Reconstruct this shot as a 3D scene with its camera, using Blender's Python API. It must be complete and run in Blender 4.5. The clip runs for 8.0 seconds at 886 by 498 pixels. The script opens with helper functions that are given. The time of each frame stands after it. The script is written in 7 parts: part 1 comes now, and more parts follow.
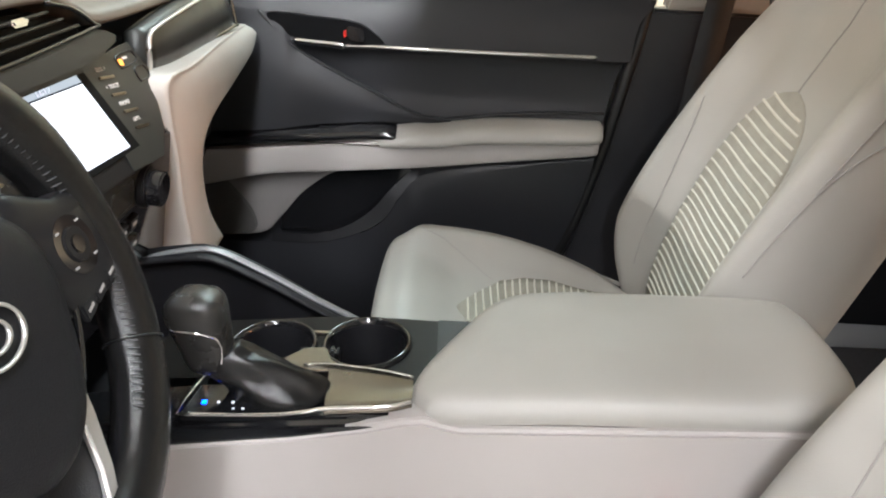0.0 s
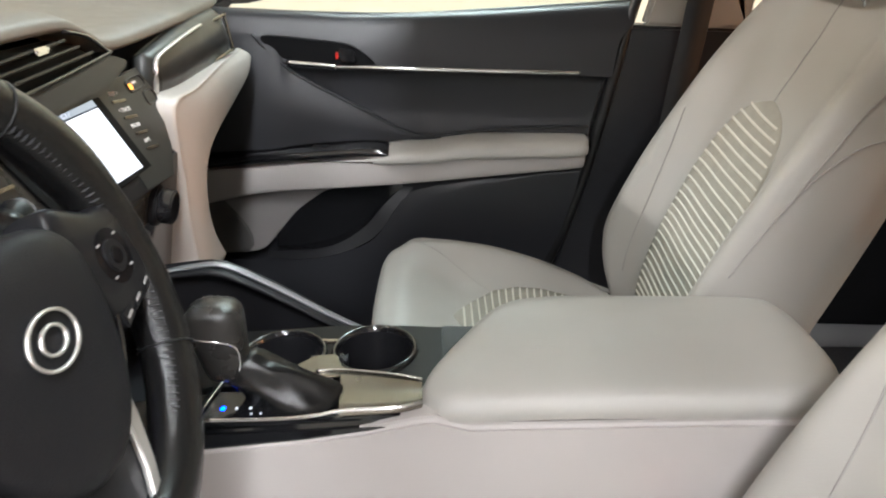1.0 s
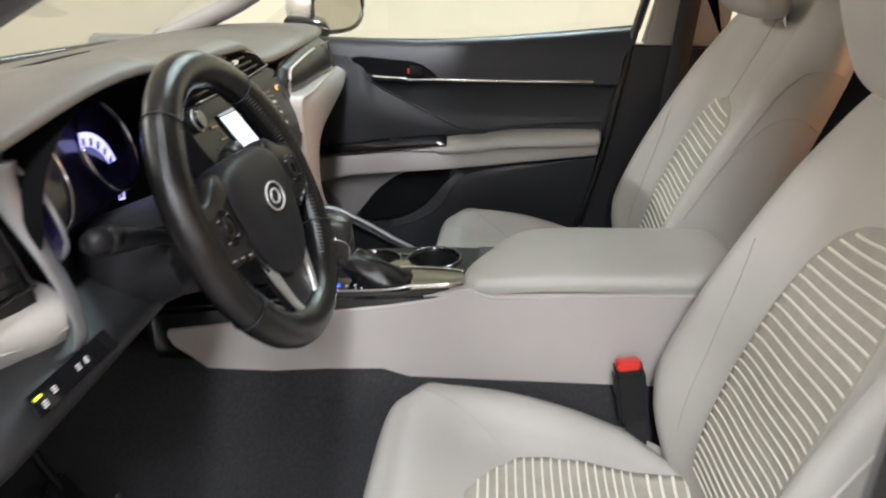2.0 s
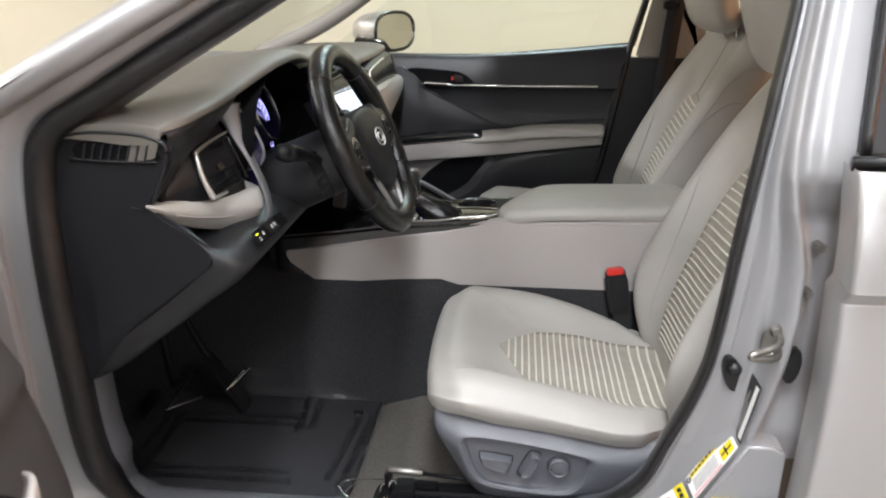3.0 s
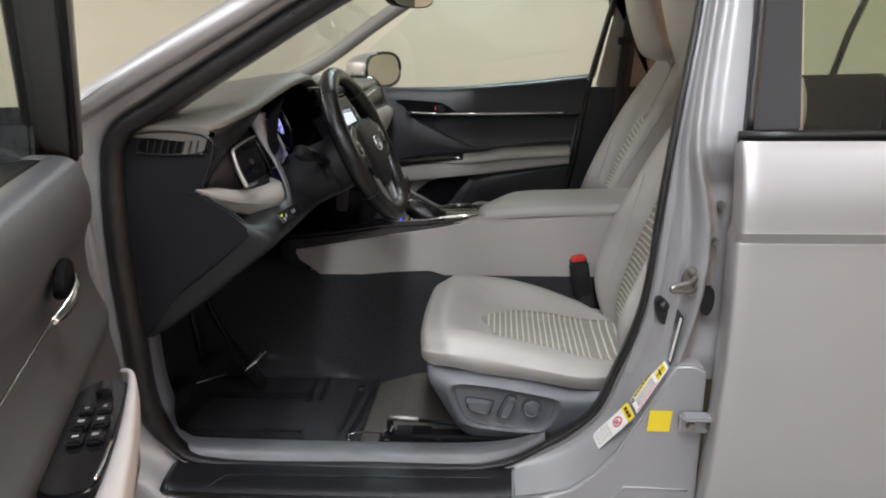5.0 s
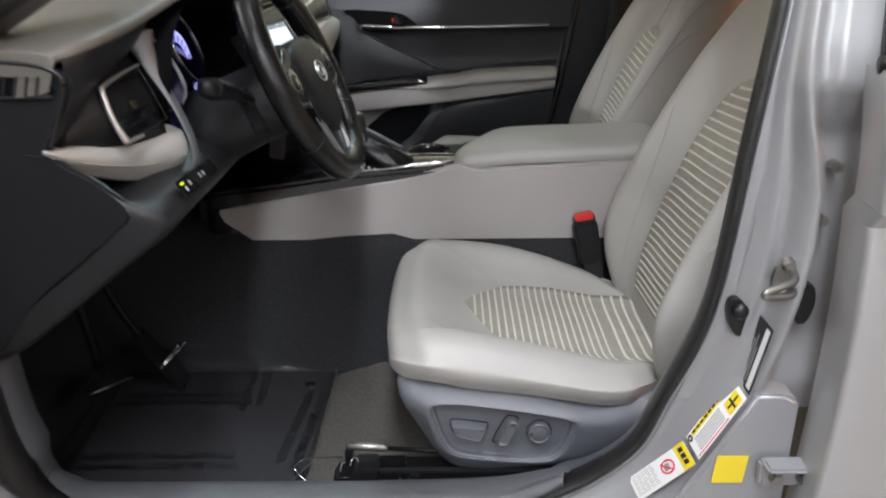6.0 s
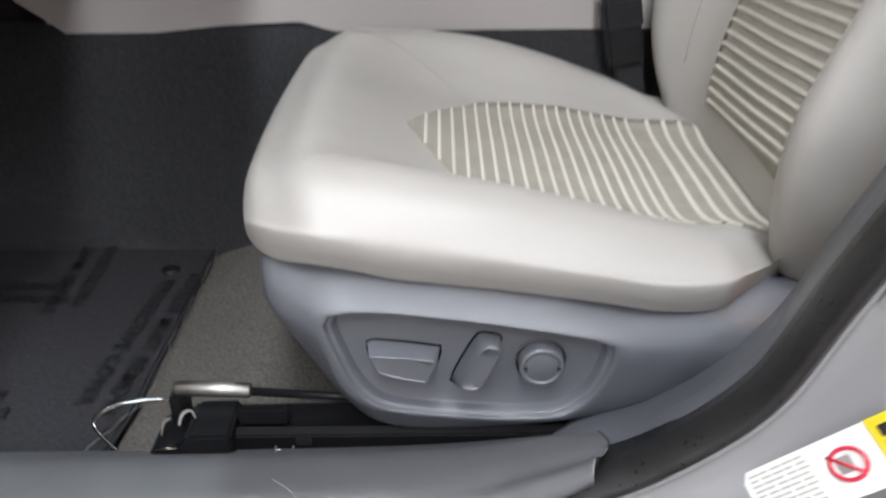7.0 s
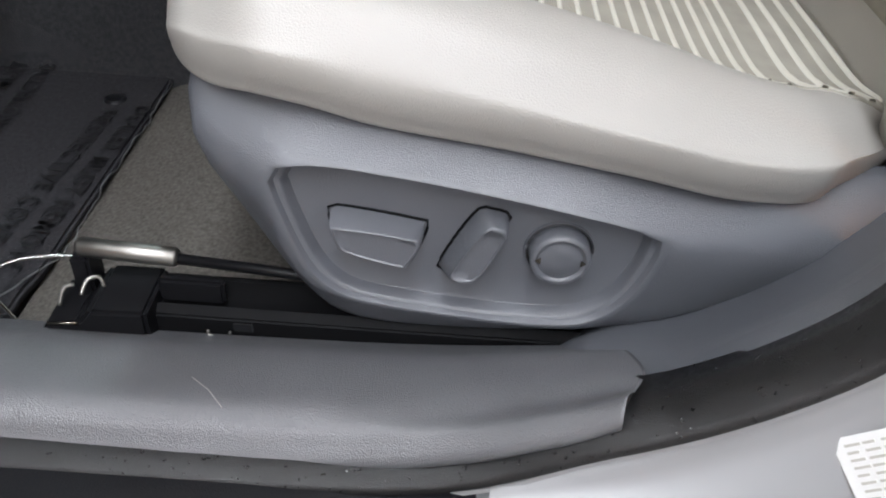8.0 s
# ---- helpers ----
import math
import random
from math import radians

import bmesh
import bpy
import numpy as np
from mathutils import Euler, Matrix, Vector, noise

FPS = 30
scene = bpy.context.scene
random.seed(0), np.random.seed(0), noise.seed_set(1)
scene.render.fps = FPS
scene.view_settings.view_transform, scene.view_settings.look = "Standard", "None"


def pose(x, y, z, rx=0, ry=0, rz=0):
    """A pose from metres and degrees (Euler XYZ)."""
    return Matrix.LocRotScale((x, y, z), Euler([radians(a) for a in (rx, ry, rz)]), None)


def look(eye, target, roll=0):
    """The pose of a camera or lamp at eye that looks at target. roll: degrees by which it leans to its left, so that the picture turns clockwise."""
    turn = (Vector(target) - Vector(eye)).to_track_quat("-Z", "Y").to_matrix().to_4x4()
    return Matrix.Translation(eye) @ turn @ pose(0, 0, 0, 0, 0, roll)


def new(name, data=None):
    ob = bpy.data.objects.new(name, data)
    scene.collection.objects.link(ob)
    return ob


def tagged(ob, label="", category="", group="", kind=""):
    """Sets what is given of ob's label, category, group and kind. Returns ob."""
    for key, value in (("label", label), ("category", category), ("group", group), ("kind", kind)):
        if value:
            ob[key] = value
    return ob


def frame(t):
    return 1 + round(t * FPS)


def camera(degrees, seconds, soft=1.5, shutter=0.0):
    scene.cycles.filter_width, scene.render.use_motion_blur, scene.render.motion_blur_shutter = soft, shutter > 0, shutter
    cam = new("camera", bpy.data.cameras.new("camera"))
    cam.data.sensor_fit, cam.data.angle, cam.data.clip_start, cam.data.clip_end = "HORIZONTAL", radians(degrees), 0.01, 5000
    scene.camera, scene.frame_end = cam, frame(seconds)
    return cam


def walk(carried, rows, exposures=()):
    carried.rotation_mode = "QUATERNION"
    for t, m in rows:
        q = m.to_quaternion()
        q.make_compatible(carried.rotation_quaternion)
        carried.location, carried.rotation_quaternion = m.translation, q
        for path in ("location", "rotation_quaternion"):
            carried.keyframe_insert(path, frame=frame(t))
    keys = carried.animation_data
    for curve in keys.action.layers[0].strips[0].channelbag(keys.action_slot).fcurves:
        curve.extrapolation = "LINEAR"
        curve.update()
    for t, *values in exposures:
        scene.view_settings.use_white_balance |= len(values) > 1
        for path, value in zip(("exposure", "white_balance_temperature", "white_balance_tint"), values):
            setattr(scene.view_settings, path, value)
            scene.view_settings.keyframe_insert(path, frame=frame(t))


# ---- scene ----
cam = camera(57.6, 8.0, soft=2.0, shutter=0.3)
PATH = [
    (0, (0.231, -0.724, 1.144), (0.241, 1.094, 0.311), 3.3),
    (0.5, (0.219, -0.726, 1.141), (0.291, 1.103, 0.335), 3.0),
    (1, (0.208, -0.766, 1.149), (0.263, 1.071, 0.361), 2.3),
    (1.5, (0.236, -0.972, 1.173), (0.197, 0.878, 0.414), 1.2),
    (2, (0.246, -1.232, 1.197), (0.14, 0.628, 0.468), 0.7),
    (2.2, (0.236, -1.352, 1.198), (0.111, 0.513, 0.485), 0.5),
    (3.3, (0.253, -1.927, 1.187), (0.077, -0.029, 0.583), 0.3),
    (3.5, (0.266, -2.03, 1.193), (0.085, -0.122, 0.622), 0.1),
    (4, (0.276, -2.156, 1.18), (0.093, -0.231, 0.668), -0.4),
    (5.3, (0.248, -2.016, 1.143), (0.139, -0.091, 0.614), -0.8),
    (5.5, (0.23, -1.891, 1.169), (0.14, 0.017, 0.577), -1.1),
    (6, (0.203, -1.637, 1.108), (0.187, 0.229, 0.387), -0.6),
    (6.5, (0.215, -1.357, 0.984), (0.27, 0.457, 0.143), 0.6),
    (7, (0.26, -1.101, 0.796), (0.263, 0.638, -0.191), -0.5),
    (7.5, (0.259, -0.989, 0.707), (0.274, 0.617, -0.485), 0.8),
    (8, (0.265, -0.969, 0.705), (0.279, 0.585, -0.553), 4.5),
]
EXPOSURES = [(0, 1.06, 6000, 9), (1.0, 0.98, 6000, 9), (2.0, 0.69, 5950, 9), (3.5, 0.22, 5950, 9), (4.2, 0.06, 5950, 9),
             (5.4, -0.20, 5850, 9), (6.0, 0.06, 5800, 9), (6.5, 0.27, 5800, 9), (7.2, 0.40, 5850, 9), (8.0, 0.32, 5850, 9)]
walk(cam, [(t, look(eye, target, roll)) for t, eye, target, roll in PATH], EXPOSURES)

# World and lamps: an indoor photo bay with ceiling lamps; the world only fills beyond it.
world = bpy.data.worlds.new("world")
world.use_nodes = True
world.node_tree.nodes["Background"].inputs["Color"].default_value = (0.9, 0.88, 0.84, 1)
world.node_tree.nodes["Background"].inputs["Strength"].default_value = 0.15
scene.world = world


def area_lamp(name, m, size_x, size_y, watts, color):
    data = bpy.data.lights.new(name, "AREA")
    data.shape, data.size, data.size_y, data.energy, data.color = "RECTANGLE", size_x, size_y, watts, color
    ob = new(name, data)
    ob.matrix_world = m
    return ob


LAMPS = [  # x, y, length along y, watts, colour
    (-4.9, 0.0, 4.0, 190, (1.0, 0.93, 0.85)),
    (0.25, -2.1, 2.6, 88, (1.0, 0.97, 0.95)),
    (-1.7, -2.6, 2.4, 30, (1.0, 0.97, 0.94)),
    (3.0, -3.4, 2.4, 45, (1.0, 0.97, 0.95)),
    (0.3, -4.9, 1.8, 95, (1.0, 0.96, 0.94)),
    (3.9, -0.2, 2.4, 85, (1.0, 0.80, 0.62)),
    (0.3, 2.3, 1.6, 46, (0.84, 1.0, 0.96)),
]
LAMP_W = 0.30
for lx, ly, llen, lw, lc in LAMPS:
    area_lamp("ceiling_lamp_light", pose(lx, ly, 3.12), LAMP_W, llen, lw, lc)
# an orange wall light behind the car
area_lamp("wall_lamp_light", pose(6.10, -1.3, 1.75, 0, 90, 0), 0.7, 1.6, 80, (1.0, 0.40, 0.14))

# ---- materials ----
def mat(name, color, rough=0.5, metal=0.0, grain=0.0, grain_scale=400.0, vary=0.08, vary_scale=6.0, coat=0.0, spec=0.5,
        emit=None, emit_strength=0.0, rough_vary=0.035, kind="noise"):
    m = bpy.data.materials.new(name)
    m.use_nodes = True
    nt = m.node_tree
    bsdf = nt.nodes["Principled BSDF"]
    bsdf.inputs["Metallic"].default_value = metal
    bsdf.inputs["Coat Weight"].default_value = coat
    bsdf.inputs["Coat Roughness"].default_value = 0.08
    bsdf.inputs["Specular IOR Level"].default_value = spec
    if emit:
        bsdf.inputs["Emission Color"].default_value = (*emit, 1)
        bsdf.inputs["Emission Strength"].default_value = emit_strength
    geo = nt.nodes.new("ShaderNodeNewGeometry")
    big = nt.nodes.new("ShaderNodeTexNoise")
    big.inputs["Scale"].default_value, big.inputs["Detail"].default_value = vary_scale, 5.0
    nt.links.new(geo.outputs["Position"], big.inputs["Vector"])
    ramp = nt.nodes.new("ShaderNodeMapRange")
    ramp.inputs["From Min"].default_value, ramp.inputs["From Max"].default_value = 0.3, 0.7
    ramp.inputs["To Min"].default_value, ramp.inputs["To Max"].default_value = 1 - vary, 1 + vary
    nt.links.new(big.outputs["Fac"], ramp.inputs["Value"])
    mul = nt.nodes.new("ShaderNodeVectorMath")
    mul.operation = "SCALE"
    mul.inputs[0].default_value = color
    nt.links.new(ramp.outputs["Result"], mul.inputs["Scale"])
    nt.links.new(mul.outputs["Vector"], bsdf.inputs["Base Color"])
    rr = nt.nodes.new("ShaderNodeMapRange")
    rr.inputs["From Min"].default_value, rr.inputs["From Max"].default_value = 0.3, 0.7
    rr.inputs["To Min"].default_value, rr.inputs["To Max"].default_value = max(0.02, rough - rough_vary), min(1, rough + rough_vary)
    mid = nt.nodes.new("ShaderNodeTexNoise")
    mid.inputs["Scale"].default_value, mid.inputs["Detail"].default_value = vary_scale * 5, 4.0
    nt.links.new(geo.outputs["Position"], mid.inputs["Vector"])
    nt.links.new(mid.outputs["Fac"], rr.inputs["Value"])
    nt.links.new(rr.outputs["Result"], bsdf.inputs["Roughness"])
    if grain:
        fine = nt.nodes.new("ShaderNodeTexVoronoi" if kind == "cells" else "ShaderNodeTexNoise")
        fine.inputs["Scale"].default_value = grain_scale
        nt.links.new(geo.outputs["Position"], fine.inputs["Vector"])
        bump = nt.nodes.new("ShaderNodeBump")
        bump.inputs["Strength"].default_value, bump.inputs["Distance"].default_value = grain, 0.001
        nt.links.new(fine.outputs["Distance" if kind == "cells" else "Fac"], bump.inputs["Height"])
        nt.links.new(bump.outputs["Normal"], bsdf.inputs["Normal"])
    return m


LEATHER = mat("grey_leather", (0.40, 0.383, 0.352), 0.35, grain=0.25, grain_scale=1100, vary=0.05, kind="cells", spec=0.5)
TRIMGREY = mat("grey_trim_plastic", (0.43, 0.40, 0.38), 0.46, grain=0.15, grain_scale=1200, vary=0.04, kind="cells", spec=0.4)
FABRIC = mat("taupe_knit_fabric", (0.355, 0.333, 0.283), 0.85, grain=0.5, grain_scale=1500, vary=0.08, vary_scale=40, spec=0.2)
STRIPE = mat("cream_knit_rib", (0.66, 0.635, 0.56), 0.8, grain=0.4, grain_scale=1500, vary=0.05, spec=0.2)
SEAM = mat("grey_thread", (0.36, 0.34, 0.32), 0.75, vary=0.08)
STITCH = mat("dark_thread", (0.045, 0.045, 0.048), 0.6, vary=0.08)
THREAD = mat("pale_thread", (0.62, 0.60, 0.57), 0.7, vary=0.06)
DARK = mat("black_soft_plastic", (0.0105, 0.0105, 0.012), 0.34, grain=0.22, grain_scale=1100, vary=0.12, kind="cells", spec=0.28, rough_vary=0.02)
DARKGREY = mat("dark_grey_plastic", (0.100, 0.104, 0.117), 0.35, grain=0.30, grain_scale=1500, vary=0.06, kind="cells", spec=1.0, rough_vary=0.02)
LINING = mat("charcoal_lining", (0.0150, 0.0154, 0.017), 0.36, grain=0.3, grain_scale=1000, vary=0.1, kind="cells", spec=0.5)
DOORTRIM = mat("door_lining_plastic", (0.072, 0.074, 0.080), 0.36, vary=0.03, spec=1.0, rough_vary=0.01)
PDLINING = mat("passenger_lining", (0.022, 0.0225, 0.0255), 0.33, grain=0.2, grain_scale=1000, vary=0.06, kind="cells", spec=0.45)
SILLGREY = mat("sill_trim_plastic", (0.108, 0.108, 0.115), 0.34, grain=0.38, grain_scale=1300, vary=0.14, vary_scale=14, kind="cells", spec=1.0)
COVER = mat("dash_end_plastic", (0.0115, 0.012, 0.014), 0.34, grain=0.18, grain_scale=1200, vary=0.08, kind="cells", spec=0.5)
SHROUD = mat("column_shroud_plastic", (0.020, 0.020, 0.022), 0.40, grain=0.2, grain_scale=1100, vary=0.08, kind="cells", spec=0.45)
MATPILE = mat("mat_pile", (0.041, 0.040, 0.043), 0.95, grain=0.8, grain_scale=600, vary=0.22, vary_scale=240, spec=0.1)
VENTBLACK = mat("vent_black", (0.005, 0.005, 0.0055), 0.6, vary=0.1, spec=0.08)
AIRBAG = mat("airbag_cover_plastic", (0.0125, 0.0127, 0.0145), 0.38, grain=0.25, grain_scale=1000, vary=0.1, kind="cells", spec=0.22)
DASHTOP = mat("dash_top_plastic", (0.112, 0.101, 0.085), 0.46, grain=0.3, grain_scale=1000, vary=0.07, kind="cells", spec=0.6)
GLOSS = mat("gloss_black", (0.008, 0.008, 0.009), 0.08, vary=0.1, coat=0.6, rough_vary=0.03)
RUBBER = mat("seal_rubber", (0.0085, 0.0085, 0.009), 0.34, grain=0.2, grain_scale=1400, vary=0.2, spec=0.5)
SEAL = mat("flocked_seal_rubber", (0.0085, 0.0083, 0.0085), 0.34, grain=0.5, grain_scale=1700, vary=0.3, vary_scale=60, spec=0.6, rough_vary=0.08)
PAINT = mat("silver_paint", (0.49, 0.487, 0.485), 0.40, metal=0.70, vary=0.02, coat=0.12, rough_vary=0.02)
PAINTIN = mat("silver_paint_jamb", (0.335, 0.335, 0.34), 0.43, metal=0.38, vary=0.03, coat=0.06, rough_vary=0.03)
CHROME = mat("chrome", (0.80, 0.80, 0.80), 0.12, metal=1.0, vary=0.03, rough_vary=0.04)
SATIN = mat("satin_metal", (0.225, 0.203, 0.170), 0.26, metal=0.95, vary=0.03, vary_scale=14, rough_vary=0.015)
FRAMEGREY = mat("grey_satin_frame", (0.24, 0.245, 0.255), 0.36, metal=0.5, vary=0.05)
SATINBRIGHT = mat("bright_satin_metal", (0.72, 0.71, 0.69), 0.34, metal=0.85, vary=0.04, rough_vary=0.05)
STEEL = mat("bare_steel", (0.30, 0.29, 0.27), 0.4, metal=1.0, vary=0.15, vary_scale=60)
BLACKSTEEL = mat("black_steel", (0.007, 0.007, 0.008), 0.42, metal=0.0, vary=0.2, spec=0.18)
CARPET = mat("charcoal_carpet", (0.034, 0.034, 0.036), 0.95, grain=0.8, grain_scale=600, vary=0.22, vary_scale=220, spec=0.1)
# the knob's tan sheen is mixed into this grey-brown base colour
KNOBLEATHER = mat("tan_sheen_knob_leather", (0.020, 0.0188, 0.0172), 0.28, grain=0.2, grain_scale=1100, vary=0.12, kind="cells", spec=0.5)
CARPETLT = mat("grey_carpet", (0.115, 0.106, 0.095), 0.95, grain=0.8, grain_scale=420, vary=0.32, vary_scale=320, spec=0.1)
WHEELLEATHER = mat("black_leather", (0.0080, 0.0078, 0.0078), 0.20, grain=0.2, grain_scale=1100, vary=0.12, kind="cells", spec=0.42)
PANELGREY = mat("stack_panel_paint", (0.028, 0.030, 0.028), 0.34, vary=0.05, spec=0.3)
SCREEN = mat("lit_screen", (0.02, 0.02, 0.02), 0.2, vary=0.0, emit=(0.93, 0.95, 1.0), emit_strength=0.92)
SCREENBAR = mat("screen_top_bar", (0.02, 0.02, 0.02), 0.2, vary=0.0, emit=(0.35, 0.39, 0.43), emit_strength=0.7)
BLUELED = mat("blue_led", (0.02, 0.02, 0.1), 0.3, vary=0.0, emit=(0.004, 0.05, 1.0), emit_strength=9.0)
WHITELED = mat("white_mark_light", (0.5, 0.5, 0.5), 0.4, vary=0.0, emit=(0.8, 0.85, 1.0), emit_strength=0.35)
AMBERLED = mat("amber_light", (0.3, 0.1, 0.02), 0.4, vary=0.0, emit=(1.0, 0.38, 0.05), emit_strength=1.6)
YELLOWLED = mat("yellow_green_light", (0.3, 0.3, 0.02), 0.4, vary=0.0, emit=(0.75, 0.95, 0.01), emit_strength=1.4)
GAUGE = mat("gauge_light", (0.1, 0.1, 0.2), 0.4, vary=0.0, emit=(0.50, 0.46, 1.0), emit_strength=1.25)
GAUGEBACK = mat("gauge_face", (0.012, 0.010, 0.038), 0.2, vary=0.1, coat=0.5)
RED = mat("red_plastic", (0.62, 0.03, 0.02), 0.35, vary=0.05)
WHITEPAPER = mat("white_sticker", (0.80, 0.79, 0.77), 0.45, vary=0.03)
YELLOW = mat("yellow_sticker", (0.80, 0.62, 0.02), 0.45, vary=0.05)
REDINK = mat("red_ink", (0.65, 0.03, 0.06), 0.5, vary=0.03)
BLACKINK = mat("black_ink", (0.02, 0.02, 0.02), 0.5, vary=0.05)
GREYINK = mat("grey_ink", (0.30, 0.29, 0.28), 0.5, vary=0.05)
WHITEMARK = mat("white_mark", (0.7, 0.7, 0.7), 0.5, vary=0.03)
BUTTON = mat("dark_button", (0.011, 0.011, 0.012), 0.3, vary=0.08, spec=0.3)
BELT = mat("belt_webbing", (0.013, 0.013, 0.014), 0.8, grain=0.6, grain_scale=900, vary=0.15)
HEADLINER = mat("headliner", (0.42, 0.40, 0.37), 0.9, grain=0.4, grain_scale=900, vary=0.04)
PILLARGREY = mat("pillar_trim", (0.33, 0.31, 0.28), 0.6, grain=0.3, grain_scale=900, vary=0.05, kind="cells")
WALLPAINT = mat("cream_wall_paint", (0.64, 0.61, 0.49), 0.75, grain=0.15, grain_scale=60, vary=0.03, vary_scale=1.5)
FILLCUTGREY = mat("fill_cut_grey", (0.40, 0.39, 0.38), 0.7, grain=0.15, grain_scale=60, vary=0.06, vary_scale=1.5)
PEACHPAINT = mat("peach_wall_paint", (0.86, 0.72, 0.585), 0.75, grain=0.15, grain_scale=60, vary=0.03, vary_scale=1.5)
CONCRETE = mat("sealed_concrete", (0.27, 0.265, 0.255), 0.45, grain=0.3, grain_scale=40, vary=0.15, vary_scale=2)
CEILPAINT = mat("ceiling_paint", (0.72, 0.71, 0.68), 0.8, grain=0.1, grain_scale=60, vary=0.03)
LAMPGLOW = mat("lamp_diffuser", (0.8, 0.8, 0.8), 0.5, vary=0.0, emit=(1.0, 0.97, 0.92), emit_strength=4.0)


def glass_mat(name, tint, mirror=0.08, rough=0.02, grazing=0.9):
    m = bpy.data.materials.new(name)
    m.use_nodes = True
    nt = m.node_tree
    nt.nodes.remove(nt.nodes["Principled BSDF"])
    out = nt.nodes["Material Output"]
    clear = nt.nodes.new("ShaderNodeBsdfTransparent")
    clear.inputs["Color"].default_value = (*tint, 1)
    gloss = nt.nodes.new("ShaderNodeBsdfGlossy")
    gloss.inputs["Roughness"].default_value = rough
    mix = nt.nodes.new("ShaderNodeMixShader")
    facing = nt.nodes.new("ShaderNodeLayerWeight")
    facing.inputs["Blend"].default_value = 0.5
    power = nt.nodes.new("ShaderNodeMath")
    power.operation = "POWER"
    power.inputs[1].default_value = 5.0
    nt.links.new(facing.outputs["Facing"], power.inputs[0])
    rise = nt.nodes.new("ShaderNodeMapRange")
    rise.inputs["To Min"].default_value, rise.inputs["To Max"].default_value = mirror, grazing
    nt.links.new(power.outputs["Value"], rise.inputs["Value"])
    nt.links.new(rise.outputs["Result"], mix.inputs["Fac"])
    nt.links.new(clear.outputs["BSDF"], mix.inputs[1])
    nt.links.new(gloss.outputs["BSDF"], mix.inputs[2])
    nt.links.new(mix.outputs["Shader"], out.inputs["Surface"])
    return m


GLASS = glass_mat("clear_car_glass", (0.93, 0.96, 0.93))
GLASSDOOR = glass_mat("green_tinted_door_glass", (0.90, 0.96, 0.90), 0.09)
GLASSDARK = glass_mat("tinted_car_glass", (0.74, 0.83, 0.76))
FILM = glass_mat("clear_film", (0.93, 0.93, 0.94), 0.035, 0.24, 0.4)
MIRROR = mat("mirror_glass", (0.85, 0.88, 0.86), 0.03, metal=1.0, vary=0.0, rough_vary=0.0)

# ---- building helpers ----
from mathutils.bvhtree import BVHTree


def spline(pts, n, closed=False):
    """A smooth Catmull-Rom curve through the points, n steps a span."""
    p = np.array(pts, float)
    k = len(p)
    out = []
    for i in range(k if closed else k - 1):
        if closed:
            a, b, c, d = p[(i - 1) % k], p[i], p[(i + 1) % k], p[(i + 2) % k]
        else:
            a, b, c, d = p[max(i - 1, 0)], p[i], p[i + 1], p[min(i + 2, k - 1)]
        for s in range(n):
            t = s / n
            out.append(0.5 * (2 * b + (c - a) * t + (2 * a - 5 * b + 4 * c - d) * t**2 + (3 * b - a - 3 * c + d) * t**3))
    if not closed:
        out.append(p[-1])
    return np.array(out)


def mesh_ob(name, verts, faces, material, parent=None, label="", smooth=True):
    me = bpy.data.meshes.new(name)
    me.from_pydata([tuple(map(float, v)) for v in verts], [], [tuple(f) for f in faces])
    me.validate()
    bm = bmesh.new()
    bm.from_mesh(me)
    bmesh.ops.recalc_face_normals(bm, faces=bm.faces[:])
    bm.to_mesh(me)
    bm.free()
    if smooth:
        me.polygons.foreach_set("use_smooth", [True] * len(me.polygons))
    me.materials.append(material)
    ob = new(name, me)
    if parent is not None:
        ob.parent = parent
    if label:
        ob["label"] = label
    return ob


def sharpen(ob, degrees=35):
    me = ob.data
    me.set_sharp_from_angle(angle=radians(degrees))
    return ob


def part(name, bm, material, parent=None, label="", smooth=True):
    me = bpy.data.meshes.new(name)
    bmesh.ops.recalc_face_normals(bm, faces=bm.faces[:])
    bm.to_mesh(me)
    bm.free()
    if smooth:
        me.polygons.foreach_set("use_smooth", [True] * len(me.polygons))
        me.set_sharp_from_angle(angle=radians(38))
    me.materials.append(material)
    ob = new(name, me)
    if parent is not None:
        ob.parent = parent
    if label:
        ob["label"] = label
    return ob


def thing(name, label, category, group="", kind=""):
    return tagged(new(name), label, category, group, kind)


def grid_faces(rows, cols, closed_cols=False, closed_rows=False, cap=False):
    faces = []
    for i in range(rows if closed_rows else rows - 1):
        for j in range(cols if closed_cols else cols - 1):
            a, b = i * cols + j, i * cols + (j + 1) % cols
            c, d = ((i + 1) % rows) * cols + (j + 1) % cols, ((i + 1) % rows) * cols + j
            faces.append((a, b, c, d))
    if cap:
        faces.append(tuple(range(cols)))
        faces.append(tuple(range((rows - 1) * cols, rows * cols)))
    return faces


def loft(name, rings, material, parent=None, label="", nu=5, nv=4, closed=True, cap=True):
    """A smooth skin through rings of control points."""
    fine = np.array([spline(r, nu, closed) for r in rings])
    cols = fine.shape[1]
    rows = spline(fine.reshape(len(rings), -1), nv).reshape(-1, cols, 3)
    return mesh_ob(name, rows.reshape(-1, 3), grid_faces(len(rows), cols, closed, False, cap), material, parent, label)


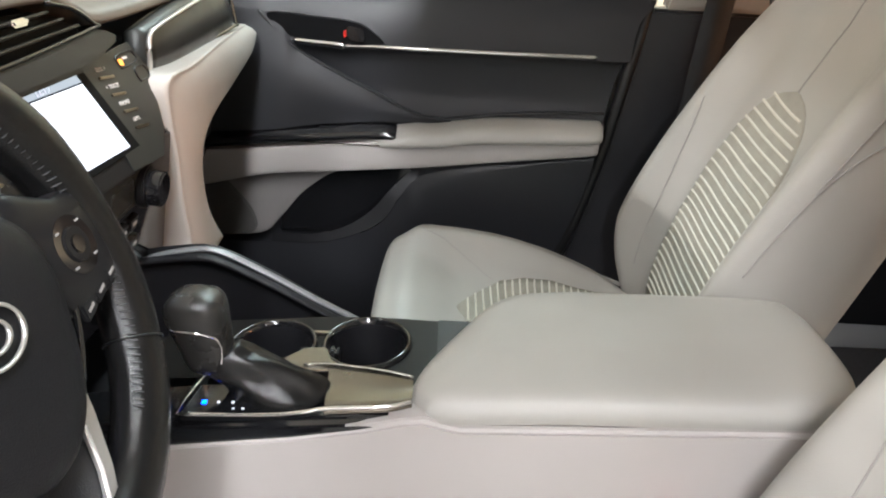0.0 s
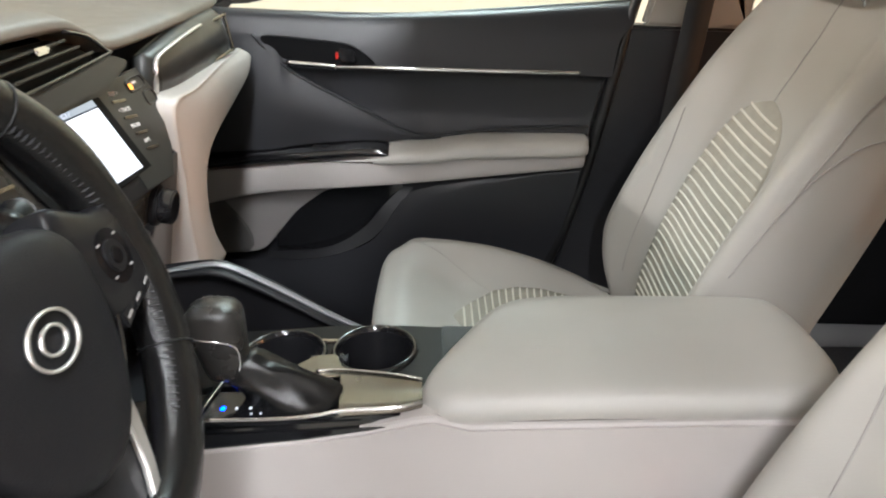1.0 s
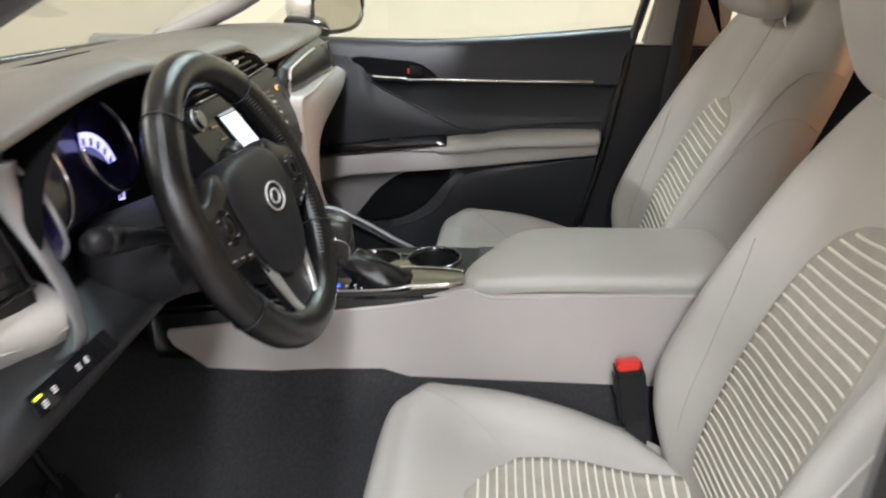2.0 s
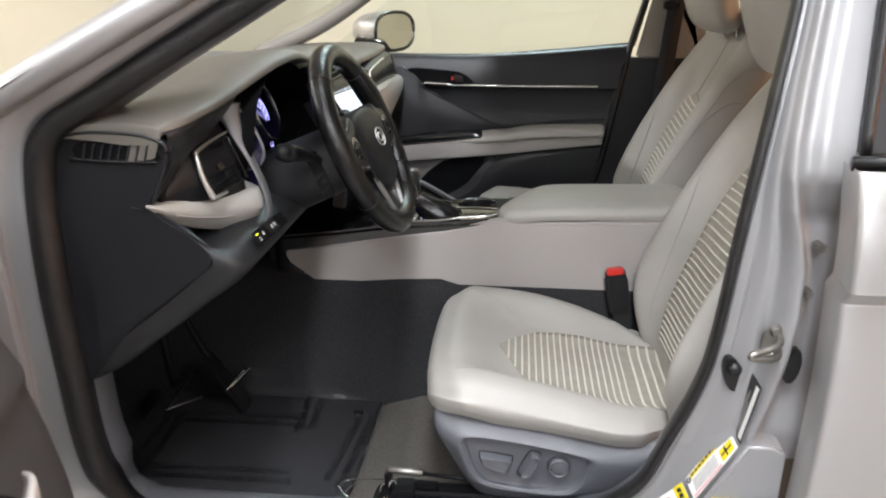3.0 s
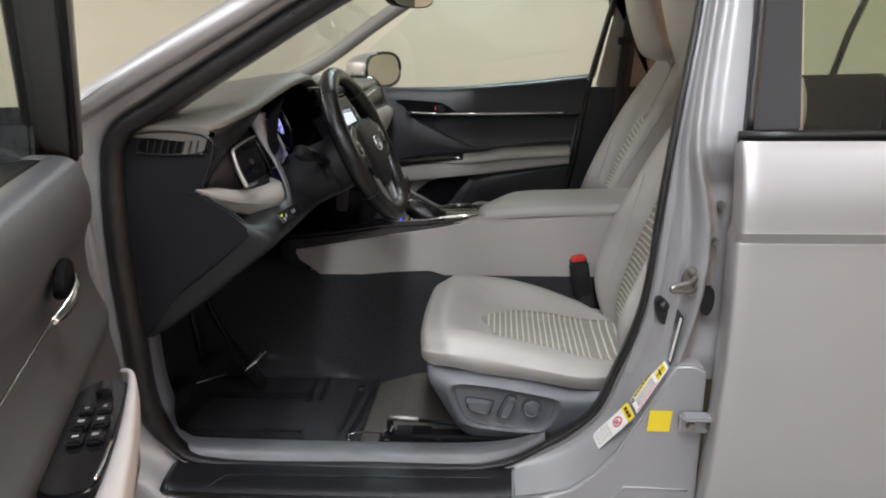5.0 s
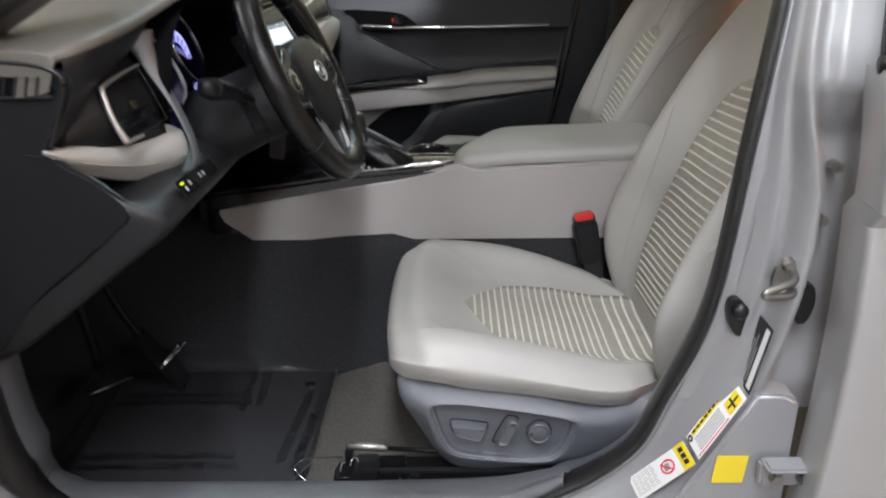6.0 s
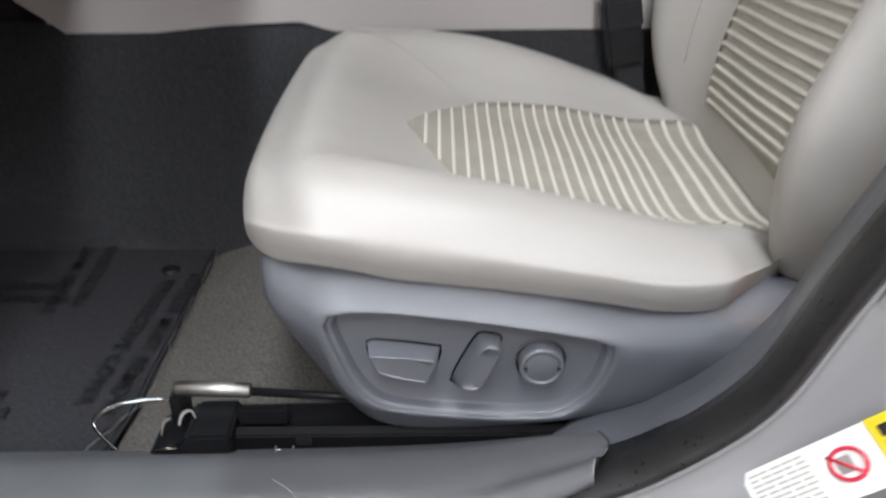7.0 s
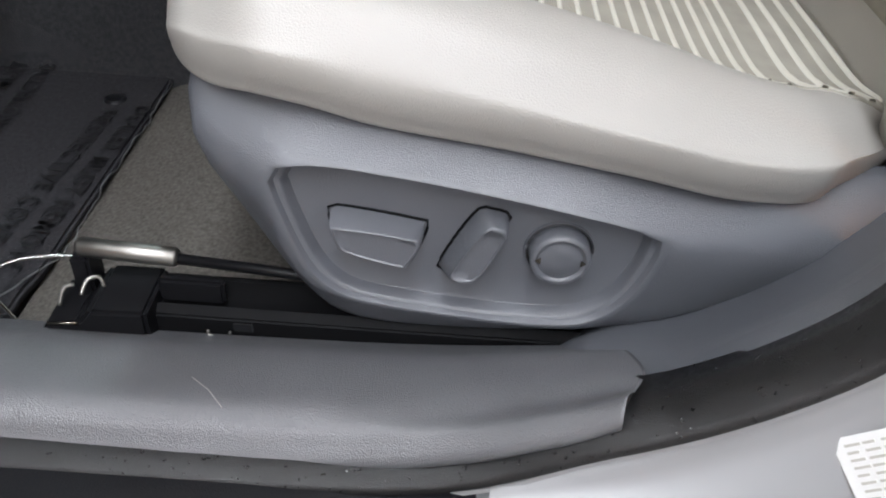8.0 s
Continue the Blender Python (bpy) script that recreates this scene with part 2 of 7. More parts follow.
def tube(name, pts, r, material, parent=None, label="", closed=False, sides=8, flat=1.0, up=(0, 0, 1)):
    """A round or flattened bar along a line."""
    p = np.array(pts, float)
    n = len(p)
    verts = []
    for i in range(n):
        a, b = (p[i - 1], p[(i + 1) % n]) if closed else (p[max(i - 1, 0)], p[min(i + 1, n - 1)])
        d = (b - a) / (np.linalg.norm(b - a) + 1e-9)
        s = np.cross(d, up)
        if np.linalg.norm(s) < 1e-3:
            s = np.cross(d, (1, 0, 0))
        s /= np.linalg.norm(s)
        w = np.cross(s, d)
        rad = r[i] if np.ndim(r) else r
        for k in range(sides):
            t = 2 * math.pi * k / sides
            verts.append(p[i] + rad * (math.cos(t) * s + flat * math.sin(t) * w))
    return mesh_ob(name, verts, grid_faces(n, sides, True, closed, not closed), material, parent, label)


def bevelled(bm, width, segments=2):
    if width > 0:
        edges = [e for e in bm.edges if len(e.link_faces) == 2 and e.calc_face_angle(0) > 0.5]
        bmesh.ops.bevel(bm, geom=edges, offset=width, segments=segments, affect="EDGES", clamp_overlap=True)
    return bm


def prism_bm(outline, frame_m, depth, bevel=0.0, segments=2):
    """An outline in the (a, b) plane of frame_m, from c = 0 to c = depth."""
    bm = bmesh.new()
    low = [bm.verts.new(frame_m @ Vector((a, b, 0))) for a, b in outline]
    top = [bm.verts.new(frame_m @ Vector((a, b, depth))) for a, b in outline]
    bm.faces.new(low)
    bm.faces.new(top[::-1])
    for i in range(len(low)):
        j = (i + 1) % len(low)
        bm.faces.new((low[i], top[i], top[j], low[j]))
    bmesh.ops.recalc_face_normals(bm, faces=bm.faces[:])
    return bevelled(bm, bevel, segments)


def axes(origin, a, b):
    """A frame whose x is along a, whose y is near b."""
    a = Vector(a).normalized()
    c = a.cross(Vector(b)).normalized()
    b = c.cross(a)
    m = Matrix((a, b, c)).transposed().to_4x4()
    m.translation = Vector(origin)
    return m


def box(name, lo, hi, material, parent=None, label="", bevel=0.004, m=None):
    (x0, y0, z0), (x1, y1, z1) = lo, hi
    bm = prism_bm([(x0, y0), (x1, y0), (x1, y1), (x0, y1)], (m or Matrix()) @ Matrix.Translation((0, 0, z0)), z1 - z0, bevel)
    return part(name, bm, material, parent, label)


def xz(y):
    """Frame for outlines in x and z, whose depth runs to +y from the given y."""
    return Matrix(((1, 0, 0, 0), (0, 0, 1, y), (0, 1, 0, 0), (0, 0, 0, 1)))


def plate(name, outline, y0, y1, material, parent=None, label="", bevel=0.004, n=0, segments=2):
    pts = [tuple(p) for p in (spline(outline, n, True) if n else outline)]
    return part(name, prism_bm(pts, xz(y0), y1 - y0, bevel, segments), material, parent, label)


def tree_of(ob):
    me = ob.data
    return BVHTree.FromPolygons([v.co.copy() for v in me.vertices], [tuple(p.vertices) for p in me.polygons])


def cast(tree, origin, way):
    hit = tree.ray_cast(Vector(origin), Vector(way))
    return hit[0], hit[1]


def stitched(name, tree, pts, way, r, material, parent, label="", lift=0.0005, flat=0.6):
    """A thin seam that lies on a surface: points are dropped along way."""
    out = []
    for p in pts:
        at, nrm = cast(tree, p, way)
        if at is not None:
            if nrm.dot(Vector(way)) > 0:
                nrm = -nrm
            out.append(np.array(at + nrm * lift))
    if len(out) > 2:
        return tube(name, out, r, material, parent, label, sides=6, flat=flat)


def dropped(name, tree, rows, way, lift, material, parent, label=""):
    """A sheet over a surface: a grid of points dropped along way, with a lip down to the surface."""
    verts, cols = [], len(rows[0])
    for row in rows:
        for p in row:
            at, nrm = cast(tree, p, way)
            if at is None:
                return None
            if nrm.dot(Vector(way)) > 0:
                nrm = -nrm
            verts.append(np.array(at + nrm * lift))
    n = len(rows)
    faces = grid_faces(n, cols)
    edge = [j for j in range(cols)] + [i * cols + cols - 1 for i in range(1, n)] + [(n - 1) * cols + j for j in range(cols - 2, -1, -1)] + [i * cols for i in range(n - 2, 0, -1)]
    base = len(verts)
    w = np.array(way, float)
    for e in edge:
        verts.append(np.array(verts[e]) + w * lift * 2.5)
    m = len(edge)
    for i in range(m):
        faces.append((edge[i], edge[(i + 1) % m], base + (i + 1) % m, base + i))
    return mesh_ob(name, verts, faces, material, parent, label)

# ---- the bay ----
def wall(name, lo, hi, material, label):
    return tagged(box(name, lo, hi, material, bevel=0.0), label, "wall", kind="structure")


tagged(box("floor", (-6.2, -6.2, -0.12), (6.4, 3.9, 0.0), CONCRETE, bevel=0.0), "sealed grey concrete floor of the photo bay", "floor", kind="structure")
wall("wall_north", (-6.2, 3.7, 0.0), (6.4, 3.9, 3.3), WALLPAINT, "plain cream painted wall behind the car")
wall("wall_west", (-6.2, -6.2, 0.0), (-6.0, 3.7, 3.3), PEACHPAINT, "plain peach-cream painted wall ahead of the car")
wall("wall_east", (6.2, -6.2, 0.0), (6.4, 3.7, 3.3), WALLPAINT, "plain cream painted wall behind the boot")
# unseen wall, kept darker than the others to weaken the bounce light
wall("wall_south", (-6.0, -6.2, 0.0), (6.2, -6.0, 3.3), FILLCUTGREY, "unseen wall on the driver's side, greyed to cut fill light")
tagged(box("ceiling", (-6.2, -6.2, 3.3), (6.4, 3.9, 3.42), CEILPAINT, bevel=0.0), "plain off-white ceiling of the photo bay", "ceiling", kind="structure")
for lx, ly, llen, lw, lc in LAMPS:
    lamp = thing("ceiling_light", "long narrow white ceiling light, switched on", "lamp", "ceiling lights")
    box("frame", (lx - LAMP_W / 2 - 0.04, ly - llen / 2 - 0.05, 3.2), (lx + LAMP_W / 2 + 0.04, ly + llen / 2 + 0.05, 3.299), CEILPAINT, lamp, bevel=0.006)
    box("diffuser", (lx - LAMP_W / 2, ly - llen / 2, 3.185), (lx + LAMP_W / 2, ly + llen / 2, 3.199), LAMPGLOW, lamp, "glowing white diffuser", bevel=0.003)
wl = thing("wall_light", "orange glowing rectangular wall light behind the car", "lamp")
box("frame", (6.14, -2.15, 1.35), (6.199, -0.45, 2.15), CEILPAINT, wl, bevel=0.006)
box("diffuser", (6.125, -2.10, 1.40), (6.139, -0.50, 2.10), mat("orange_diffuser", (0.8, 0.4, 0.15), 0.5, vary=0.0, emit=(1.0, 0.42, 0.15), emit_strength=1.0), wl, "glowing orange diffuser", bevel=0.003)

# ---- car body ----
car = thing("car_body", "silver metallic saloon body with an open driver's doorway", "car")

# The doorway's rim: x, y, z round the opening.
RIM = [(-0.385, -0.755, 0.985), (-0.405, -0.758, 0.92), (-0.408, -0.762, 0.78), (-0.402, -0.76, 0.63), (-0.395, -0.745, 0.46), (-0.352, -0.725, 0.362),
       (-0.27, -0.72, 0.336), (0.0, -0.72, 0.337), (0.25, -0.723, 0.345), (0.355, -0.728, 0.398), (0.405, -0.732, 0.434), (0.450, -0.737, 0.484), (0.477, -0.742, 0.555),
       (0.507, -0.752, 0.64), (0.524, -0.757, 0.72), (0.539, -0.755, 0.865), (0.567, -0.73, 1.045), (0.60, -0.67, 1.21), (0.60, -0.63, 1.32),
       (0.50, -0.61, 1.365), (0.25, -0.615, 1.35), (-0.005, -0.66, 1.225), (-0.18, -0.70, 1.12), (-0.32, -0.74, 1.03)]
rim = spline(RIM, 6, True)
nrim = len(rim)
tang = np.roll(rim, -1, 0) - np.roll(rim, 1, 0)
outw = np.stack([tang[:, 2], 0 * tang[:, 0], -tang[:, 0]], 1)
outw /= np.linalg.norm(outw, axis=1)[:, None]
if (outw[0] @ (rim[0] - rim.mean(0))) < 0:
    outw = -outw
low = np.clip((0.44 - rim[:, 2]) / 0.07, 0, 1)       # 1 along the sill
rear = np.clip((rim[:, 0] - 0.30) / 0.08, 0, 1) * (1 - low)
high = np.clip((rim[:, 2] - 0.84) / 0.12, 0, 1) * (1 - rear)
front = np.clip(1 - low - rear - high, 0, 1)


def sweep(name, profile, material, parent, label="", closed=False):
    """Sweeps a profile of (out, y) round the rim; each entry holds values for sill, rear, front and top sides."""
    verts = []
    for i in range(nrim):
        w = np.array([low[i], rear[i], front[i], high[i]])
        w /= w.sum()
        for outs, ys in profile:
            o, y = float(np.dot(w, outs)), float(np.dot(w, ys))
            verts.append(rim[i] + outw[i] * o + np.array([0, y, 0]))
    k = len(profile)
    return mesh_ob(name, verts, grid_faces(nrim, k, closed, True), material, parent, label)


# each entry: (out for sill, rear, front, top), (y shift for the same)
sweep("door_seal", [((-0.008, 0.001, -0.016, -0.016), (0.035, 0.034, 0.04, 0.03)), ((-0.010, -0.007, -0.02, -0.02), (0.01, 0.017, 0.01, 0.008)),
                    ((-0.008, -0.009, -0.012, -0.012), (-0.004, -0.008, -0.008, -0.008)), ((-0.004, -0.004, 0.0, 0.0), (-0.008, -0.012, -0.012, -0.012)),
                    ((-0.001, 0.001, 0.012, 0.012), (-0.004, -0.008, -0.008, -0.008)), ((0.0, 0.003, 0.016, 0.016), (0.004, 0.004, 0.004, 0.004)),
                    ((0.001, 0.003, 0.012, 0.012), (0.03, 0.03, 0.03, 0.03))], SEAL, car, "black flocked rubber door seal", closed=True)
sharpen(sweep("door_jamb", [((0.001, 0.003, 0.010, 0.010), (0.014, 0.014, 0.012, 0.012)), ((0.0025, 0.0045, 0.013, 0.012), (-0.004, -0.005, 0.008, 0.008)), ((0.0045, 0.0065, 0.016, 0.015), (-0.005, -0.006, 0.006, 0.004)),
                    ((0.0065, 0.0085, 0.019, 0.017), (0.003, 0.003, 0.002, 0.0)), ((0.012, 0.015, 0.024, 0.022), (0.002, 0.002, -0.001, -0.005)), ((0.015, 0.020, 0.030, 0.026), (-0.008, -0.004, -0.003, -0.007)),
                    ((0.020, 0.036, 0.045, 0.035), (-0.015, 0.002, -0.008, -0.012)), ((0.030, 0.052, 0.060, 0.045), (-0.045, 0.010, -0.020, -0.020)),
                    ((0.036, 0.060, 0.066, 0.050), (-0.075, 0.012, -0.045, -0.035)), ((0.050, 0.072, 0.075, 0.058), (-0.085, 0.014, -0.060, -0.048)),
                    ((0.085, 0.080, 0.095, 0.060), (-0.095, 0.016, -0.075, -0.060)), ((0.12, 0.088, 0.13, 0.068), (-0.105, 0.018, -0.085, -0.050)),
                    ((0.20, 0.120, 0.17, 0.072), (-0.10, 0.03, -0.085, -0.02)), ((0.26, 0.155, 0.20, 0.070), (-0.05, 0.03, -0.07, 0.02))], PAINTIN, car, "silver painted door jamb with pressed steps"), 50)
# Inner lining between seal and cabin
sweep("pillar_lining", [((0.012, -0.002, -0.016, -0.014), (0.022, 0.026, 0.03, 0.02)), ((0.014, 0.003, -0.02, -0.022), (0.045, 0.044, 0.05, 0.04)),
                        ((0.03, 0.024, -0.01, -0.022), (0.10, 0.07, 0.10, 0.07)), ((0.05, 0.06, 0.02, 0.0), (0.13, 0.13, 0.14, 0.09))], DARKGREY, car, "dark grey pillar lining")

# Sill: inner scuff trim, black kick plate, rocker
def sill_ring(x, profile, dz, dy=0.0, notch=0.0):
    return [(x + notch * min(1, max(0, (y + 0.703) / 0.012)), y + dy * (1.35 if y < -0.70 else 1.0), z + (0.30 * dz if y < -0.705 else 0) + dz * (0.45 + 0.55 * min(1, max(0, (-0.62 - y) / 0.085)))) for y, z in profile]


SCUFF = [(-0.605, 0.322), (-0.625, 0.342), (-0.647, 0.355), (-0.678, 0.362), (-0.697, 0.361), (-0.708, 0.352), (-0.713, 0.334), (-0.66, 0.31)]
loft("sill_trim", [sill_ring(x, SCUFF, dz, dy, 0.016 if x > 0.35 else 0.0) for x, dz, dy in ((-0.40, 0.06, 0), (-0.37, 0.02, 0), (-0.33, 0.0, 0), (-0.1, -0.002, 0), (0.1, 0.0, 0), (0.20, 0.004, 0.0), (0.25, 0.012, -0.002), (0.29, 0.024, -0.005), (0.32, 0.038, -0.008), (0.338, 0.047, -0.010), (0.355, 0.057, -0.011), (0.3555, 0.057, -0.011))],
     SILLGREY, car, "dark grey scuffed plastic sill trim")
KICK = [(-0.722, 0.338), (-0.727, 0.343), (-0.775, 0.338), (-0.797, 0.331), (-0.800, 0.323), (-0.77, 0.316), (-0.725, 0.328)]
kick = loft("kick_plate", [sill_ring(x, KICK, dz) for x, dz in ((-0.345, 0.004), (-0.33, 0.0), (0.0, 0.0), (0.20, 0.002), (0.285, 0.006), (0.292, 0.006))], DARK, car, "black textured kick plate on the sill")
tube("groove", spline([(-0.27, -0.793, 0.3325), (-0.25, -0.771, 0.3395), (-0.22, -0.760, 0.341), (0.0, -0.756, 0.3415), (0.27, -0.754, 0.346)], 6), 0.0011, RUBBER, kick, sides=5)
tube("sill_gap", [(x, -0.7225, 0.333 + 0.004 * (x > 0.2)) for x in np.linspace(-0.33, 0.30, 12)], 0.006, RUBBER, car)

# foot of the pillar, sloping from the seal out to the lower panel
FOOT = [((0.300, -0.724, 0.362), (0.300, -0.806, 0.338)), ((0.358, -0.727, 0.393), (0.385, -0.806, 0.356)), ((0.409, -0.731, 0.429), (0.440, -0.806, 0.395)), ((0.454, -0.736, 0.480), (0.487, -0.806, 0.455)),
        ((0.481, -0.741, 0.552), (0.520, -0.806, 0.513)), ((0.496, -0.746, 0.597), (0.545, -0.806, 0.560)), ((0.511, -0.751, 0.637), (0.566, -0.806, 0.600))]
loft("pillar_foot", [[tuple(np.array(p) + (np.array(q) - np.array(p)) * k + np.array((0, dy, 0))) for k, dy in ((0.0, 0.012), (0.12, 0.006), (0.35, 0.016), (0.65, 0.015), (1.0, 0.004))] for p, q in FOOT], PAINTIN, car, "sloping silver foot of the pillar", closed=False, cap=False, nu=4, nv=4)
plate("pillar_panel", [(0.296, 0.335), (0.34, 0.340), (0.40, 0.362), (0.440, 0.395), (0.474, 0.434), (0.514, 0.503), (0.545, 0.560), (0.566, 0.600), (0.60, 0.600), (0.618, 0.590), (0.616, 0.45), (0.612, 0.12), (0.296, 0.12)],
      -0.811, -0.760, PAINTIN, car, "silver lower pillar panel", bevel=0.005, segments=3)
plate("panel_plug", [(0.545 + 0.013 * math.cos(a), 0.335 + 0.013 * math.sin(a)) for a in np.linspace(0, 2 * math.pi, 24, endpoint=False)], -0.8145, -0.809, PAINTIN, car, "round body plug", bevel=0.002)
tube("panel_crease", [(x, -0.8115, z) for x, z in spline([(0.455, 0.27), (0.458, 0.325), (0.485, 0.362), (0.50, 0.368), (0.60, 0.366)], 4)], 0.0022, PAINTIN, car, sides=6)
tube("scratch", [(0.136, -0.675, 0.3637), (0.147, -0.683, 0.3640), (0.157, -0.694, 0.3632)], 0.0003, SEAM, car, "pale scratch", sides=5)
# Pressed middle pillar between the seal and the rear door: a ridge, a groove before it and a recess for the hinge behind it
PZ = (0.56, 0.60, 0.66, 0.72, 0.78, 0.84, 0.88, 0.92, 0.96, 1.00, 1.06, 1.12, 1.21, 1.30, 1.37)
PSEAL = (0.490, 0.502, 0.515, 0.526, 0.533, 0.540, 0.545, 0.550, 0.556, 0.562, 0.572, 0.585, 0.604, 0.612, 0.614)
PSY = (-0.748, -0.750, -0.755, -0.757, -0.757, -0.756, -0.754, -0.750, -0.746, -0.740, -0.727, -0.708, -0.672, -0.642, -0.622)
PRIDGE = (0.560, 0.574, 0.590, 0.601, 0.607, 0.605, 0.598, 0.588, 0.581, 0.582, 0.590, 0.600, 0.617, 0.632, 0.640)
PRY = (-0.796, -0.798, -0.801, -0.803, -0.804, -0.803, -0.801, -0.797, -0.790, -0.780, -0.760, -0.738, -0.700, -0.664, -0.640)
verts = []
for z in np.linspace(0.56, 1.37, 82):
    xs_, ys_, xr_, yr_ = (float(np.interp(z, PZ, v)) for v in (PSEAL, PSY, PRIDGE, PRY))
    rec = float(np.interp(z, (0.60, 0.66, 0.90, 0.96), (0.4, 1, 1, 0)))          # hinge recess
    pan = float(np.interp(z, (0.90, 0.98), (0, 1)))                              # flat upper panel
    grv = float(np.interp(z, (0.60, 0.68, 0.90, 1.0), (0.2, 1, 1, 0.35)))
    for u in np.linspace(0, 1, 21):                                              # seal to ridge
        t = u * u * (3 - 2 * u)
        verts.append((xs_ + (xr_ - xs_) * u, ys_ + (yr_ - ys_) * (0.25 * u + 0.75 * max(0.0, (t - 0.15) / 0.85)) + grv * 0.013 * math.exp(-((u - 0.66) / 0.13) ** 2), z))
    for u in np.linspace(0.06, 1, 16):                                           # ridge to door
        x = xr_ + (0.668 - xr_) * u
        d = (x - xr_) / 0.011
        drop = (0.044 * rec + 0.010 * (1 - rec)) * (1 - math.exp(-d * d)) - pan * 0.012 / (1 + math.exp(-(x - xr_ - 0.024) / 0.0025))
        verts.append((x, yr_ + drop, z))
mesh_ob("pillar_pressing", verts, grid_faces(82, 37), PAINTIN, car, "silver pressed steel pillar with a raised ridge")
for bz, bx in ((0.868, 0.630), (0.806, 0.624)):
    part("pillar_bolt", prism_bm([(bx + 0.0070 * math.cos(a), bz + 0.0070 * math.sin(a)) for a in np.linspace(0, 2 * math.pi, 6, endpoint=False)], xz(-0.782), 0.022, 0.002), STEEL, car, "hinge bolt")
part("grommet", prism_bm([(0.617 + 0.011 * math.cos(a) + 0.002 * math.sin(a), 0.705 + 0.026 * math.sin(a)) for a in np.linspace(0, 2 * math.pi, 28, endpoint=False)], xz(-0.785), 0.016, 0.003), RUBBER, car, "black oval rubber grommet")
# Rear door, closed
rdoor = thing("rear_door", "closed silver metallic rear door of the car", "car door")
DX = [0.632, 0.640, 0.66, 0.80, 1.0, 1.2, 1.45]
def door_ring(x, first):
    b = 0.0 if not first else 0.022
    return [(x - 0.012 * (z < 0.6) * 0, -0.845 + b + dy, z) for z, dy in
            ((0.22, 0.035), (0.32, -0.005), (0.45, -0.030), (0.60, -0.036), (0.72, -0.030), (0.80, -0.021), (0.824, -0.0175), (0.829, -0.018), (0.846, -0.034), (0.851, -0.0355), (0.90, -0.030), (0.96, -0.012), (0.982, 0.0))]
rings = [[(p[0], p[1] + 0.05, p[2]) for p in door_ring(0.636, True)], [(p[0], p[1] + 0.008, p[2]) for p in door_ring(0.630, False)], [(p[0], p[1] + 0.002, p[2]) for p in door_ring(0.632, False)], door_ring(0.637, False)] + [door_ring(x, False) for x in DX[2:]]
skin = []
for r in rings:
    skin.append(spline([(x - 0.018 * max(0, 0.75 - z) / 0.4 + 0.01 * max(0, z - 0.75), y, z) for x, y, z in r], 4))
mesh_ob("door_skin", np.array(skin).reshape(-1, 3), grid_faces(len(skin), len(skin[0])), PAINT, rdoor, "silver metallic outer skin with a crease")
tube("belt_moulding", [(0.632 + i * 0.09, -0.822, 0.986 + i * 0.0012) for i in range(10)], 0.007, RUBBER, rdoor, "black belt moulding", flat=1.3)
# window surround, glass
plate("window_pillar", [(0.648, 0.99), (0.735, 0.992), (0.752, 1.36), (0.69, 1.37)], -0.80, -0.79, mat("pillar_cover", (0.034, 0.034, 0.035), 0.42, vary=0.05, spec=0.3), rdoor, "dark grey pillar cover", bevel=0.003)
rg = plate("rear_window", [(0.742, 0.985), (1.45, 1.0), (1.35, 1.33), (0.756, 1.36)], -0.792, -0.788, GLASSDARK, rdoor, "dark tinted window glass", bevel=0)
rg.visible_shadow = False
for ob in (rdoor.children[2], rdoor.children[3]):
    for v in ob.data.vertices:
        v.co.y += max(0, v.co.z - 0.98) * 0.36
tube("window_rail", spline([(0.655, -0.80, 0.99), (0.675, -0.74, 1.16), (0.70, -0.665, 1.36)], 5), 0.006, RUBBER, rdoor)

# Door hardware on the pillar
st = thing("door_striker", "bare steel door striker loop on a round plate", "striker")
bm = bmesh.new()
bmesh.ops.create_cone(bm, cap_ends=True, segments=24, radius1=0.0165, radius2=0.0155, depth=0.005, matrix=Matrix.Translation((0.585, -0.793, 0.742)) @ Matrix.Rotation(radians(90), 4, "X") @ Matrix.Scale(1.65, 4, (0, 1, 0)))
part("plate", bm, STEEL, st)
tube("loop", spline([(0.592, -0.79, 0.754), (0.580, -0.825, 0.753), (0.550, -0.840, 0.749), (0.543, -0.842, 0.745), (0.550, -0.840, 0.741), (0.580, -0.825, 0.737), (0.592, -0.79, 0.736)], 5), 0.0045, STEEL, st)
for dz in (0.022, -0.022):
    bm = bmesh.new()
    bmesh.ops.create_cone(bm, cap_ends=True, segments=10, radius1=0.008, radius2=0.006, depth=0.006, matrix=Matrix.Translation((0.585, -0.798, 0.742 + dz * 0.8)) @ Matrix.Rotation(radians(90), 4, "X"))
    part("bolt", bm, STEEL, st)

sw = thing("courtesy_switch", "black rubber courtesy light switch on the pillar", "switch")
plate("base", [(0.547 + 0.013 * math.cos(a) - 0.006 * math.sin(a), 0.682 + 0.026 * math.sin(a)) for a in np.linspace(0, 2 * math.pi, 24, endpoint=False)], -0.772, -0.755, RUBBER, sw, bevel=0.004)
bm = bmesh.new()
bmesh.ops.create_uvsphere(bm, u_segments=16, v_segments=10, radius=0.010, matrix=Matrix.Translation((0.546, -0.775, 0.693)) @ Matrix.Scale(0.8, 4, (0, 1, 0)))
part("plunger", bm, RUBBER, sw)

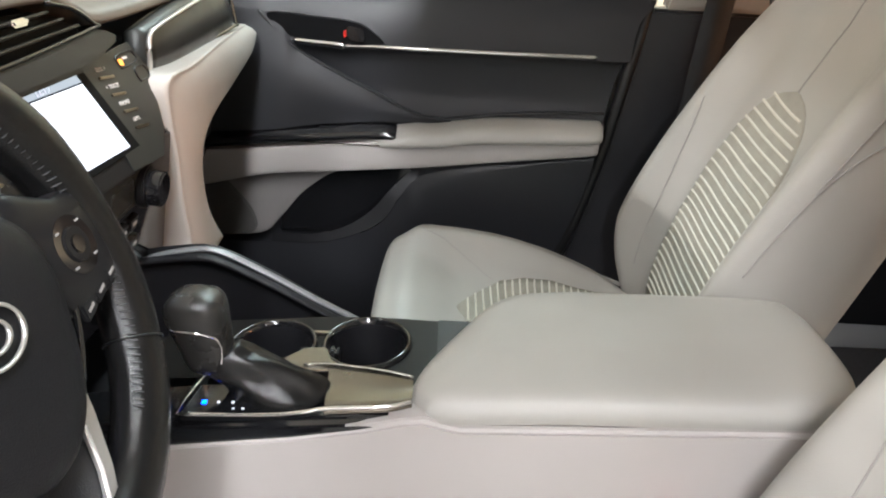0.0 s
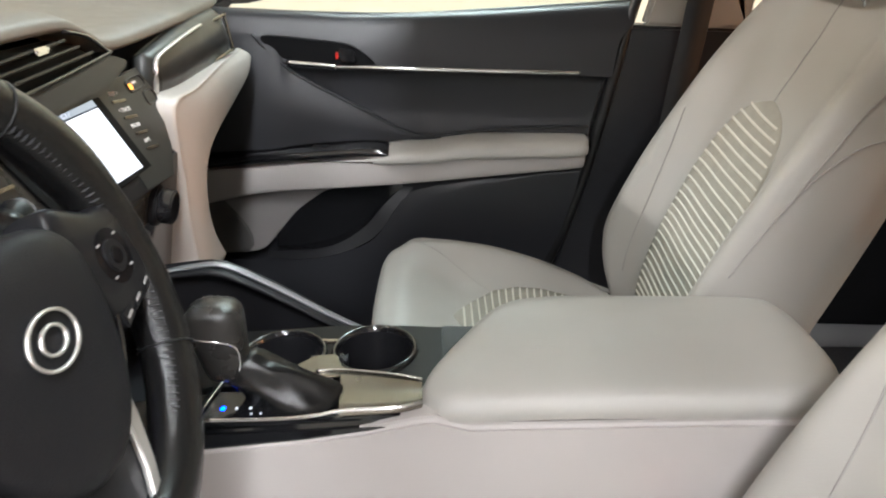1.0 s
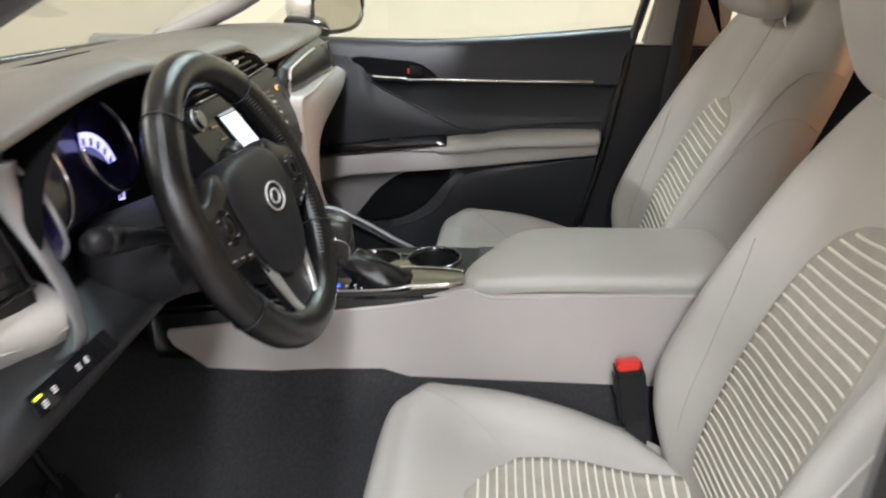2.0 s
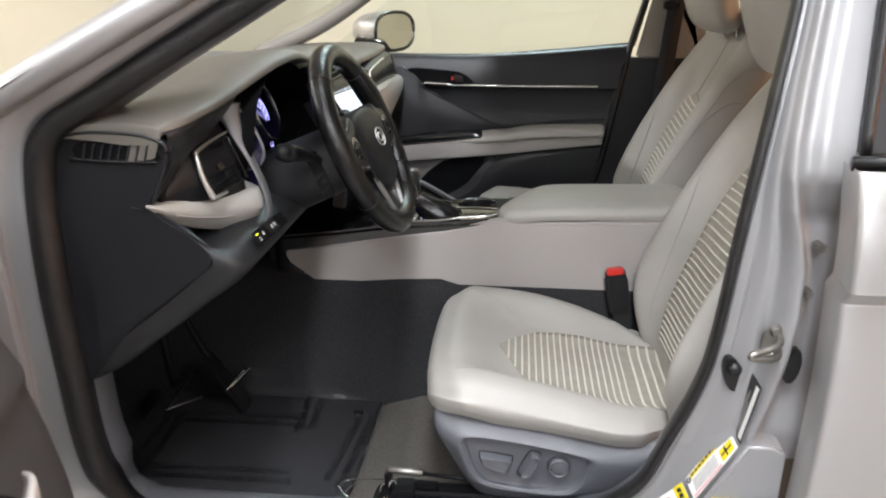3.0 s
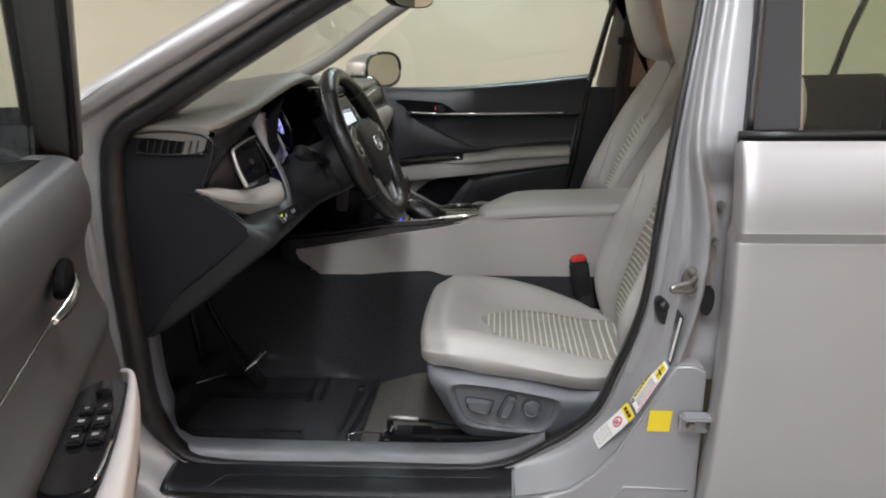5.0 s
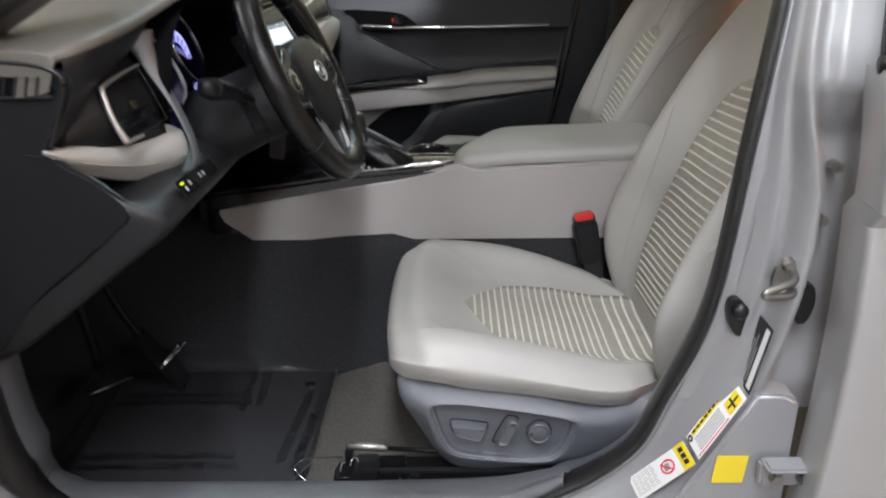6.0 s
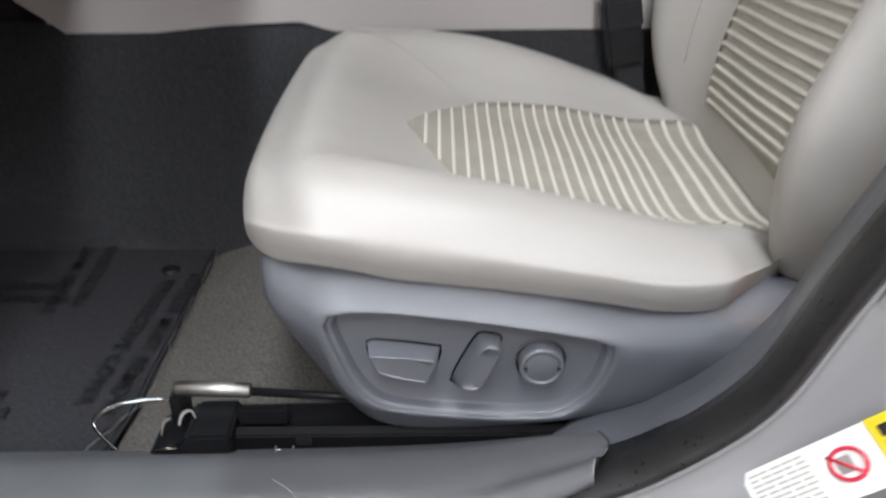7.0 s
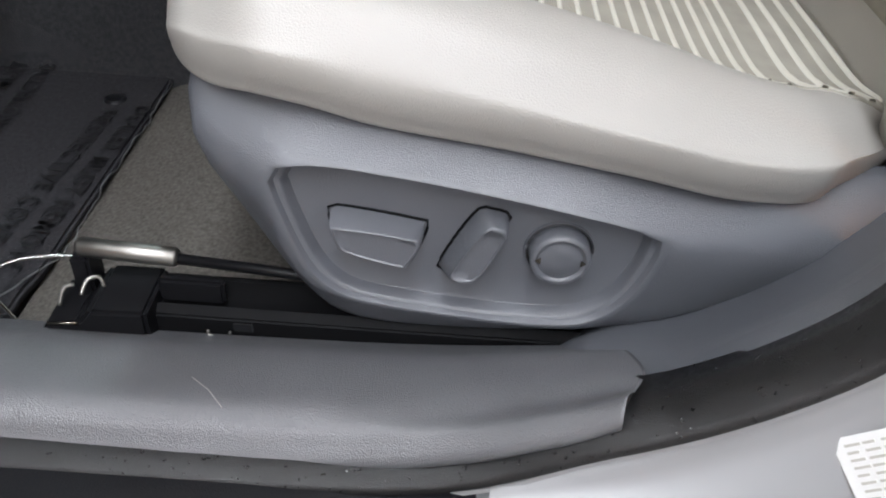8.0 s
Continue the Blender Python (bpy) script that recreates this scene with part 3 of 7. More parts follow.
# ---- seats ----
def seat(name, label, yc, dx, dz, outer):
    """A front seat; outer is -1 for the driver's side."""
    s = thing(name, label, "car seat", "front seats")
    X = (0.115, 0.15, 0.19, 0.23, 0.30, 0.37, 0.43, 0.50, 0.56)

    def zi(x):
        return float(np.interp(x, X, (0.540, 0.545, 0.532, 0.514, 0.500, 0.489, 0.479, 0.468, 0.458))) + dz + (float(np.interp(x, (0.11, 0.15, 0.22, 0.29), (0.008, 0.012, 0.012, 0.0))) if outer < 0 else 0.0)

    def zc(x):
        return float(np.interp(x, X, (0.551, 0.565, 0.564, 0.562, 0.553, 0.535, 0.514, 0.490, 0.462))) + dz

    def zb(x):
        return float(np.interp(x, X, (0.508, 0.513, 0.507, 0.499, 0.490, 0.479, 0.468, 0.462, 0.460))) + dz

    def ring(x, k=1.0, hw=1.0, mid=0.505):
        a, b, c = zi(x), zc(x), zb(x)
        half = [(0.0, a), (0.10, a), (0.145, a + 0.4 * (b - a)), (0.182, b), (0.214, b - 0.007), (0.234, b - 0.027), (0.2395, c + 0.018), (0.232, c - 0.002), (0.214, c - 0.014), (0.12, c - 0.02)]
        # the driver's outer bolster is pressed lower from getting in
        d = a + (float(np.interp(x, (0.17, 0.28, 0.40, 0.47), (1, 0.86, 0.86, 1))) if outer < 0 else 1.0) * (b - a)
        far = half[:2] + [(0.145, a + 0.4 * (d - a)), (0.182, d), (0.214, d - 0.006), (0.234, min(d - 0.012, max(d - 0.027, c + 0.024)))] + half[6:]
        loop = half + [(0, c - 0.02)] + [(-y, z) for y, z in far[:0:-1]]
        return [(x + dx, yc + y * hw, mid + dz + (z - dz - mid) * k) for y, z in loop]

    rings = [ring(0.585, 0.7, 0.55, 0.45), ring(0.55, 1.0, 0.66), ring(0.515, 1.0, 0.80), ring(0.487, 1.0, 0.89), ring(0.465, 1.0, 0.965), ring(0.42), ring(0.37), ring(0.30), ring(0.23), ring(0.19), ring(0.15), ring(0.122, 1.0, 0.94)]
    for x, k, hw in ((0.107, 0.85, 0.88), (0.099, 0.5, 0.81), (0.0985, 0.15, 0.76)):
        rings.append([(x + dx, p[1], p[2]) for p in ring(0.118, k, hw, 0.512)])
    # the front bows forward in the middle
    rings = [[(x + 0.014 * min(1, max(0, (0.22 + dx - x) / 0.1)) - 0.012 * (1 - ((y - yc) / 0.24) ** 2) * min(1, max(0, (0.25 + dx - x) / 0.13)) + 0.016 * min(1, abs(y - yc) / 0.24) ** 5 * min(1, max(0, (0.22 + dx - x) / 0.1)), y, z) for x, y, z in r] for r in rings]
    cushion = loft("cushion", rings, LEATHER, s, "light grey leatherette seat cushion", nu=6, nv=5)
    tree = tree_of(cushion)
    # insert on the cushion
    def half_c(x):
        return float(np.interp(x, (0.228, 0.232, 0.245, 0.265, 0.30, 0.34, 0.39, 0.49, 0.56), (0.003, 0.012, 0.038, 0.073, 0.116, 0.131, 0.138, 0.134, 0.140)))

    def shift_c(x, v):
        """The worn driver's insert sits wider towards the door."""
        if outer > 0:
            return 0.0
        if v > 0:
            return -0.012 * v * float(np.interp(x, (0.27, 0.36), (0, 1)))
        return 0.001 * v * float(np.interp(x, (0.24, 0.30, 0.36, 0.46, 0.50, 0.53, 0.56), (4, 20, 24, 24, 18, 3, 0)))
    rows = [[(x + dx, yc + half_c(x) * v + shift_c(x, v), 0.8) for v in np.linspace(-1, 1, 21)] for x in np.linspace(0.228, 0.565, 42)]
    ins = dropped("cushion_insert", tree, rows, (0, 0, -1), 0.0016, FABRIC, s, "taupe ribbed fabric insert")
    xs = list(np.arange(0.246, 0.475, 0.0128)) + list(np.arange(0.487, 0.565, 0.0185))
    verts, faces = [], []
    for x in xs:
        w = half_c(x) - 0.003
        wide = 0.0019 if x < 0.48 else 0.0027
        rowv = []
        for v in np.linspace(-1, 1, 17):
            at, _ = cast(tree, (x + dx, yc + w * v + shift_c(x, v), 0.8), (0, 0, -1))
            rowv.append(at)
        base = len(verts)
        for p in rowv:
            for ox, oz in ((-wide, 0.0012), (-wide * 0.6, 0.0034), (wide * 0.6, 0.0034), (wide, 0.0012)):
                verts.append((p.x + ox, p.y, p.z + oz))
        faces += [tuple(base + i for i in f) for f in grid_faces(17, 4)]
    st = mesh_ob("rib", verts, faces, STRIPE, ins, "raised cream ribs")
    tagged(st, kind="stuff")
    # seams on the cushion
    for sgn in (-1, 1):
        stitched("seam", tree, [(x + dx, yc + sgn * y, 0.8) for x, y in spline([(0.160, 0.183), (0.18, 0.175), (0.22, 0.158), (0.27, 0.128), (0.292, 0.112)], 6)], (0, 0, -1), 0.0009, SEAM, s)
        if outer > 0:
            stitched("seam", tree, [(x + dx, yc + sgn * 0.209, 0.8) for x in np.linspace(0.175, 0.45, 40)], (0, 0, -1), 0.0007, SEAM, s)

    # backrest
    Z = (0.46, 0.52, 0.57, 0.62, 0.72, 0.82, 0.90, 0.96, 1.01, 1.055, 1.083)
    XF = (0.548, 0.549, 0.558, 0.574, 0.611, 0.651, 0.686, 0.716, 0.738, 0.760, 0.780)
    BF = (0.023, 0.041, 0.055, 0.063, 0.060, 0.050, 0.040, 0.031, 0.020, 0.009, 0.0)
    HW = (0.205, 0.228, 0.240, 0.246, 0.247, 0.247, 0.245, 0.240, 0.228, 0.200, 0.14)
    TH = (0.11, 0.12, 0.125, 0.125, 0.125, 0.12, 0.115, 0.105, 0.09, 0.065, 0.035)
    rings = []
    for z, xf, bf, hw, th in zip(Z, XF, BF, HW, TH):
        k = hw / 0.245
        half = [(0, xf), (0.105 * k, xf - 0.002), (0.15 * k, xf - 0.35 * bf), (0.195 * k, xf - bf), (0.225 * k, xf - bf + 0.012), (0.245 * k, xf + 0.025),
                (0.243 * k, xf + 0.6 * th), (0.21 * k, xf + 0.93 * th), (0.12 * k, xf + th)]
        loop = half + [(0, xf + th * 1.02)] + [(-y, x) for y, x in half[:0:-1]]
        rings.append([(x + dx, yc + y, z + dz) for y, x in loop])
    back = loft("backrest", rings, LEATHER, s, "light grey leatherette backrest", nu=6, nv=6)
    btree = tree_of(back)

    insert_top = 0.874 if outer > 0 else 0.900

    def half_b(z):
        z = 0.5 + (z - 0.5) * 0.40 / (insert_top - 0.5)
        return float(np.interp(z, (0.50, 0.56, 0.66, 0.76, 0.82, 0.86, 0.880, 0.893, 0.900), (0.10, 0.108, 0.118, 0.116, 0.104, 0.083, 0.060, 0.034, 0.008)))
    rows = [[(0.2, yc + half_b(z) * v, z + dz) for v in np.linspace(-1, 1, 21)] for z in np.linspace(0.505, insert_top, 46)]
    ins = dropped("backrest_insert", btree, rows, (1, 0, 0), 0.0016, FABRIC, s, "taupe ribbed fabric insert")
    verts, faces = [], []
    for z in np.concatenate([np.arange(0.515, 0.70, 0.0118), np.arange(0.704, insert_top - 0.008, 0.0150)]):
        w = half_b(z) - 0.003
        base = len(verts)
        tall = 0.0018 if z < 0.70 else 0.0023
        for v in np.linspace(-1, 1, 17):
            at, _ = cast(btree, (0.2, yc + w * v, z + dz - 0.002 * (1 - v * v) - 0.006 * v * (-outer)), (1, 0, 0))
            for oz, ox in ((-tall, -0.0012), (-tall * 0.6, -0.0034), (tall * 0.6, -0.0034), (tall, -0.0012)):
                verts.append((at.x + ox, at.y, at.z + oz))
        faces += [tuple(base + i for i in f) for f in grid_faces(17, 4)]
    tagged(mesh_ob("rib", verts, faces, STRIPE, ins, "raised cream ribs"), kind="stuff")
    stitched("seam", btree, [(0.2, yc + 0.001 * math.sin(i * 0.7), z + dz) for i, z in enumerate(np.linspace(insert_top, 1.05, 30))], (1, 0, 0), 0.0016, SEAM, s)
    for sgn in (-1, 1):
        stitched("seam", btree, [(0.2, yc + sgn * y, z + dz) for y, z in spline([(0.150, 0.535), (0.155, 0.60), (0.162, 0.68), (0.172, 0.76), (0.185, 0.82)], 8)], (1, 0, 0), 0.0011, SEAM, s)
        for line in ([(0.560, 0.70), (0.60, 0.775), (0.64, 0.835), (0.685, 0.878), (0.725, 0.885), (0.765, 0.86)], [(0.62, 0.81), (0.655, 0.87), (0.69, 0.925), (0.735, 0.962), (0.79, 0.955)]):
            stitched("seam", btree, [(x + dx, yc + sgn * 0.6, z + dz) for x, z in spline(line, 8)], (0, -sgn, 0), 0.0013, SEAM if outer > 0 else THREAD, s)
    # headrest on two rods
    rings = []
    for z, k in ((1.030, 0.35), (1.037, 0.70), (1.06, 0.92), (1.11, 1.0), (1.18, 1.0), (1.235, 0.90), (1.258, 0.65), (1.264, 0.3)):
        cx = 0.676 - (z - 1.10) * 0.30 + (1 - k) * 0.015
        rings.append([(cx + dx + 0.062 * k * math.cos(a) * (1.0 if math.cos(a) > 0 else 0.8), yc + 0.140 * k ** 0.7 * math.copysign(abs(math.sin(a)) ** 0.75, math.sin(a)), z + dz)
                      for a in np.linspace(0, 2 * math.pi, 16, endpoint=False)])
    loft("headrest", rings, LEATHER, s, "rounded light grey leatherette headrest", nu=3, nv=4)
    for sgn in (-1, 1):
        tube("headrest_rod", [(0.755 + dx, yc + sgn * 0.06, 0.99 + dz), (0.72 + dx, yc + sgn * 0.06, 1.08 + dz)], 0.006, CHROME, s)
    return s, cushion, back


driver_seat, dcush, dback = seat("driver_seat", "light grey leatherette power seat with ribbed taupe inserts", -0.378, 0.0, 0.0, -1)
passenger_seat, pcush, pback = seat("front_passenger_seat", "light grey leatherette front passenger seat with ribbed taupe inserts", 0.374, 0.035, 0.03, 1)


# Plastic base of the driver's seat with the switch panel
def around(center, outline, n=72):
    """Resamples a closed outline by angle round a centre."""
    pts = spline(outline, 8, True) - np.array(center)
    ang, rad = np.arctan2(pts[:, 1], pts[:, 0]), np.hypot(pts[:, 0], pts[:, 1])
    order = np.argsort(ang)
    a = np.linspace(-math.pi, math.pi, n, endpoint=False)
    r = np.interp(a, ang[order], rad[order], period=2 * math.pi)
    return np.stack([center[0] + r * np.cos(a), center[1] + r * np.sin(a)], 1)


CEN = (0.285, 0.428)
base_out = around(CEN, [(0.126, 0.505), (0.15, 0.512), (0.22, 0.506), (0.30, 0.494), (0.40, 0.480), (0.46, 0.463), (0.50, 0.468), (0.56, 0.497), (0.60, 0.485), (0.59, 0.44),
                        (0.50, 0.40), (0.42, 0.365), (0.36, 0.350), (0.28, 0.344), (0.215, 0.347), (0.185, 0.370), (0.155, 0.42), (0.125, 0.475)])
recess = around(CEN, [(0.173, 0.4610), (0.180, 0.4675), (0.195, 0.4695), (0.215, 0.4690), (0.250, 0.4650), (0.290, 0.4590), (0.332, 0.4515), (0.368, 0.4440), (0.387, 0.4370), (0.384, 0.412), (0.374, 0.389), (0.360, 0.3755), (0.345, 0.3700), (0.311, 0.3690), (0.260, 0.3730), (0.226, 0.3775), (0.206, 0.385), (0.192, 0.402), (0.180, 0.433)])


def scaled(loop, k):
    return [(CEN[0] + (a - CEN[0]) * k, CEN[1] + (b - CEN[1]) * k) for a, b in loop]


loops = [(base_out, 0.97, -0.590), (base_out, 1.0, -0.596), (base_out, 0.992, -0.599), (base_out, 0.97, -0.6025), (base_out, 0.92, -0.607), (base_out, 0.86, -0.6115), (recess, 1.10, -0.6160),
         (recess, 1.055, -0.6180), (recess, 1.022, -0.6186), (recess, 1.008, -0.6184), (recess, 0.998, -0.6170), (recess, 0.988, -0.6148), (recess, 0.965, -0.6142), (recess, 0.956, -0.6132), (recess, 0.945, -0.6095), (recess, 0.930, -0.6064), (recess, 0.90, -0.6055), (recess, 0.5, -0.6050)]
verts = []
for loop, k, y in loops:
    for a, b in scaled(loop, k):
        lip = float(np.interp(a, (0.15, 0.18, 0.21, 0.29, 0.37, 0.39, 0.46), (0.462, 0.470, 0.472, 0.463, 0.448, 0.440, 0.425)))
        lean = min(1.0, max(0.0, (b - lip) / 0.034)) if loop is base_out or k > 1.03 else 0.0
        verts.append((a, y + 0.030 * lean ** 1.3, b))
shield = sharpen(mesh_ob("side_shield", verts, grid_faces(len(loops), 72, True, False, True), DARKGREY, driver_seat, "dark grey grained side shield with a recessed switch panel"), 42)
FLOOR_Y = -0.6050


def push_switch(name, center, low, front, depth, lip):
    """A moulded switch: from its foot on the panel to a front face with a raised rim."""
    lo, fr = around(center, low, 40), around(center, front, 40)
    c = np.array(center)
    rings = [(lo, 1.04, 0.001), (lo, 1.0, 0.0), (lo * 0.5 + fr * 0.5, 1.0, -0.55 * depth), (fr, 1.0, -0.90 * depth), (fr, 0.97, -0.985 * depth), (fr, 0.93, -depth), (fr, 0.89, -depth + 0.0002), (fr, 0.86, -depth + lip), (fr, 0.55, -depth + lip), (fr, 0.2, -depth + lip)]
    verts = []
    for loop, k, y in rings:
        verts += [(c[0] + (p[0] - c[0]) * k, FLOOR_Y + y, c[1] + (p[1] - c[1]) * k) for p in loop]
    switch = sharpen(mesh_ob(name, verts, grid_faces(len(rings), 40, True, False, True), DARKGREY, shield), 60)
    # black tube round the foot stands for the contact shade
    tube("switch_gap", [(c[0] + (q[0] - c[0]) * 1.05, FLOOR_Y - 0.0002, c[1] + (q[1] - c[1]) * 1.05) for q in lo], 0.0009, VENTBLACK, switch, closed=True, sides=5)
    return switch


push_switch("slide_switch", (0.230, 0.4210), [(0.2035, 0.4350), (0.209, 0.4365), (0.252, 0.4305), (0.2575, 0.4270), (0.250, 0.4050), (0.245, 0.4025), (0.213, 0.4120), (0.2065, 0.4180)],
            [(0.2060, 0.4320), (0.210, 0.4335), (0.252, 0.4290), (0.2560, 0.4260), (0.2490, 0.4105), (0.2450, 0.4085), (0.2140, 0.4165), (0.2090, 0.4210)], 0.0180, 0.0012)
push_switch("recline_switch", (0.2865, 0.4185), [(0.2850, 0.4385), (0.2930, 0.4410), (0.3025, 0.4385), (0.3025, 0.4310), (0.2890, 0.4000), (0.2800, 0.3955), (0.2690, 0.3970), (0.2680, 0.4040)],
            [(0.2900, 0.4385), (0.2960, 0.4405), (0.3025, 0.4385), (0.3020, 0.4320), (0.2890, 0.4035), (0.2820, 0.3995), (0.2740, 0.4010), (0.2735, 0.4070)], 0.0175, 0.0012)
KNOB = (0.3350, 0.4165)
verts = []
PROF = ((0.0205, 0.0005), (0.0200, -0.0020), (0.0188, -0.0022), (0.0186, -0.0005), (0.0178, -0.0005), (0.0174, -0.0100), (0.0166, -0.0118), (0.0152, -0.0124), (0.0140, -0.0120), (0.0130, -0.0108), (0.0118, -0.0108), (0.0105, -0.0114), (0.003, -0.0116))
for r, y in PROF:
    verts += [(KNOB[0] + r * math.cos(a), FLOOR_Y + y, KNOB[1] + r * math.sin(a)) for a in np.linspace(0, 2 * math.pi, 48, endpoint=False)]
lumbar = sharpen(mesh_ob("lumbar_knob", verts, grid_faces(len(PROF), 48, True, False, True), DARKGREY, shield, "round lumbar knob"), 50)
for sg in (-1, 1):
    m = Matrix.Translation((KNOB[0] + sg * 0.0125, FLOOR_Y - 0.0118, KNOB[1])) @ Matrix.Rotation(radians(90), 4, "X")
    part("arrow_mark", prism_bm([(sg * 0.0022, 0.0), (-sg * 0.0012, 0.0022), (-sg * 0.0012, -0.0022)], m, 0.0006, 0), SATIN, lumbar)
# dark ring drawn as the shade in the crevice round the knob
tube("knob_gap", [(KNOB[0] + 0.0190 * math.cos(a), FLOOR_Y - 0.0012, KNOB[1] + 0.0190 * math.sin(a)) for a in np.linspace(0, 2 * math.pi, 40, endpoint=False)], 0.0012, RUBBER, lumbar, closed=True, sides=5)
plate("seat_base", [(0.145, 0.50), (0.25, 0.485), (0.50, 0.44), (0.58, 0.44), (0.56, 0.36), (0.22, 0.345), (0.17, 0.40)], -0.592, -0.17, DARKGREY, driver_seat, "dark grey seat base", bevel=0.012)
# Base of the passenger seat, mostly hidden
plate("seat_base", [(0.17, 0.52), (0.60, 0.50), (0.56, 0.36), (0.22, 0.36)], 0.17, 0.59, DARK, passenger_seat, "black plastic seat base", bevel=0.015)

# Seat rail on the floor, front outer end
rail = thing("seat_rail", "black steel seat rail with a bare steel rod on the carpet", "seat rail")
part("channel", prism_bm([(-0.612, 0.300), (-0.612, 0.347), (-0.606, 0.352), (-0.600, 0.346), (-0.588, 0.346), (-0.580, 0.352), (-0.572, 0.347), (-0.572, 0.300)], Matrix(((0, 0, 1, 0.088), (1, 0, 0, 0), (0, 1, 0, 0), (0, 0, 0, 1))), 0.41, 0.0012), VENTBLACK, rail, "black steel channel")
part("end_cap", prism_bm([(0.020, 0.300), (0.020, 0.329), (0.030, 0.346), (0.050, 0.349), (0.058, 0.359), (0.093, 0.360), (0.093, 0.300)], xz(-0.626), 0.046, 0.0025), BLACKSTEEL, rail, "black plastic end cap")
tube("cap_edge", [(0.022, -0.6268, 0.3285), (0.060, -0.6272, 0.3290), (0.076, -0.6268, 0.3285)], 0.0011, SATIN, rail, sides=6)
tube("cap_edge", [(0.031, -0.6255, 0.3463), (0.050, -0.6258, 0.3487)], 0.0008, SATIN, rail, sides=6)
tube("rod", [(0.044, -0.592, 0.381), (0.046, -0.592, 0.381), (0.104, -0.592, 0.378), (0.106, -0.592, 0.378)], (0.0045, 0.0062, 0.0062, 0.0045), STEEL, rail, "bare steel rod", sides=14)
tube("rod", [(0.104, -0.592, 0.377), (0.24, -0.592, 0.366)], 0.0036, BLACKSTEEL, rail, sides=10)
tube("rod", [(0.180, -0.588, 0.374), (0.196, -0.588, 0.372)], 0.0065, BLACKSTEEL, rail, "black sleeve", sides=12)
box("bracket", (0.040, -0.600, 0.345), (0.052, -0.580, 0.377), BLACKSTEEL, rail, bevel=0.002)
box("bracket", (0.094, -0.603, 0.350), (0.135, -0.596, 0.368), BLACKSTEEL, rail, bevel=0.002)
tube("end_clip", spline([(0.050, -0.613, 0.360), (0.052, -0.606, 0.366), (0.058, -0.602, 0.366), (0.061, -0.604, 0.360)], 4), 0.0014, STEEL, rail, "bright spring clip", sides=6)
tube("end_clip", spline([(0.034, -0.612, 0.349), (0.036, -0.606, 0.358), (0.041, -0.602, 0.358)], 4), 0.0012, STEEL, rail, sides=6)
tube("spring_clip", spline([(0.125, -0.6135, 0.338), (0.126, -0.6145, 0.335), (0.137, -0.6145, 0.3345), (0.139, -0.6135, 0.338)], 3), 0.0010, STEEL, rail, sides=5)
box("stop_pad", (0.141, -0.6138, 0.338), (0.154, -0.612, 0.346), BUTTON, rail, bevel=0.001)

# ---- floor of the cabin ----
cabin = thing("cabin_floor", "charcoal carpeted cabin floor and firewall", "carpet")
loft("carpet", [[(x, y, z) for x, z in ((-1.05, 0.75), (-0.95, 0.55), (-0.80, 0.38), (-0.62, 0.285), (-0.40, 0.268), (0.0, 0.27), (0.25, 0.285), (0.6, 0.30), (1.6, 0.32))]
                for y in (-0.66, -0.5, -0.3, -0.12, 0.12, 0.3, 0.5, 0.72)], CARPET, cabin, "charcoal pile carpet", closed=False, cap=False, nv=2)
loft("tunnel", [[(x, y, z) for y, z in ((-0.20, 0.26), (-0.155, 0.40), (-0.12, 0.555), (0, 0.58), (0.12, 0.555), (0.155, 0.40), (0.20, 0.26))] for x in (-0.95, -0.5, -0.1, 0.3, 0.8)], CARPET, cabin, "carpeted tunnel", closed=False, cap=False, nv=2)
loft("seat_carpet", [[(x, y, z) for x, z in ((-0.040, 0.272), (-0.02, 0.2785), (0.03, 0.292), (0.10, 0.306), (0.4, 0.315), (0.9, 0.32))] for y in (-0.645, -0.55, -0.35, -0.19)], CARPETLT, cabin, "grey carpet under the seat", closed=False, cap=False)
box("underbody", (-1.1, -0.70, 0.18), (1.7, 0.76, 0.24), DARK, cabin, bevel=0.0)
box("firewall", (-0.79, -0.735, 0.24), (-0.755, 0.755, 0.93), DARK, cabin, "black firewall", bevel=0.0)
box("footwell_side", (-0.755, 0.715, 0.24), (-0.44, 0.755, 0.93), DARK, cabin, bevel=0.0)
box("rear_bulkhead", (1.55, -0.74, 0.24), (1.62, 0.74, 0.98), DARK, cabin, bevel=0.0)

mat_ob = thing("floor_mat", "charcoal driver's floor mat under clear protective film", "floor mat")
MATX = [(-0.60, -0.17), (-0.30, -0.165), (-0.12, -0.168), (-0.048, -0.172), (-0.034, -0.186), (-0.033, -0.25), (-0.036, -0.45), (-0.040, -0.53), (-0.07, -0.572), (-0.30, -0.58), (-0.44, -0.56), (-0.56, -0.48), (-0.62, -0.35)]
part("mat", prism_bm([tuple(p) for p in spline(MATX, 4, True)], Matrix.Translation((0, 0, 0.274)), 0.010, 0.003), MATPILE, mat_ob)
tube("binding", [(x, y, 0.2825) for x, y in spline(MATX, 4, True)], 0.0016, MATPILE, mat_ob, closed=True, sides=6)
for hx, hy in ((-0.075, -0.245),):
    bm = bmesh.new()
    bmesh.ops.create_cone(bm, cap_ends=True, segments=20, radius1=0.012, radius2=0.009, depth=0.004, matrix=Matrix.Translation((hx, hy, 0.2850)))
    part("mat_clip", bm, DARK, mat_ob)
film = thing("protective_film", "clear crinkled protective film printed with removal notices", "film")
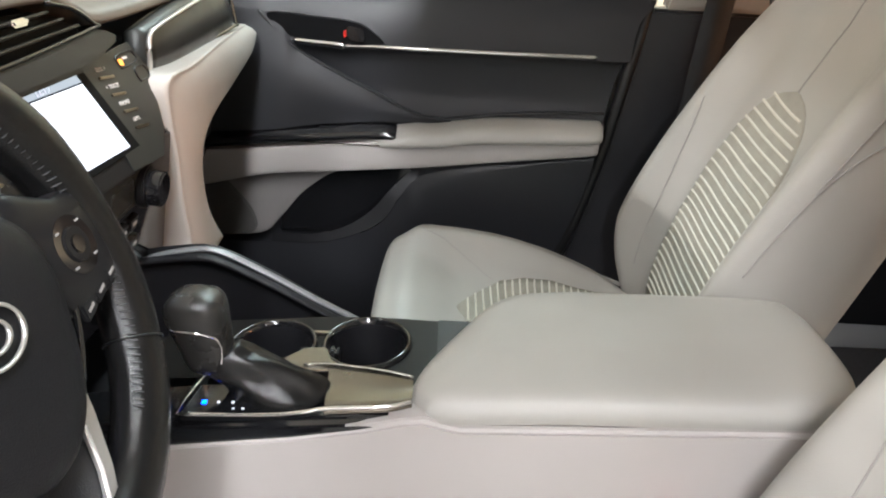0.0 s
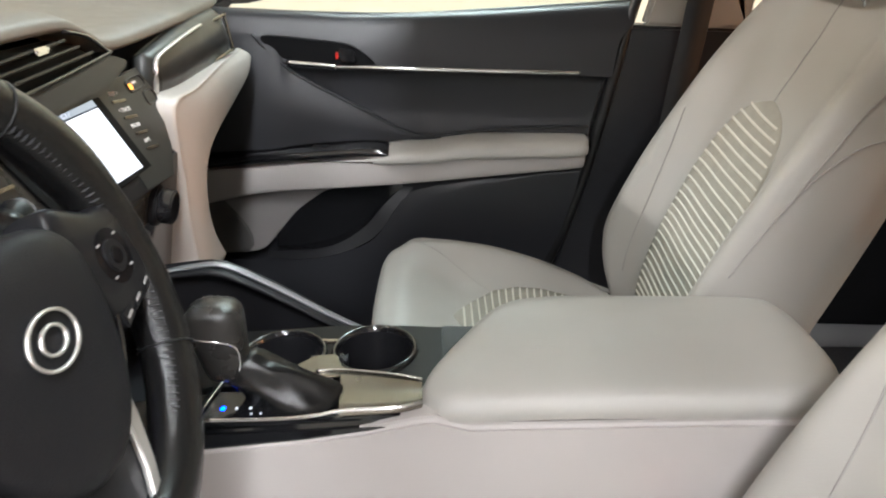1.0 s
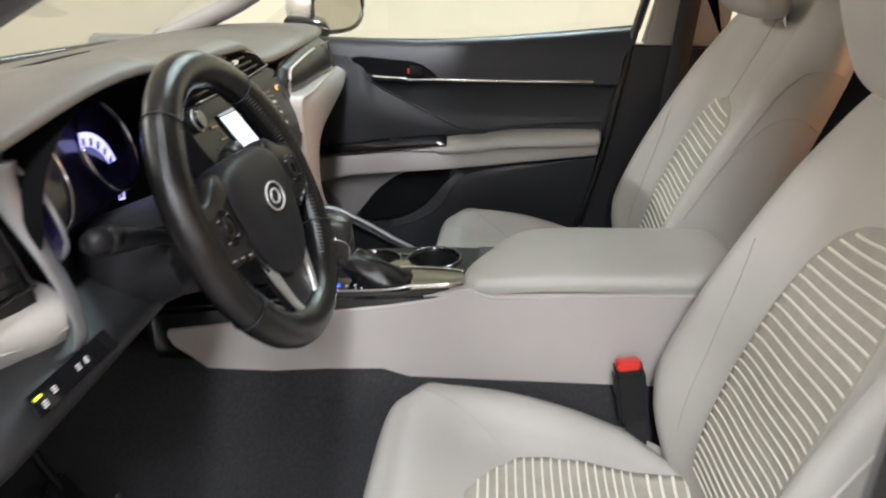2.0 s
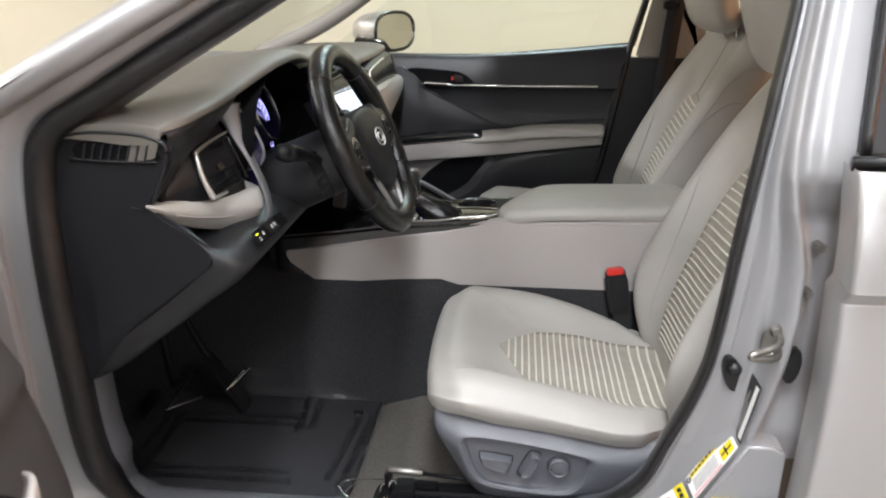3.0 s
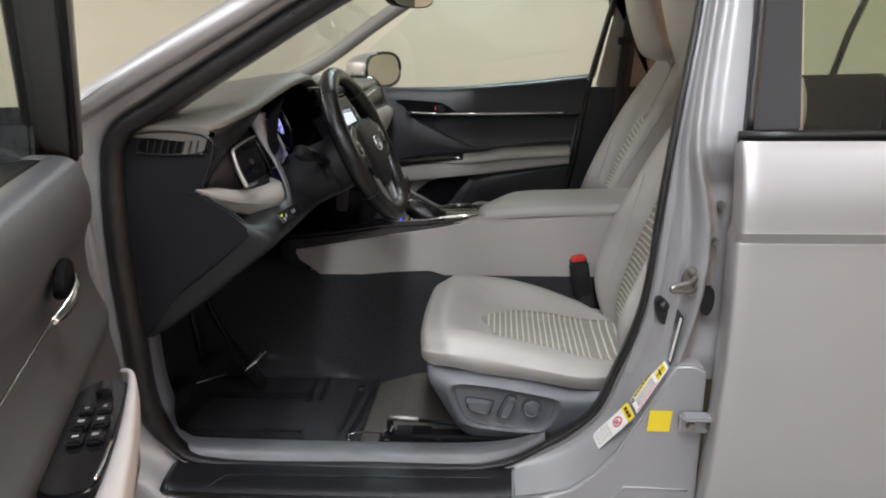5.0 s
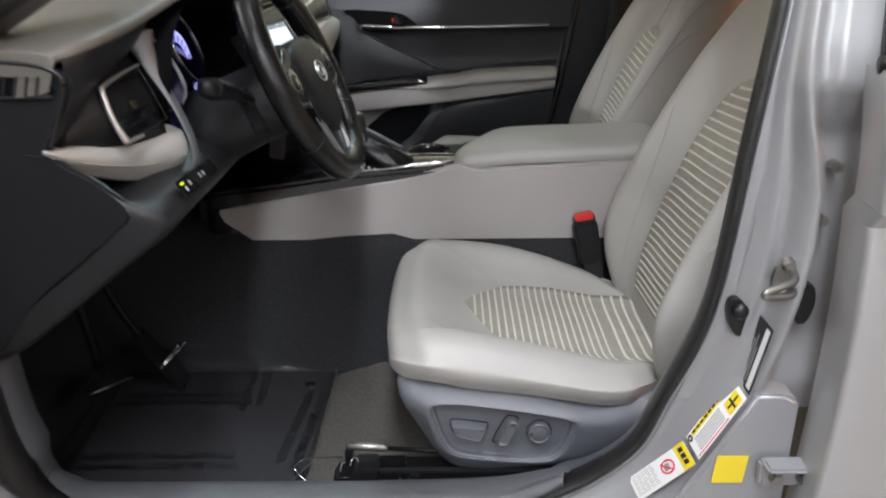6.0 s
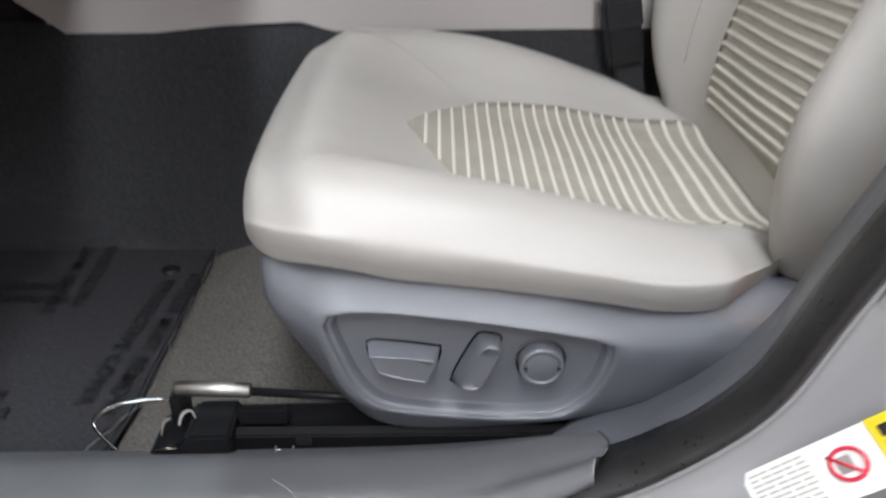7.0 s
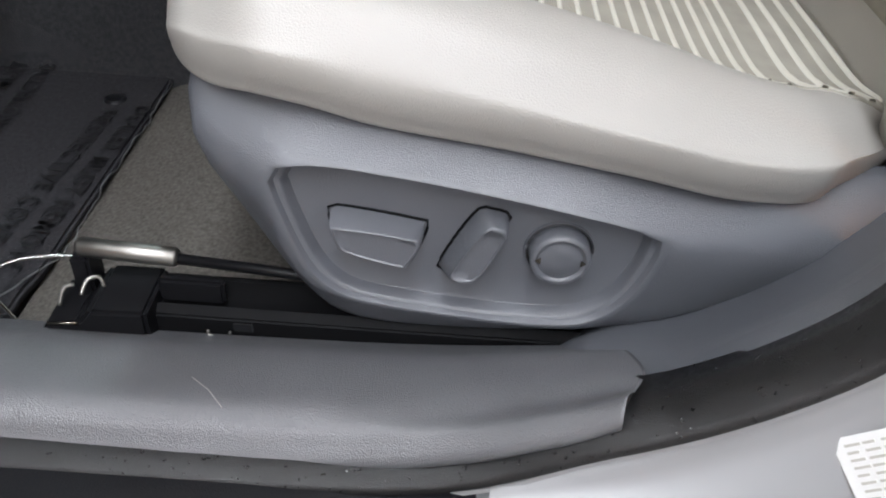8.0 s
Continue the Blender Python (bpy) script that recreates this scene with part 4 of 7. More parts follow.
def film_at(x, y):
    """The film lies on the mat, crinkled, and drops over its rear edge."""
    fall = max(0.0, (x + 0.036) / 0.02)
    return (x, y, 0.2872 + 0.0011 * noise.noise((x * 11, y * 11, 0)) + 0.0008 * noise.noise((x * 36, y * 36, 5)) - 0.0085 * min(1.0, fall) ** 1.5)


def film_end(y):
    return -0.029 + 0.005 * noise.noise((3.1, y * 22, 1.0)) + 0.003 * noise.noise((7.7, y * 70, 4.0)) - 0.05 * max(0.0, (-0.50 - y) / 0.1)


rows = []
for k in np.linspace(0, 1, 70):
    row = [film_at(-0.56 + (film_end(y) + 0.56) * k, y) for y in np.linspace(-0.60, -0.205, 52)]
    x0, y0, z0 = row[-1]
    # it climbs the tunnel's side
    for c in np.linspace(0.14, 1, 8):
        top = (0.055 + 0.035 * noise.noise((x0 * 7, 2.0, 3.0))) * min(1.0, max(0.05, (-0.07 - x0) / 0.12))
        row.append((x0, y0 + 0.006 * min(1, c * 3) + top * c * 0.31 + 0.003 * noise.noise((x0 * 25, c * 2, 8)), z0 + top * c))
    rows.append(row)
fo = mesh_ob("sheet", np.array(rows).reshape(-1, 3), grid_faces(70, 60), FILM, film)
fo.visible_shadow = False
tube("film_edge", [Vector(film_at(film_end(y), y)) + Vector((0, 0, 0.0006)) for y in np.linspace(-0.60, -0.205, 90)], 0.0006, mat("film_edge_white", (0.14, 0.14, 0.14), 0.4, vary=0.3, vary_scale=60), film, "whitish film edge", sides=5)


def words(text, m, size, material, parent, name="lettering", bold=0.0):
    cu = bpy.data.curves.new(name, "FONT")
    cu.body, cu.size, cu.align_x, cu.align_y, cu.extrude, cu.offset = text, size, "CENTER", "CENTER", 0.0002, bold
    cu.space_character = 1.12
    ob = bpy.data.objects.new(name, cu)
    me = bpy.data.meshes.new_from_object(ob)
    bpy.data.objects.remove(ob)
    me.transform(m)
    me.materials.append(material)
    res = new(name, me)
    res.parent = parent
    return res


PRINT = mat("film_print", (0.006, 0.006, 0.007), 0.6, vary=0.1)
for px, py, turn in ((-0.178, -0.215, 92.6), (-0.064, -0.389, -94.7), (-0.302, -0.300, 180.3), (-0.280, -0.498, 180.5), (-0.500, -0.500, 179), (-0.46, -0.40, -88)):
    m = Matrix.Translation((px, py, 0.2893)) @ Matrix.Rotation(radians(turn), 4, "Z")
    words("DEALER MUST REMOVE", m @ Matrix.Translation((0, 0.0145, 0)), 0.0225, PRINT, film, "lettering", 0.0001)
    words("PROTECTIVE COVER", m @ Matrix.Translation((0, -0.0145, 0)), 0.0225, PRINT, film, "lettering", 0.0001)
# chrome tube stands for the glint along a fold of the film
tube("film_edge", spline([(0.02, -0.50, 0.295), (-0.035, -0.53, 0.312), (-0.05, -0.555, 0.31), (-0.015, -0.585, 0.30)], 8), 0.0016, CHROME, film, "glint along a film fold")

# ---- centre console ----
con = thing("centre_console", "light grey centre console with gloss black shifter surround", "console")
SIDE = [(-0.255, 0.614), (-0.13, 0.634), (0.0, 0.6565), (0.10, 0.671), (0.165, 0.684), (0.205, 0.695), (0.225, 0.698), (0.26, 0.690), (0.40, 0.697), (0.56, 0.705), (0.66, 0.708), (0.66, 0.40), (0.20, 0.40), (0.16, 0.515),
        (0.13, 0.540), (0.09, 0.5515), (0.0, 0.5475), (-0.10, 0.538), (-0.168, 0.529), (-0.185, 0.533), (-0.215, 0.557), (-0.248, 0.580), (-0.258, 0.600)]
plate("side_panel", SIDE, -0.125, -0.09, TRIMGREY, con, "light grey soft side panel", bevel=0.006, segments=3)
plate("side_panel", [(0.16, 0.60), (0.22, 0.655), (0.56, 0.690), (0.64, 0.694), (0.64, 0.40), (0.20, 0.40)], 0.095, 0.13, TRIMGREY, con, "light grey soft side panel", bevel=0.006)
box("bin", (0.24, -0.101, 0.40), (0.64, 0.060, 0.676), DARK, con, bevel=0.004)
# gloss deck below the shifter
DECK = [(-0.28, 0.640), (-0.13, 0.658), (0.0, 0.677), (0.10, 0.684), (0.165, 0.691), (0.21, 0.692), (0.225, 0.68), (0.225, 0.55), (-0.28, 0.55)]
plate("deck", DECK, -0.120, -0.052, GLOSS, con, "gloss black deck", bevel=0.008, segments=3)
# lid
lid = thing("armrest_lid", "padded light grey leatherette armrest lid", "armrest")
LIDP = [(0.214, -0.075), (0.222, -0.107), (0.25, -0.121), (0.35, -0.123), (0.52, -0.122), (0.60, -0.115), (0.635, -0.08), (0.64, 0.0), (0.63, 0.07), (0.60, 0.095), (0.45, 0.10), (0.36, 0.098), (0.30, 0.075), (0.25, 0.0)]
cl = np.array([0.43, -0.008])
rings = []
for z, k in ((0.696, 0.90), (0.6955, 0.985), (0.699, 1.0), (0.706, 1.005), (0.713, 0.985), (0.720, 0.94), (0.7245, 0.84), (0.727, 0.6), (0.728, 0.3)):
    ring = []
    for x, y in LIDP:
        qx, qy = cl + (np.array([x, y]) - cl) * np.array([k + 0.60 * (1 - k), k])
        ring.append((qx, qy, z + 0.028 * (qx - 0.25) - 0.010 * max(0, (0.30 - qx) / 0.09)))
    rings.append(ring)
loft("pad", rings, LEATHER, lid, nu=5, nv=4)
# lid base plate, a dark shut line above the console
plate("lid_base", [(0.235, 0.690), (0.26, 0.690), (0.62, 0.702), (0.62, 0.708), (0.26, 0.698), (0.235, 0.698)], -0.108, 0.06, DARK, lid, "dark lid base", bevel=0.001)
# cup holder deck with two openings
CUPS = ((0.060, 0.010, 0.042, 0.046), (0.160, 0.015, 0.042, 0.047))


def deck_z(x):
    return 0.6855 + 0.06 * (x - 0.11)


bm = bmesh.new()
for loop in ([(-0.06, -0.050), (0.06, -0.050), (0.12, -0.052), (0.17, -0.056), (0.213, -0.062), (0.226, -0.04), (0.245, 0.03), (0.275, 0.058), (0.25, 0.063), (0.19, 0.071), (0.12, 0.075), (0.0, 0.066), (-0.06, 0.062)],
             *[[(cx + rx * 1.07 * math.cos(a), cy + ry * 1.07 * math.sin(a)) for a in np.linspace(0, 2 * math.pi, 40, endpoint=False)] for cx, cy, rx, ry in CUPS]):
    vs = [bm.verts.new((x, y, deck_z(x))) for x, y in loop]
    for i in range(len(vs)):
        bm.edges.new((vs[i], vs[(i + 1) % len(vs)]))
bmesh.ops.triangle_fill(bm, use_beauty=True, use_dissolve=False, edges=bm.edges[:])
part("cup_deck", bm, mat("satin_black_deck", (0.009, 0.0085, 0.008), 0.34, vary=0.08, spec=0.10), con, "satin black deck")
for cxx, cyy, rx, ry in CUPS:
    prof = [(1.16, -0.001), (1.13, 0.003), (1.07, 0.0055), (1.02, 0.004), (0.985, -0.002), (0.95, -0.01), (0.88, -0.055), (0.82, -0.062), (0.01, -0.062)]
    verts = []
    for k, dzz in prof:
        verts += [(cxx + rx * k * math.cos(a), cyy + ry * k * math.sin(a), deck_z(cxx + rx * k * math.cos(a)) + dzz) for a in np.linspace(0, 2 * math.pi, 40, endpoint=False)]
    n = 40
    faces = grid_faces(len(prof), n, True)
    ring_f, cup_f = [f for f in faces if max(f) < 5 * n], [f for f in faces if max(f) >= 5 * n]
    holder = mesh_ob("cup_holder", verts, cup_f, DARK, con, "black cup holder well")
    mesh_ob("cup_rim", verts[:5 * n], ring_f, GLOSS, holder, "gloss black rim")
    box("spring_tab", (cxx + (0.030 if cxx < 0.1 else -0.042), cyy - 0.006, 0.645), (cxx + (0.040 if cxx < 0.1 else -0.032), cyy + 0.010, 0.680), BUTTON, holder, "ribbed spring tab", bevel=0.003)
    for i in range(4):
        box("tab_rib", (cxx + (0.0285 if cxx < 0.1 else -0.0325), cyy - 0.005 + i * 0.004, 0.652), (cxx + (0.031 if cxx < 0.1 else -0.030), cyy - 0.003 + i * 0.004, 0.678), DARK, holder, bevel=0.0)
box("bridge_trim", (0.099, 0.032, 0.684), (0.122, 0.038, 0.6895), SATIN, con, bevel=0.001)
part("trim_tongue", prism_bm([tuple(p) for p in spline([(0.062, -0.040), (0.075, -0.031), (0.088, -0.018), (0.098, -0.008), (0.110, -0.006), (0.121, -0.007), (0.127, -0.026), (0.140, -0.043), (0.115, -0.050), (0.085, -0.048)], 4, True)],
                              Matrix.Translation((0, 0, 0.6860)) @ Matrix.Rotation(radians(-2.5), 4, "Y"), 0.0042, 0.0012), SATIN, con, "satin silver tongue between the cups")
# silver shifter surround
TRIM_L = [(0.0, -0.117, 0.683), (0.08, -0.116, 0.687), (0.112, -0.115, 0.691), (0.128, -0.113, 0.694), (0.145, -0.112, 0.696), (0.19, -0.110, 0.699), (0.214, -0.103, 0.701)]
TRIM_R = [(0.0, -0.060, 0.686), (0.05, -0.052, 0.689), (0.09, -0.044, 0.692), (0.118, -0.041, 0.695), (0.145, -0.045, 0.697), (0.185, -0.056, 0.7005), (0.213, -0.066, 0.702)]
L, R = spline(TRIM_L, 5), spline(TRIM_R, 5)
rows = []
for a, b in zip(L, R):
    rows.append([a + np.array([0, -0.001, -0.005]), a + np.array([0, -0.0015, -0.001]), a * 0.93 + b * 0.07 + np.array([0, 0, 0.0025]), a * 0.8 + b * 0.2 + np.array([0, 0, 0.001]), a * 0.5 + b * 0.5, a * 0.1 + b * 0.9, b + np.array([0, 0, 0.002]), b + np.array([0, 0.002, -0.012])])
rows = np.array(rows)
k0 = 17
mesh_ob("shifter_trim", rows[k0:].reshape(-1, 3), grid_faces(len(rows) - k0, 8), SATIN, con, "satin silver shifter trim")
tube("trim_edge", L + np.array([0, 0, 0.001]), 0.0022, CHROME, con, "bright trim edge", sides=6)
tube("trim_edge", R[12:] + np.array([0, 0, 0.0022]), 0.0016, CHROME, con, sides=6)
tube("trim_edge", spline([(-0.002, -0.117, 0.684), (0.0, -0.10, 0.686), (0.005, -0.075, 0.688), (0.01, -0.055, 0.690)], 5), 0.0018, SATIN, con, sides=6)
gate = mesh_ob("gear_display", [(0.0, -0.114, 0.6835), (0.086, -0.113, 0.6880), (0.086, -0.072, 0.6900), (0.0, -0.072, 0.6860), (0.0, -0.113, 0.655), (0.086, -0.113, 0.655), (0.086, -0.072, 0.655), (0.0, -0.072, 0.655)],
                [(0, 1, 2, 3), (0, 4, 5, 1), (1, 5, 6, 2), (2, 6, 7, 3), (3, 7, 4, 0)], GLOSS, con, "gloss black gear display", smooth=False)
for i in range(4):
    gx = 0.0185 + i * 0.0135
    sphere = bmesh.new()
    bmesh.ops.create_cube(sphere, size=1.0, matrix=Matrix.Translation((gx, -0.0985, 0.6848 + gx * 0.05)) @ Matrix.Diagonal((0.0026 if i else 0.0044, 0.0035 if i else 0.0055, 0.0015, 1)))
    part("gear_mark", bevelled(sphere, 0.0005), BLUELED if i == 0 else WHITELED, gate, "blue lit mark" if i == 0 else "")
for i in range(2):
    bm = bmesh.new()
    bmesh.ops.create_cube(bm, size=1.0, matrix=Matrix.Translation((0.048 + i * 0.009, -0.1075, 0.6866 + i * 0.0005)) @ Matrix.Diagonal((0.002, 0.0018, 0.001, 1)))
    part("gear_mark", bm, WHITELED, gate)
# shifter: boot and knob
lever = thing("gear_lever", "black leather gear knob with a gaiter and silver ring", "gear lever")
rings = []
for i, (cx, cy, cz, ra, rb, lean) in enumerate(((0.088, -0.079, 0.686, 0.047, 0.032, 0.08), (0.084, -0.079, 0.694, 0.045, 0.030, 0.12), (0.074, -0.079, 0.702, 0.038, 0.027, 0.22), (0.062, -0.080, 0.710, 0.030, 0.0245, 0.38),
                                                (0.050, -0.082, 0.718, 0.025, 0.0225, 0.5), (0.040, -0.083, 0.7245, 0.0215, 0.0205, 0.6), (0.031, -0.083, 0.730, 0.0195, 0.019, 0.7))):
    ring = []
    for k in range(28):
        a = 2 * math.pi * k / 28
        fold = 1 + 0.055 * math.sin(4 * a + 0.9 * i) * (0.25 if i in (0, 6) else 1.0) + 0.022 * math.sin(9 * a - 0.8 * i) * (0 if i in (0, 6) else 1.0)
        dx_, dy_ = ra * fold * math.cos(a), rb * fold * math.sin(a)
        ring.append((cx + dx_, cy + dy_, cz + lean * dx_ + (0.0012 * math.sin(4 * a + 1.2 * i) if 0 < i < 6 else 0)))
    rings.append(ring)
loft("gaiter", rings, WHEELLEATHER, lever, "creased black leather gaiter", nu=2, nv=5)
rings = []
for z, kx, ky, ox in ((0.716, 0.60, 0.66, 0.006), (0.722, 0.80, 0.80, 0.005), (0.745, 0.94, 0.92, 0.001), (0.762, 1.05, 1.02, -0.003), (0.773, 1.09, 1.05, -0.005), (0.784, 1.03, 1.0, -0.005), (0.791, 0.82, 0.84, -0.004), (0.7955, 0.45, 0.45, -0.004)):
    rings.append([(0.018 + ox + 0.0255 * kx * math.copysign(abs(math.cos(a)) ** 0.7, math.cos(a)), -0.083 + 0.0245 * ky * math.copysign(abs(math.sin(a)) ** 0.7, math.sin(a)), z) for a in np.linspace(0, 2 * math.pi, 16, endpoint=False)])
loft("knob", rings, KNOBLEATHER, lever, "black leather knob", nu=3, nv=4)
stitched("knob_trim", tree_of(lever.children[1]), [(x, -0.5, z) for x, z in spline([(-0.006, 0.7665), (0.008, 0.7668), (0.022, 0.7655), (0.033, 0.7610), (0.0375, 0.752), (0.0385, 0.740), (0.0375, 0.730)], 6)], (0, 1, 0), 0.0013, CHROME, lever, "thin chrome line", flat=0.8)

# passenger-side wall of the console
loft("console_wing", [[(x, y, z) for y, z in ((0.118, zt - 0.012), (0.112, zt), (0.120, zt + 0.006), (0.135, zt + 0.003), (0.142, zt - 0.012), (0.142, 0.45), (0.118, 0.45))]
                      for x, zt in ((-0.20, 0.71), (-0.14, 0.712), (-0.08, 0.722), (-0.03, 0.724), (0.04, 0.694), (0.10, 0.662), (0.16, 0.632), (0.19, 0.62))], DARK, con, "black padded console wing", nu=3, nv=3)
tube("wing_trim", spline([(-0.14, 0.10, 0.712), (-0.105, 0.123, 0.724), (-0.06, 0.129, 0.734), (-0.025, 0.130, 0.733), (0.035, 0.130, 0.705), (0.09, 0.130, 0.675), (0.17, 0.131, 0.635)], 5), 0.0052, FRAMEGREY, con, "thin satin grey wing edge", flat=0.6)
box("tray", (-0.30, -0.10, 0.56), (-0.02, 0.115, 0.628), DARK, con, "dark open tray", bevel=0.01)

# buckle
buckle = thing("seat_belt_buckle", "black seat belt buckle with a red release button", "seat belt buckle")
BX = axes((0.468, -0.163, 0.572), (0.985, 0, 0.17), (-0.20, 0.10, 0.97))
box("body", (-0.021, -0.060, -0.014), (0.021, 0.036, 0.014), BUTTON, buckle, bevel=0.005, m=BX)
box("collar", (-0.0235, -0.020, -0.0165), (0.0235, 0.022, 0.0165), DARK, buckle, bevel=0.006, m=BX)
box("release_button", (-0.0175, 0.024, -0.010), (0.0175, 0.0395, 0.0155), RED, buckle, "red release button", bevel=0.003, m=BX)
box("stalk", (-0.013, -0.16, -0.006), (0.018, -0.055, 0.006), BELT, buckle, bevel=0.003, m=BX)

# ---- dashboard ----
dash = thing("dashboard", "dark grey dashboard with a brown-grey padded top", "dashboard")
# padded top: from the windscreen's foot to the cabin edge
TOPY = (-0.743, -0.741, -0.735, -0.70, -0.60, -0.54, -0.45, -0.37, -0.29, -0.20, -0.12, 0.0, 0.06, 0.105, 0.15, 0.35, 0.55, 0.68, 0.735)
EDGE = (-0.240, -0.232, -0.228, -0.205, -0.190, -0.180, -0.155, -0.140, -0.145, -0.160, -0.155, -0.150, -0.147, -0.142, -0.138, -0.135, -0.136, -0.155, -0.18)
HOOD = (-0.030, -0.006, 0.0, 0.010, 0.022, 0.034, 0.058, 0.066, 0.058, 0.046, 0.044, 0.041, 0.036, 0.018, 0.004, 0.0, 0.0, -0.003, -0.006)
rings = []
for y, e, h in zip(TOPY, EDGE, HOOD):
    w = 0.13 * (1 - (y / 0.74) ** 2)
    rings.append([(-0.66 - w, y, 0.925), (-0.62 - w, y, 0.945), (-0.56 - w * 0.6, y, 0.965), (-0.45, y, 0.985 + 0.25 * h), (-0.34, y, 0.996 + 0.7 * h), (e - 0.05, y, 1.0 + h), (e - 0.010, y, 0.996 + h), (e, y, 0.988 + h), (e - 0.004, y, 0.981 + h), (e - 0.04, y, 0.976 + h)])
SLOTS = ([(-0.49, -0.52, 0), (-0.525, -0.40, 0), (-0.55, -0.25, 0), (-0.56, -0.10, 0)], [(-0.56, 0.0, 0), (-0.565, 0.12, 0), (-0.56, 0.22, 0), (-0.54, 0.33, 0)])
top = loft("top_pad", rings, DASHTOP, dash, "padded brown-grey dashboard top", closed=False, cap=False, nu=4, nv=4)
ttree = tree_of(top)
for line in SLOTS:
    rows = [[(p[0] + o, p[1], 1.3) for o in np.linspace(-w, w, 3)] for p, w in zip(spline(line, 6), np.interp(np.linspace(0, 1, 6 * (len(line) - 1) + 1), (0, 0.15, 0.8, 1), (0.004, 0.013, 0.012, 0.004)))]
    dropped("demister_slot", ttree, rows, (0, 0, -1), 0.0012, VENTBLACK, dash, "black demister slot")
# main carcass behind everything
plate("carcass", [(-0.62, 0.93), (-0.40, 0.955), (-0.25, 0.955), (-0.25, 0.86), (-0.24, 0.80), (-0.37, 0.62), (-0.46, 0.56), (-0.66, 0.56)], -0.725, 0.73, DARK, dash, "black dashboard carcass", bevel=0.01)
# end cover facing the open door
plate("end_cover", spline([(-0.395, 0.955), (-0.37, 0.985), (-0.32, 0.995), (-0.25, 0.985), (-0.217, 0.962), (-0.232, 0.925), (-0.254, 0.885), (-0.240, 0.866), (-0.206, 0.845), (-0.172, 0.804), (-0.23, 0.752), (-0.30, 0.697), (-0.385, 0.605), (-0.402, 0.66)], 4, True), -0.738, -0.724, COVER, dash, "black end cover", bevel=0.004)
# demister slot in the end cover, inside a raised border
slot = plate("side_vent", spline([(-0.350, 0.969), (-0.30, 0.973), (-0.250, 0.968), (-0.236, 0.955), (-0.241, 0.948), (-0.30, 0.947), (-0.352, 0.949)], 4, True), -0.7405, -0.737, VENTBLACK, dash, "side demister vent", bevel=0.001)
for i in range(8):
    vx = -0.337 + i * 0.0125
    plate("vent_fin", [(vx, 0.970), (vx + 0.0025, 0.970), (vx - 0.004, 0.948), (vx - 0.0065, 0.948)], -0.7445, -0.7400, LINING, slot, bevel=0)
tube("vent_lip", [(x, -0.7405, z) for x, z in spline([(-0.362, 0.948), (-0.30, 0.9455), (-0.240, 0.9465)], 5)], 0.0022, COVER, slot, sides=6)
tube("cover_border", [(x, -0.7385, z) for x, z in spline([(-0.388, 0.955), (-0.372, 0.976), (-0.33, 0.985), (-0.27, 0.984), (-0.235, 0.976), (-0.224, 0.962), (-0.232, 0.935), (-0.252, 0.888)], 6)], 0.0055, COVER, dash, "raised border", flat=0.55, sides=10)
# cheek between the pad's edge and the vent
CHEEK = [((-0.222, -0.7395, 0.985), (-0.228, -0.7395, 0.955), (-0.254, -0.7395, 0.884)), ((-0.208, -0.705, 0.992), (-0.214, -0.706, 0.965), (-0.244, -0.705, 0.905)), ((-0.198, -0.65, 1.001), (-0.205, -0.65, 0.980), (-0.230, -0.65, 0.940)),
         ((-0.192, -0.60, 1.007), (-0.198, -0.60, 0.990), (-0.222, -0.60, 0.955)), ((-0.188, -0.555, 1.015), (-0.196, -0.552, 0.998), (-0.220, -0.552, 0.972))]
loft("cheek", [[tuple(np.array(a) + (-0.03, 0, -0.004)), a, m, b, tuple(np.array(b) + (-0.03, 0, -0.004))] for a, m, b in CHEEK], COVER, dash, "dark slate cheek above the vent", closed=False, cap=False, nu=4, nv=5)
# knee panel under the wheel
rings = []
rings.append([(-0.26, -0.7375, 0.862), (-0.222, -0.7375, 0.850), (-0.195, -0.7375, 0.832), (-0.174, -0.7375, 0.804), (-0.192, -0.7375, 0.785), (-0.23, -0.7375, 0.752), (-0.30, -0.7375, 0.697), (-0.36, -0.7375, 0.648), (-0.40, -0.7375, 0.615)])
rings.append([(-0.26, -0.727, 0.845), (-0.212, -0.727, 0.835), (-0.170, -0.727, 0.816), (-0.145, -0.727, 0.797), (-0.152, -0.727, 0.774), (-0.198, -0.727, 0.737), (-0.275, -0.727, 0.677), (-0.348, -0.727, 0.622), (-0.40, -0.727, 0.597)])
for y in (-0.70, -0.62, -0.5, -0.35, -0.2, -0.13):
    rings.append([(-0.27, y, 0.800 if y < -0.52 else 0.86), (-0.22, y, 0.806 if y < -0.52 else 0.842), (-0.160, y, 0.814), (-0.135, y, 0.797), (-0.142, y, 0.772), (-0.19, y, 0.735), (-0.27, y, 0.672), (-0.345, y, 0.616), (-0.40, y, 0.59)])
loft("knee_panel", rings, LINING, dash, "charcoal knee panel", closed=False, cap=False, nu=4, nv=3)
plate("underside", [(-0.40, 0.62), (-0.33, 0.64), (-0.25, 0.72), (-0.40, 0.80), (-0.60, 0.64)], -0.70, -0.14, DARK, dash, bevel=0.01)
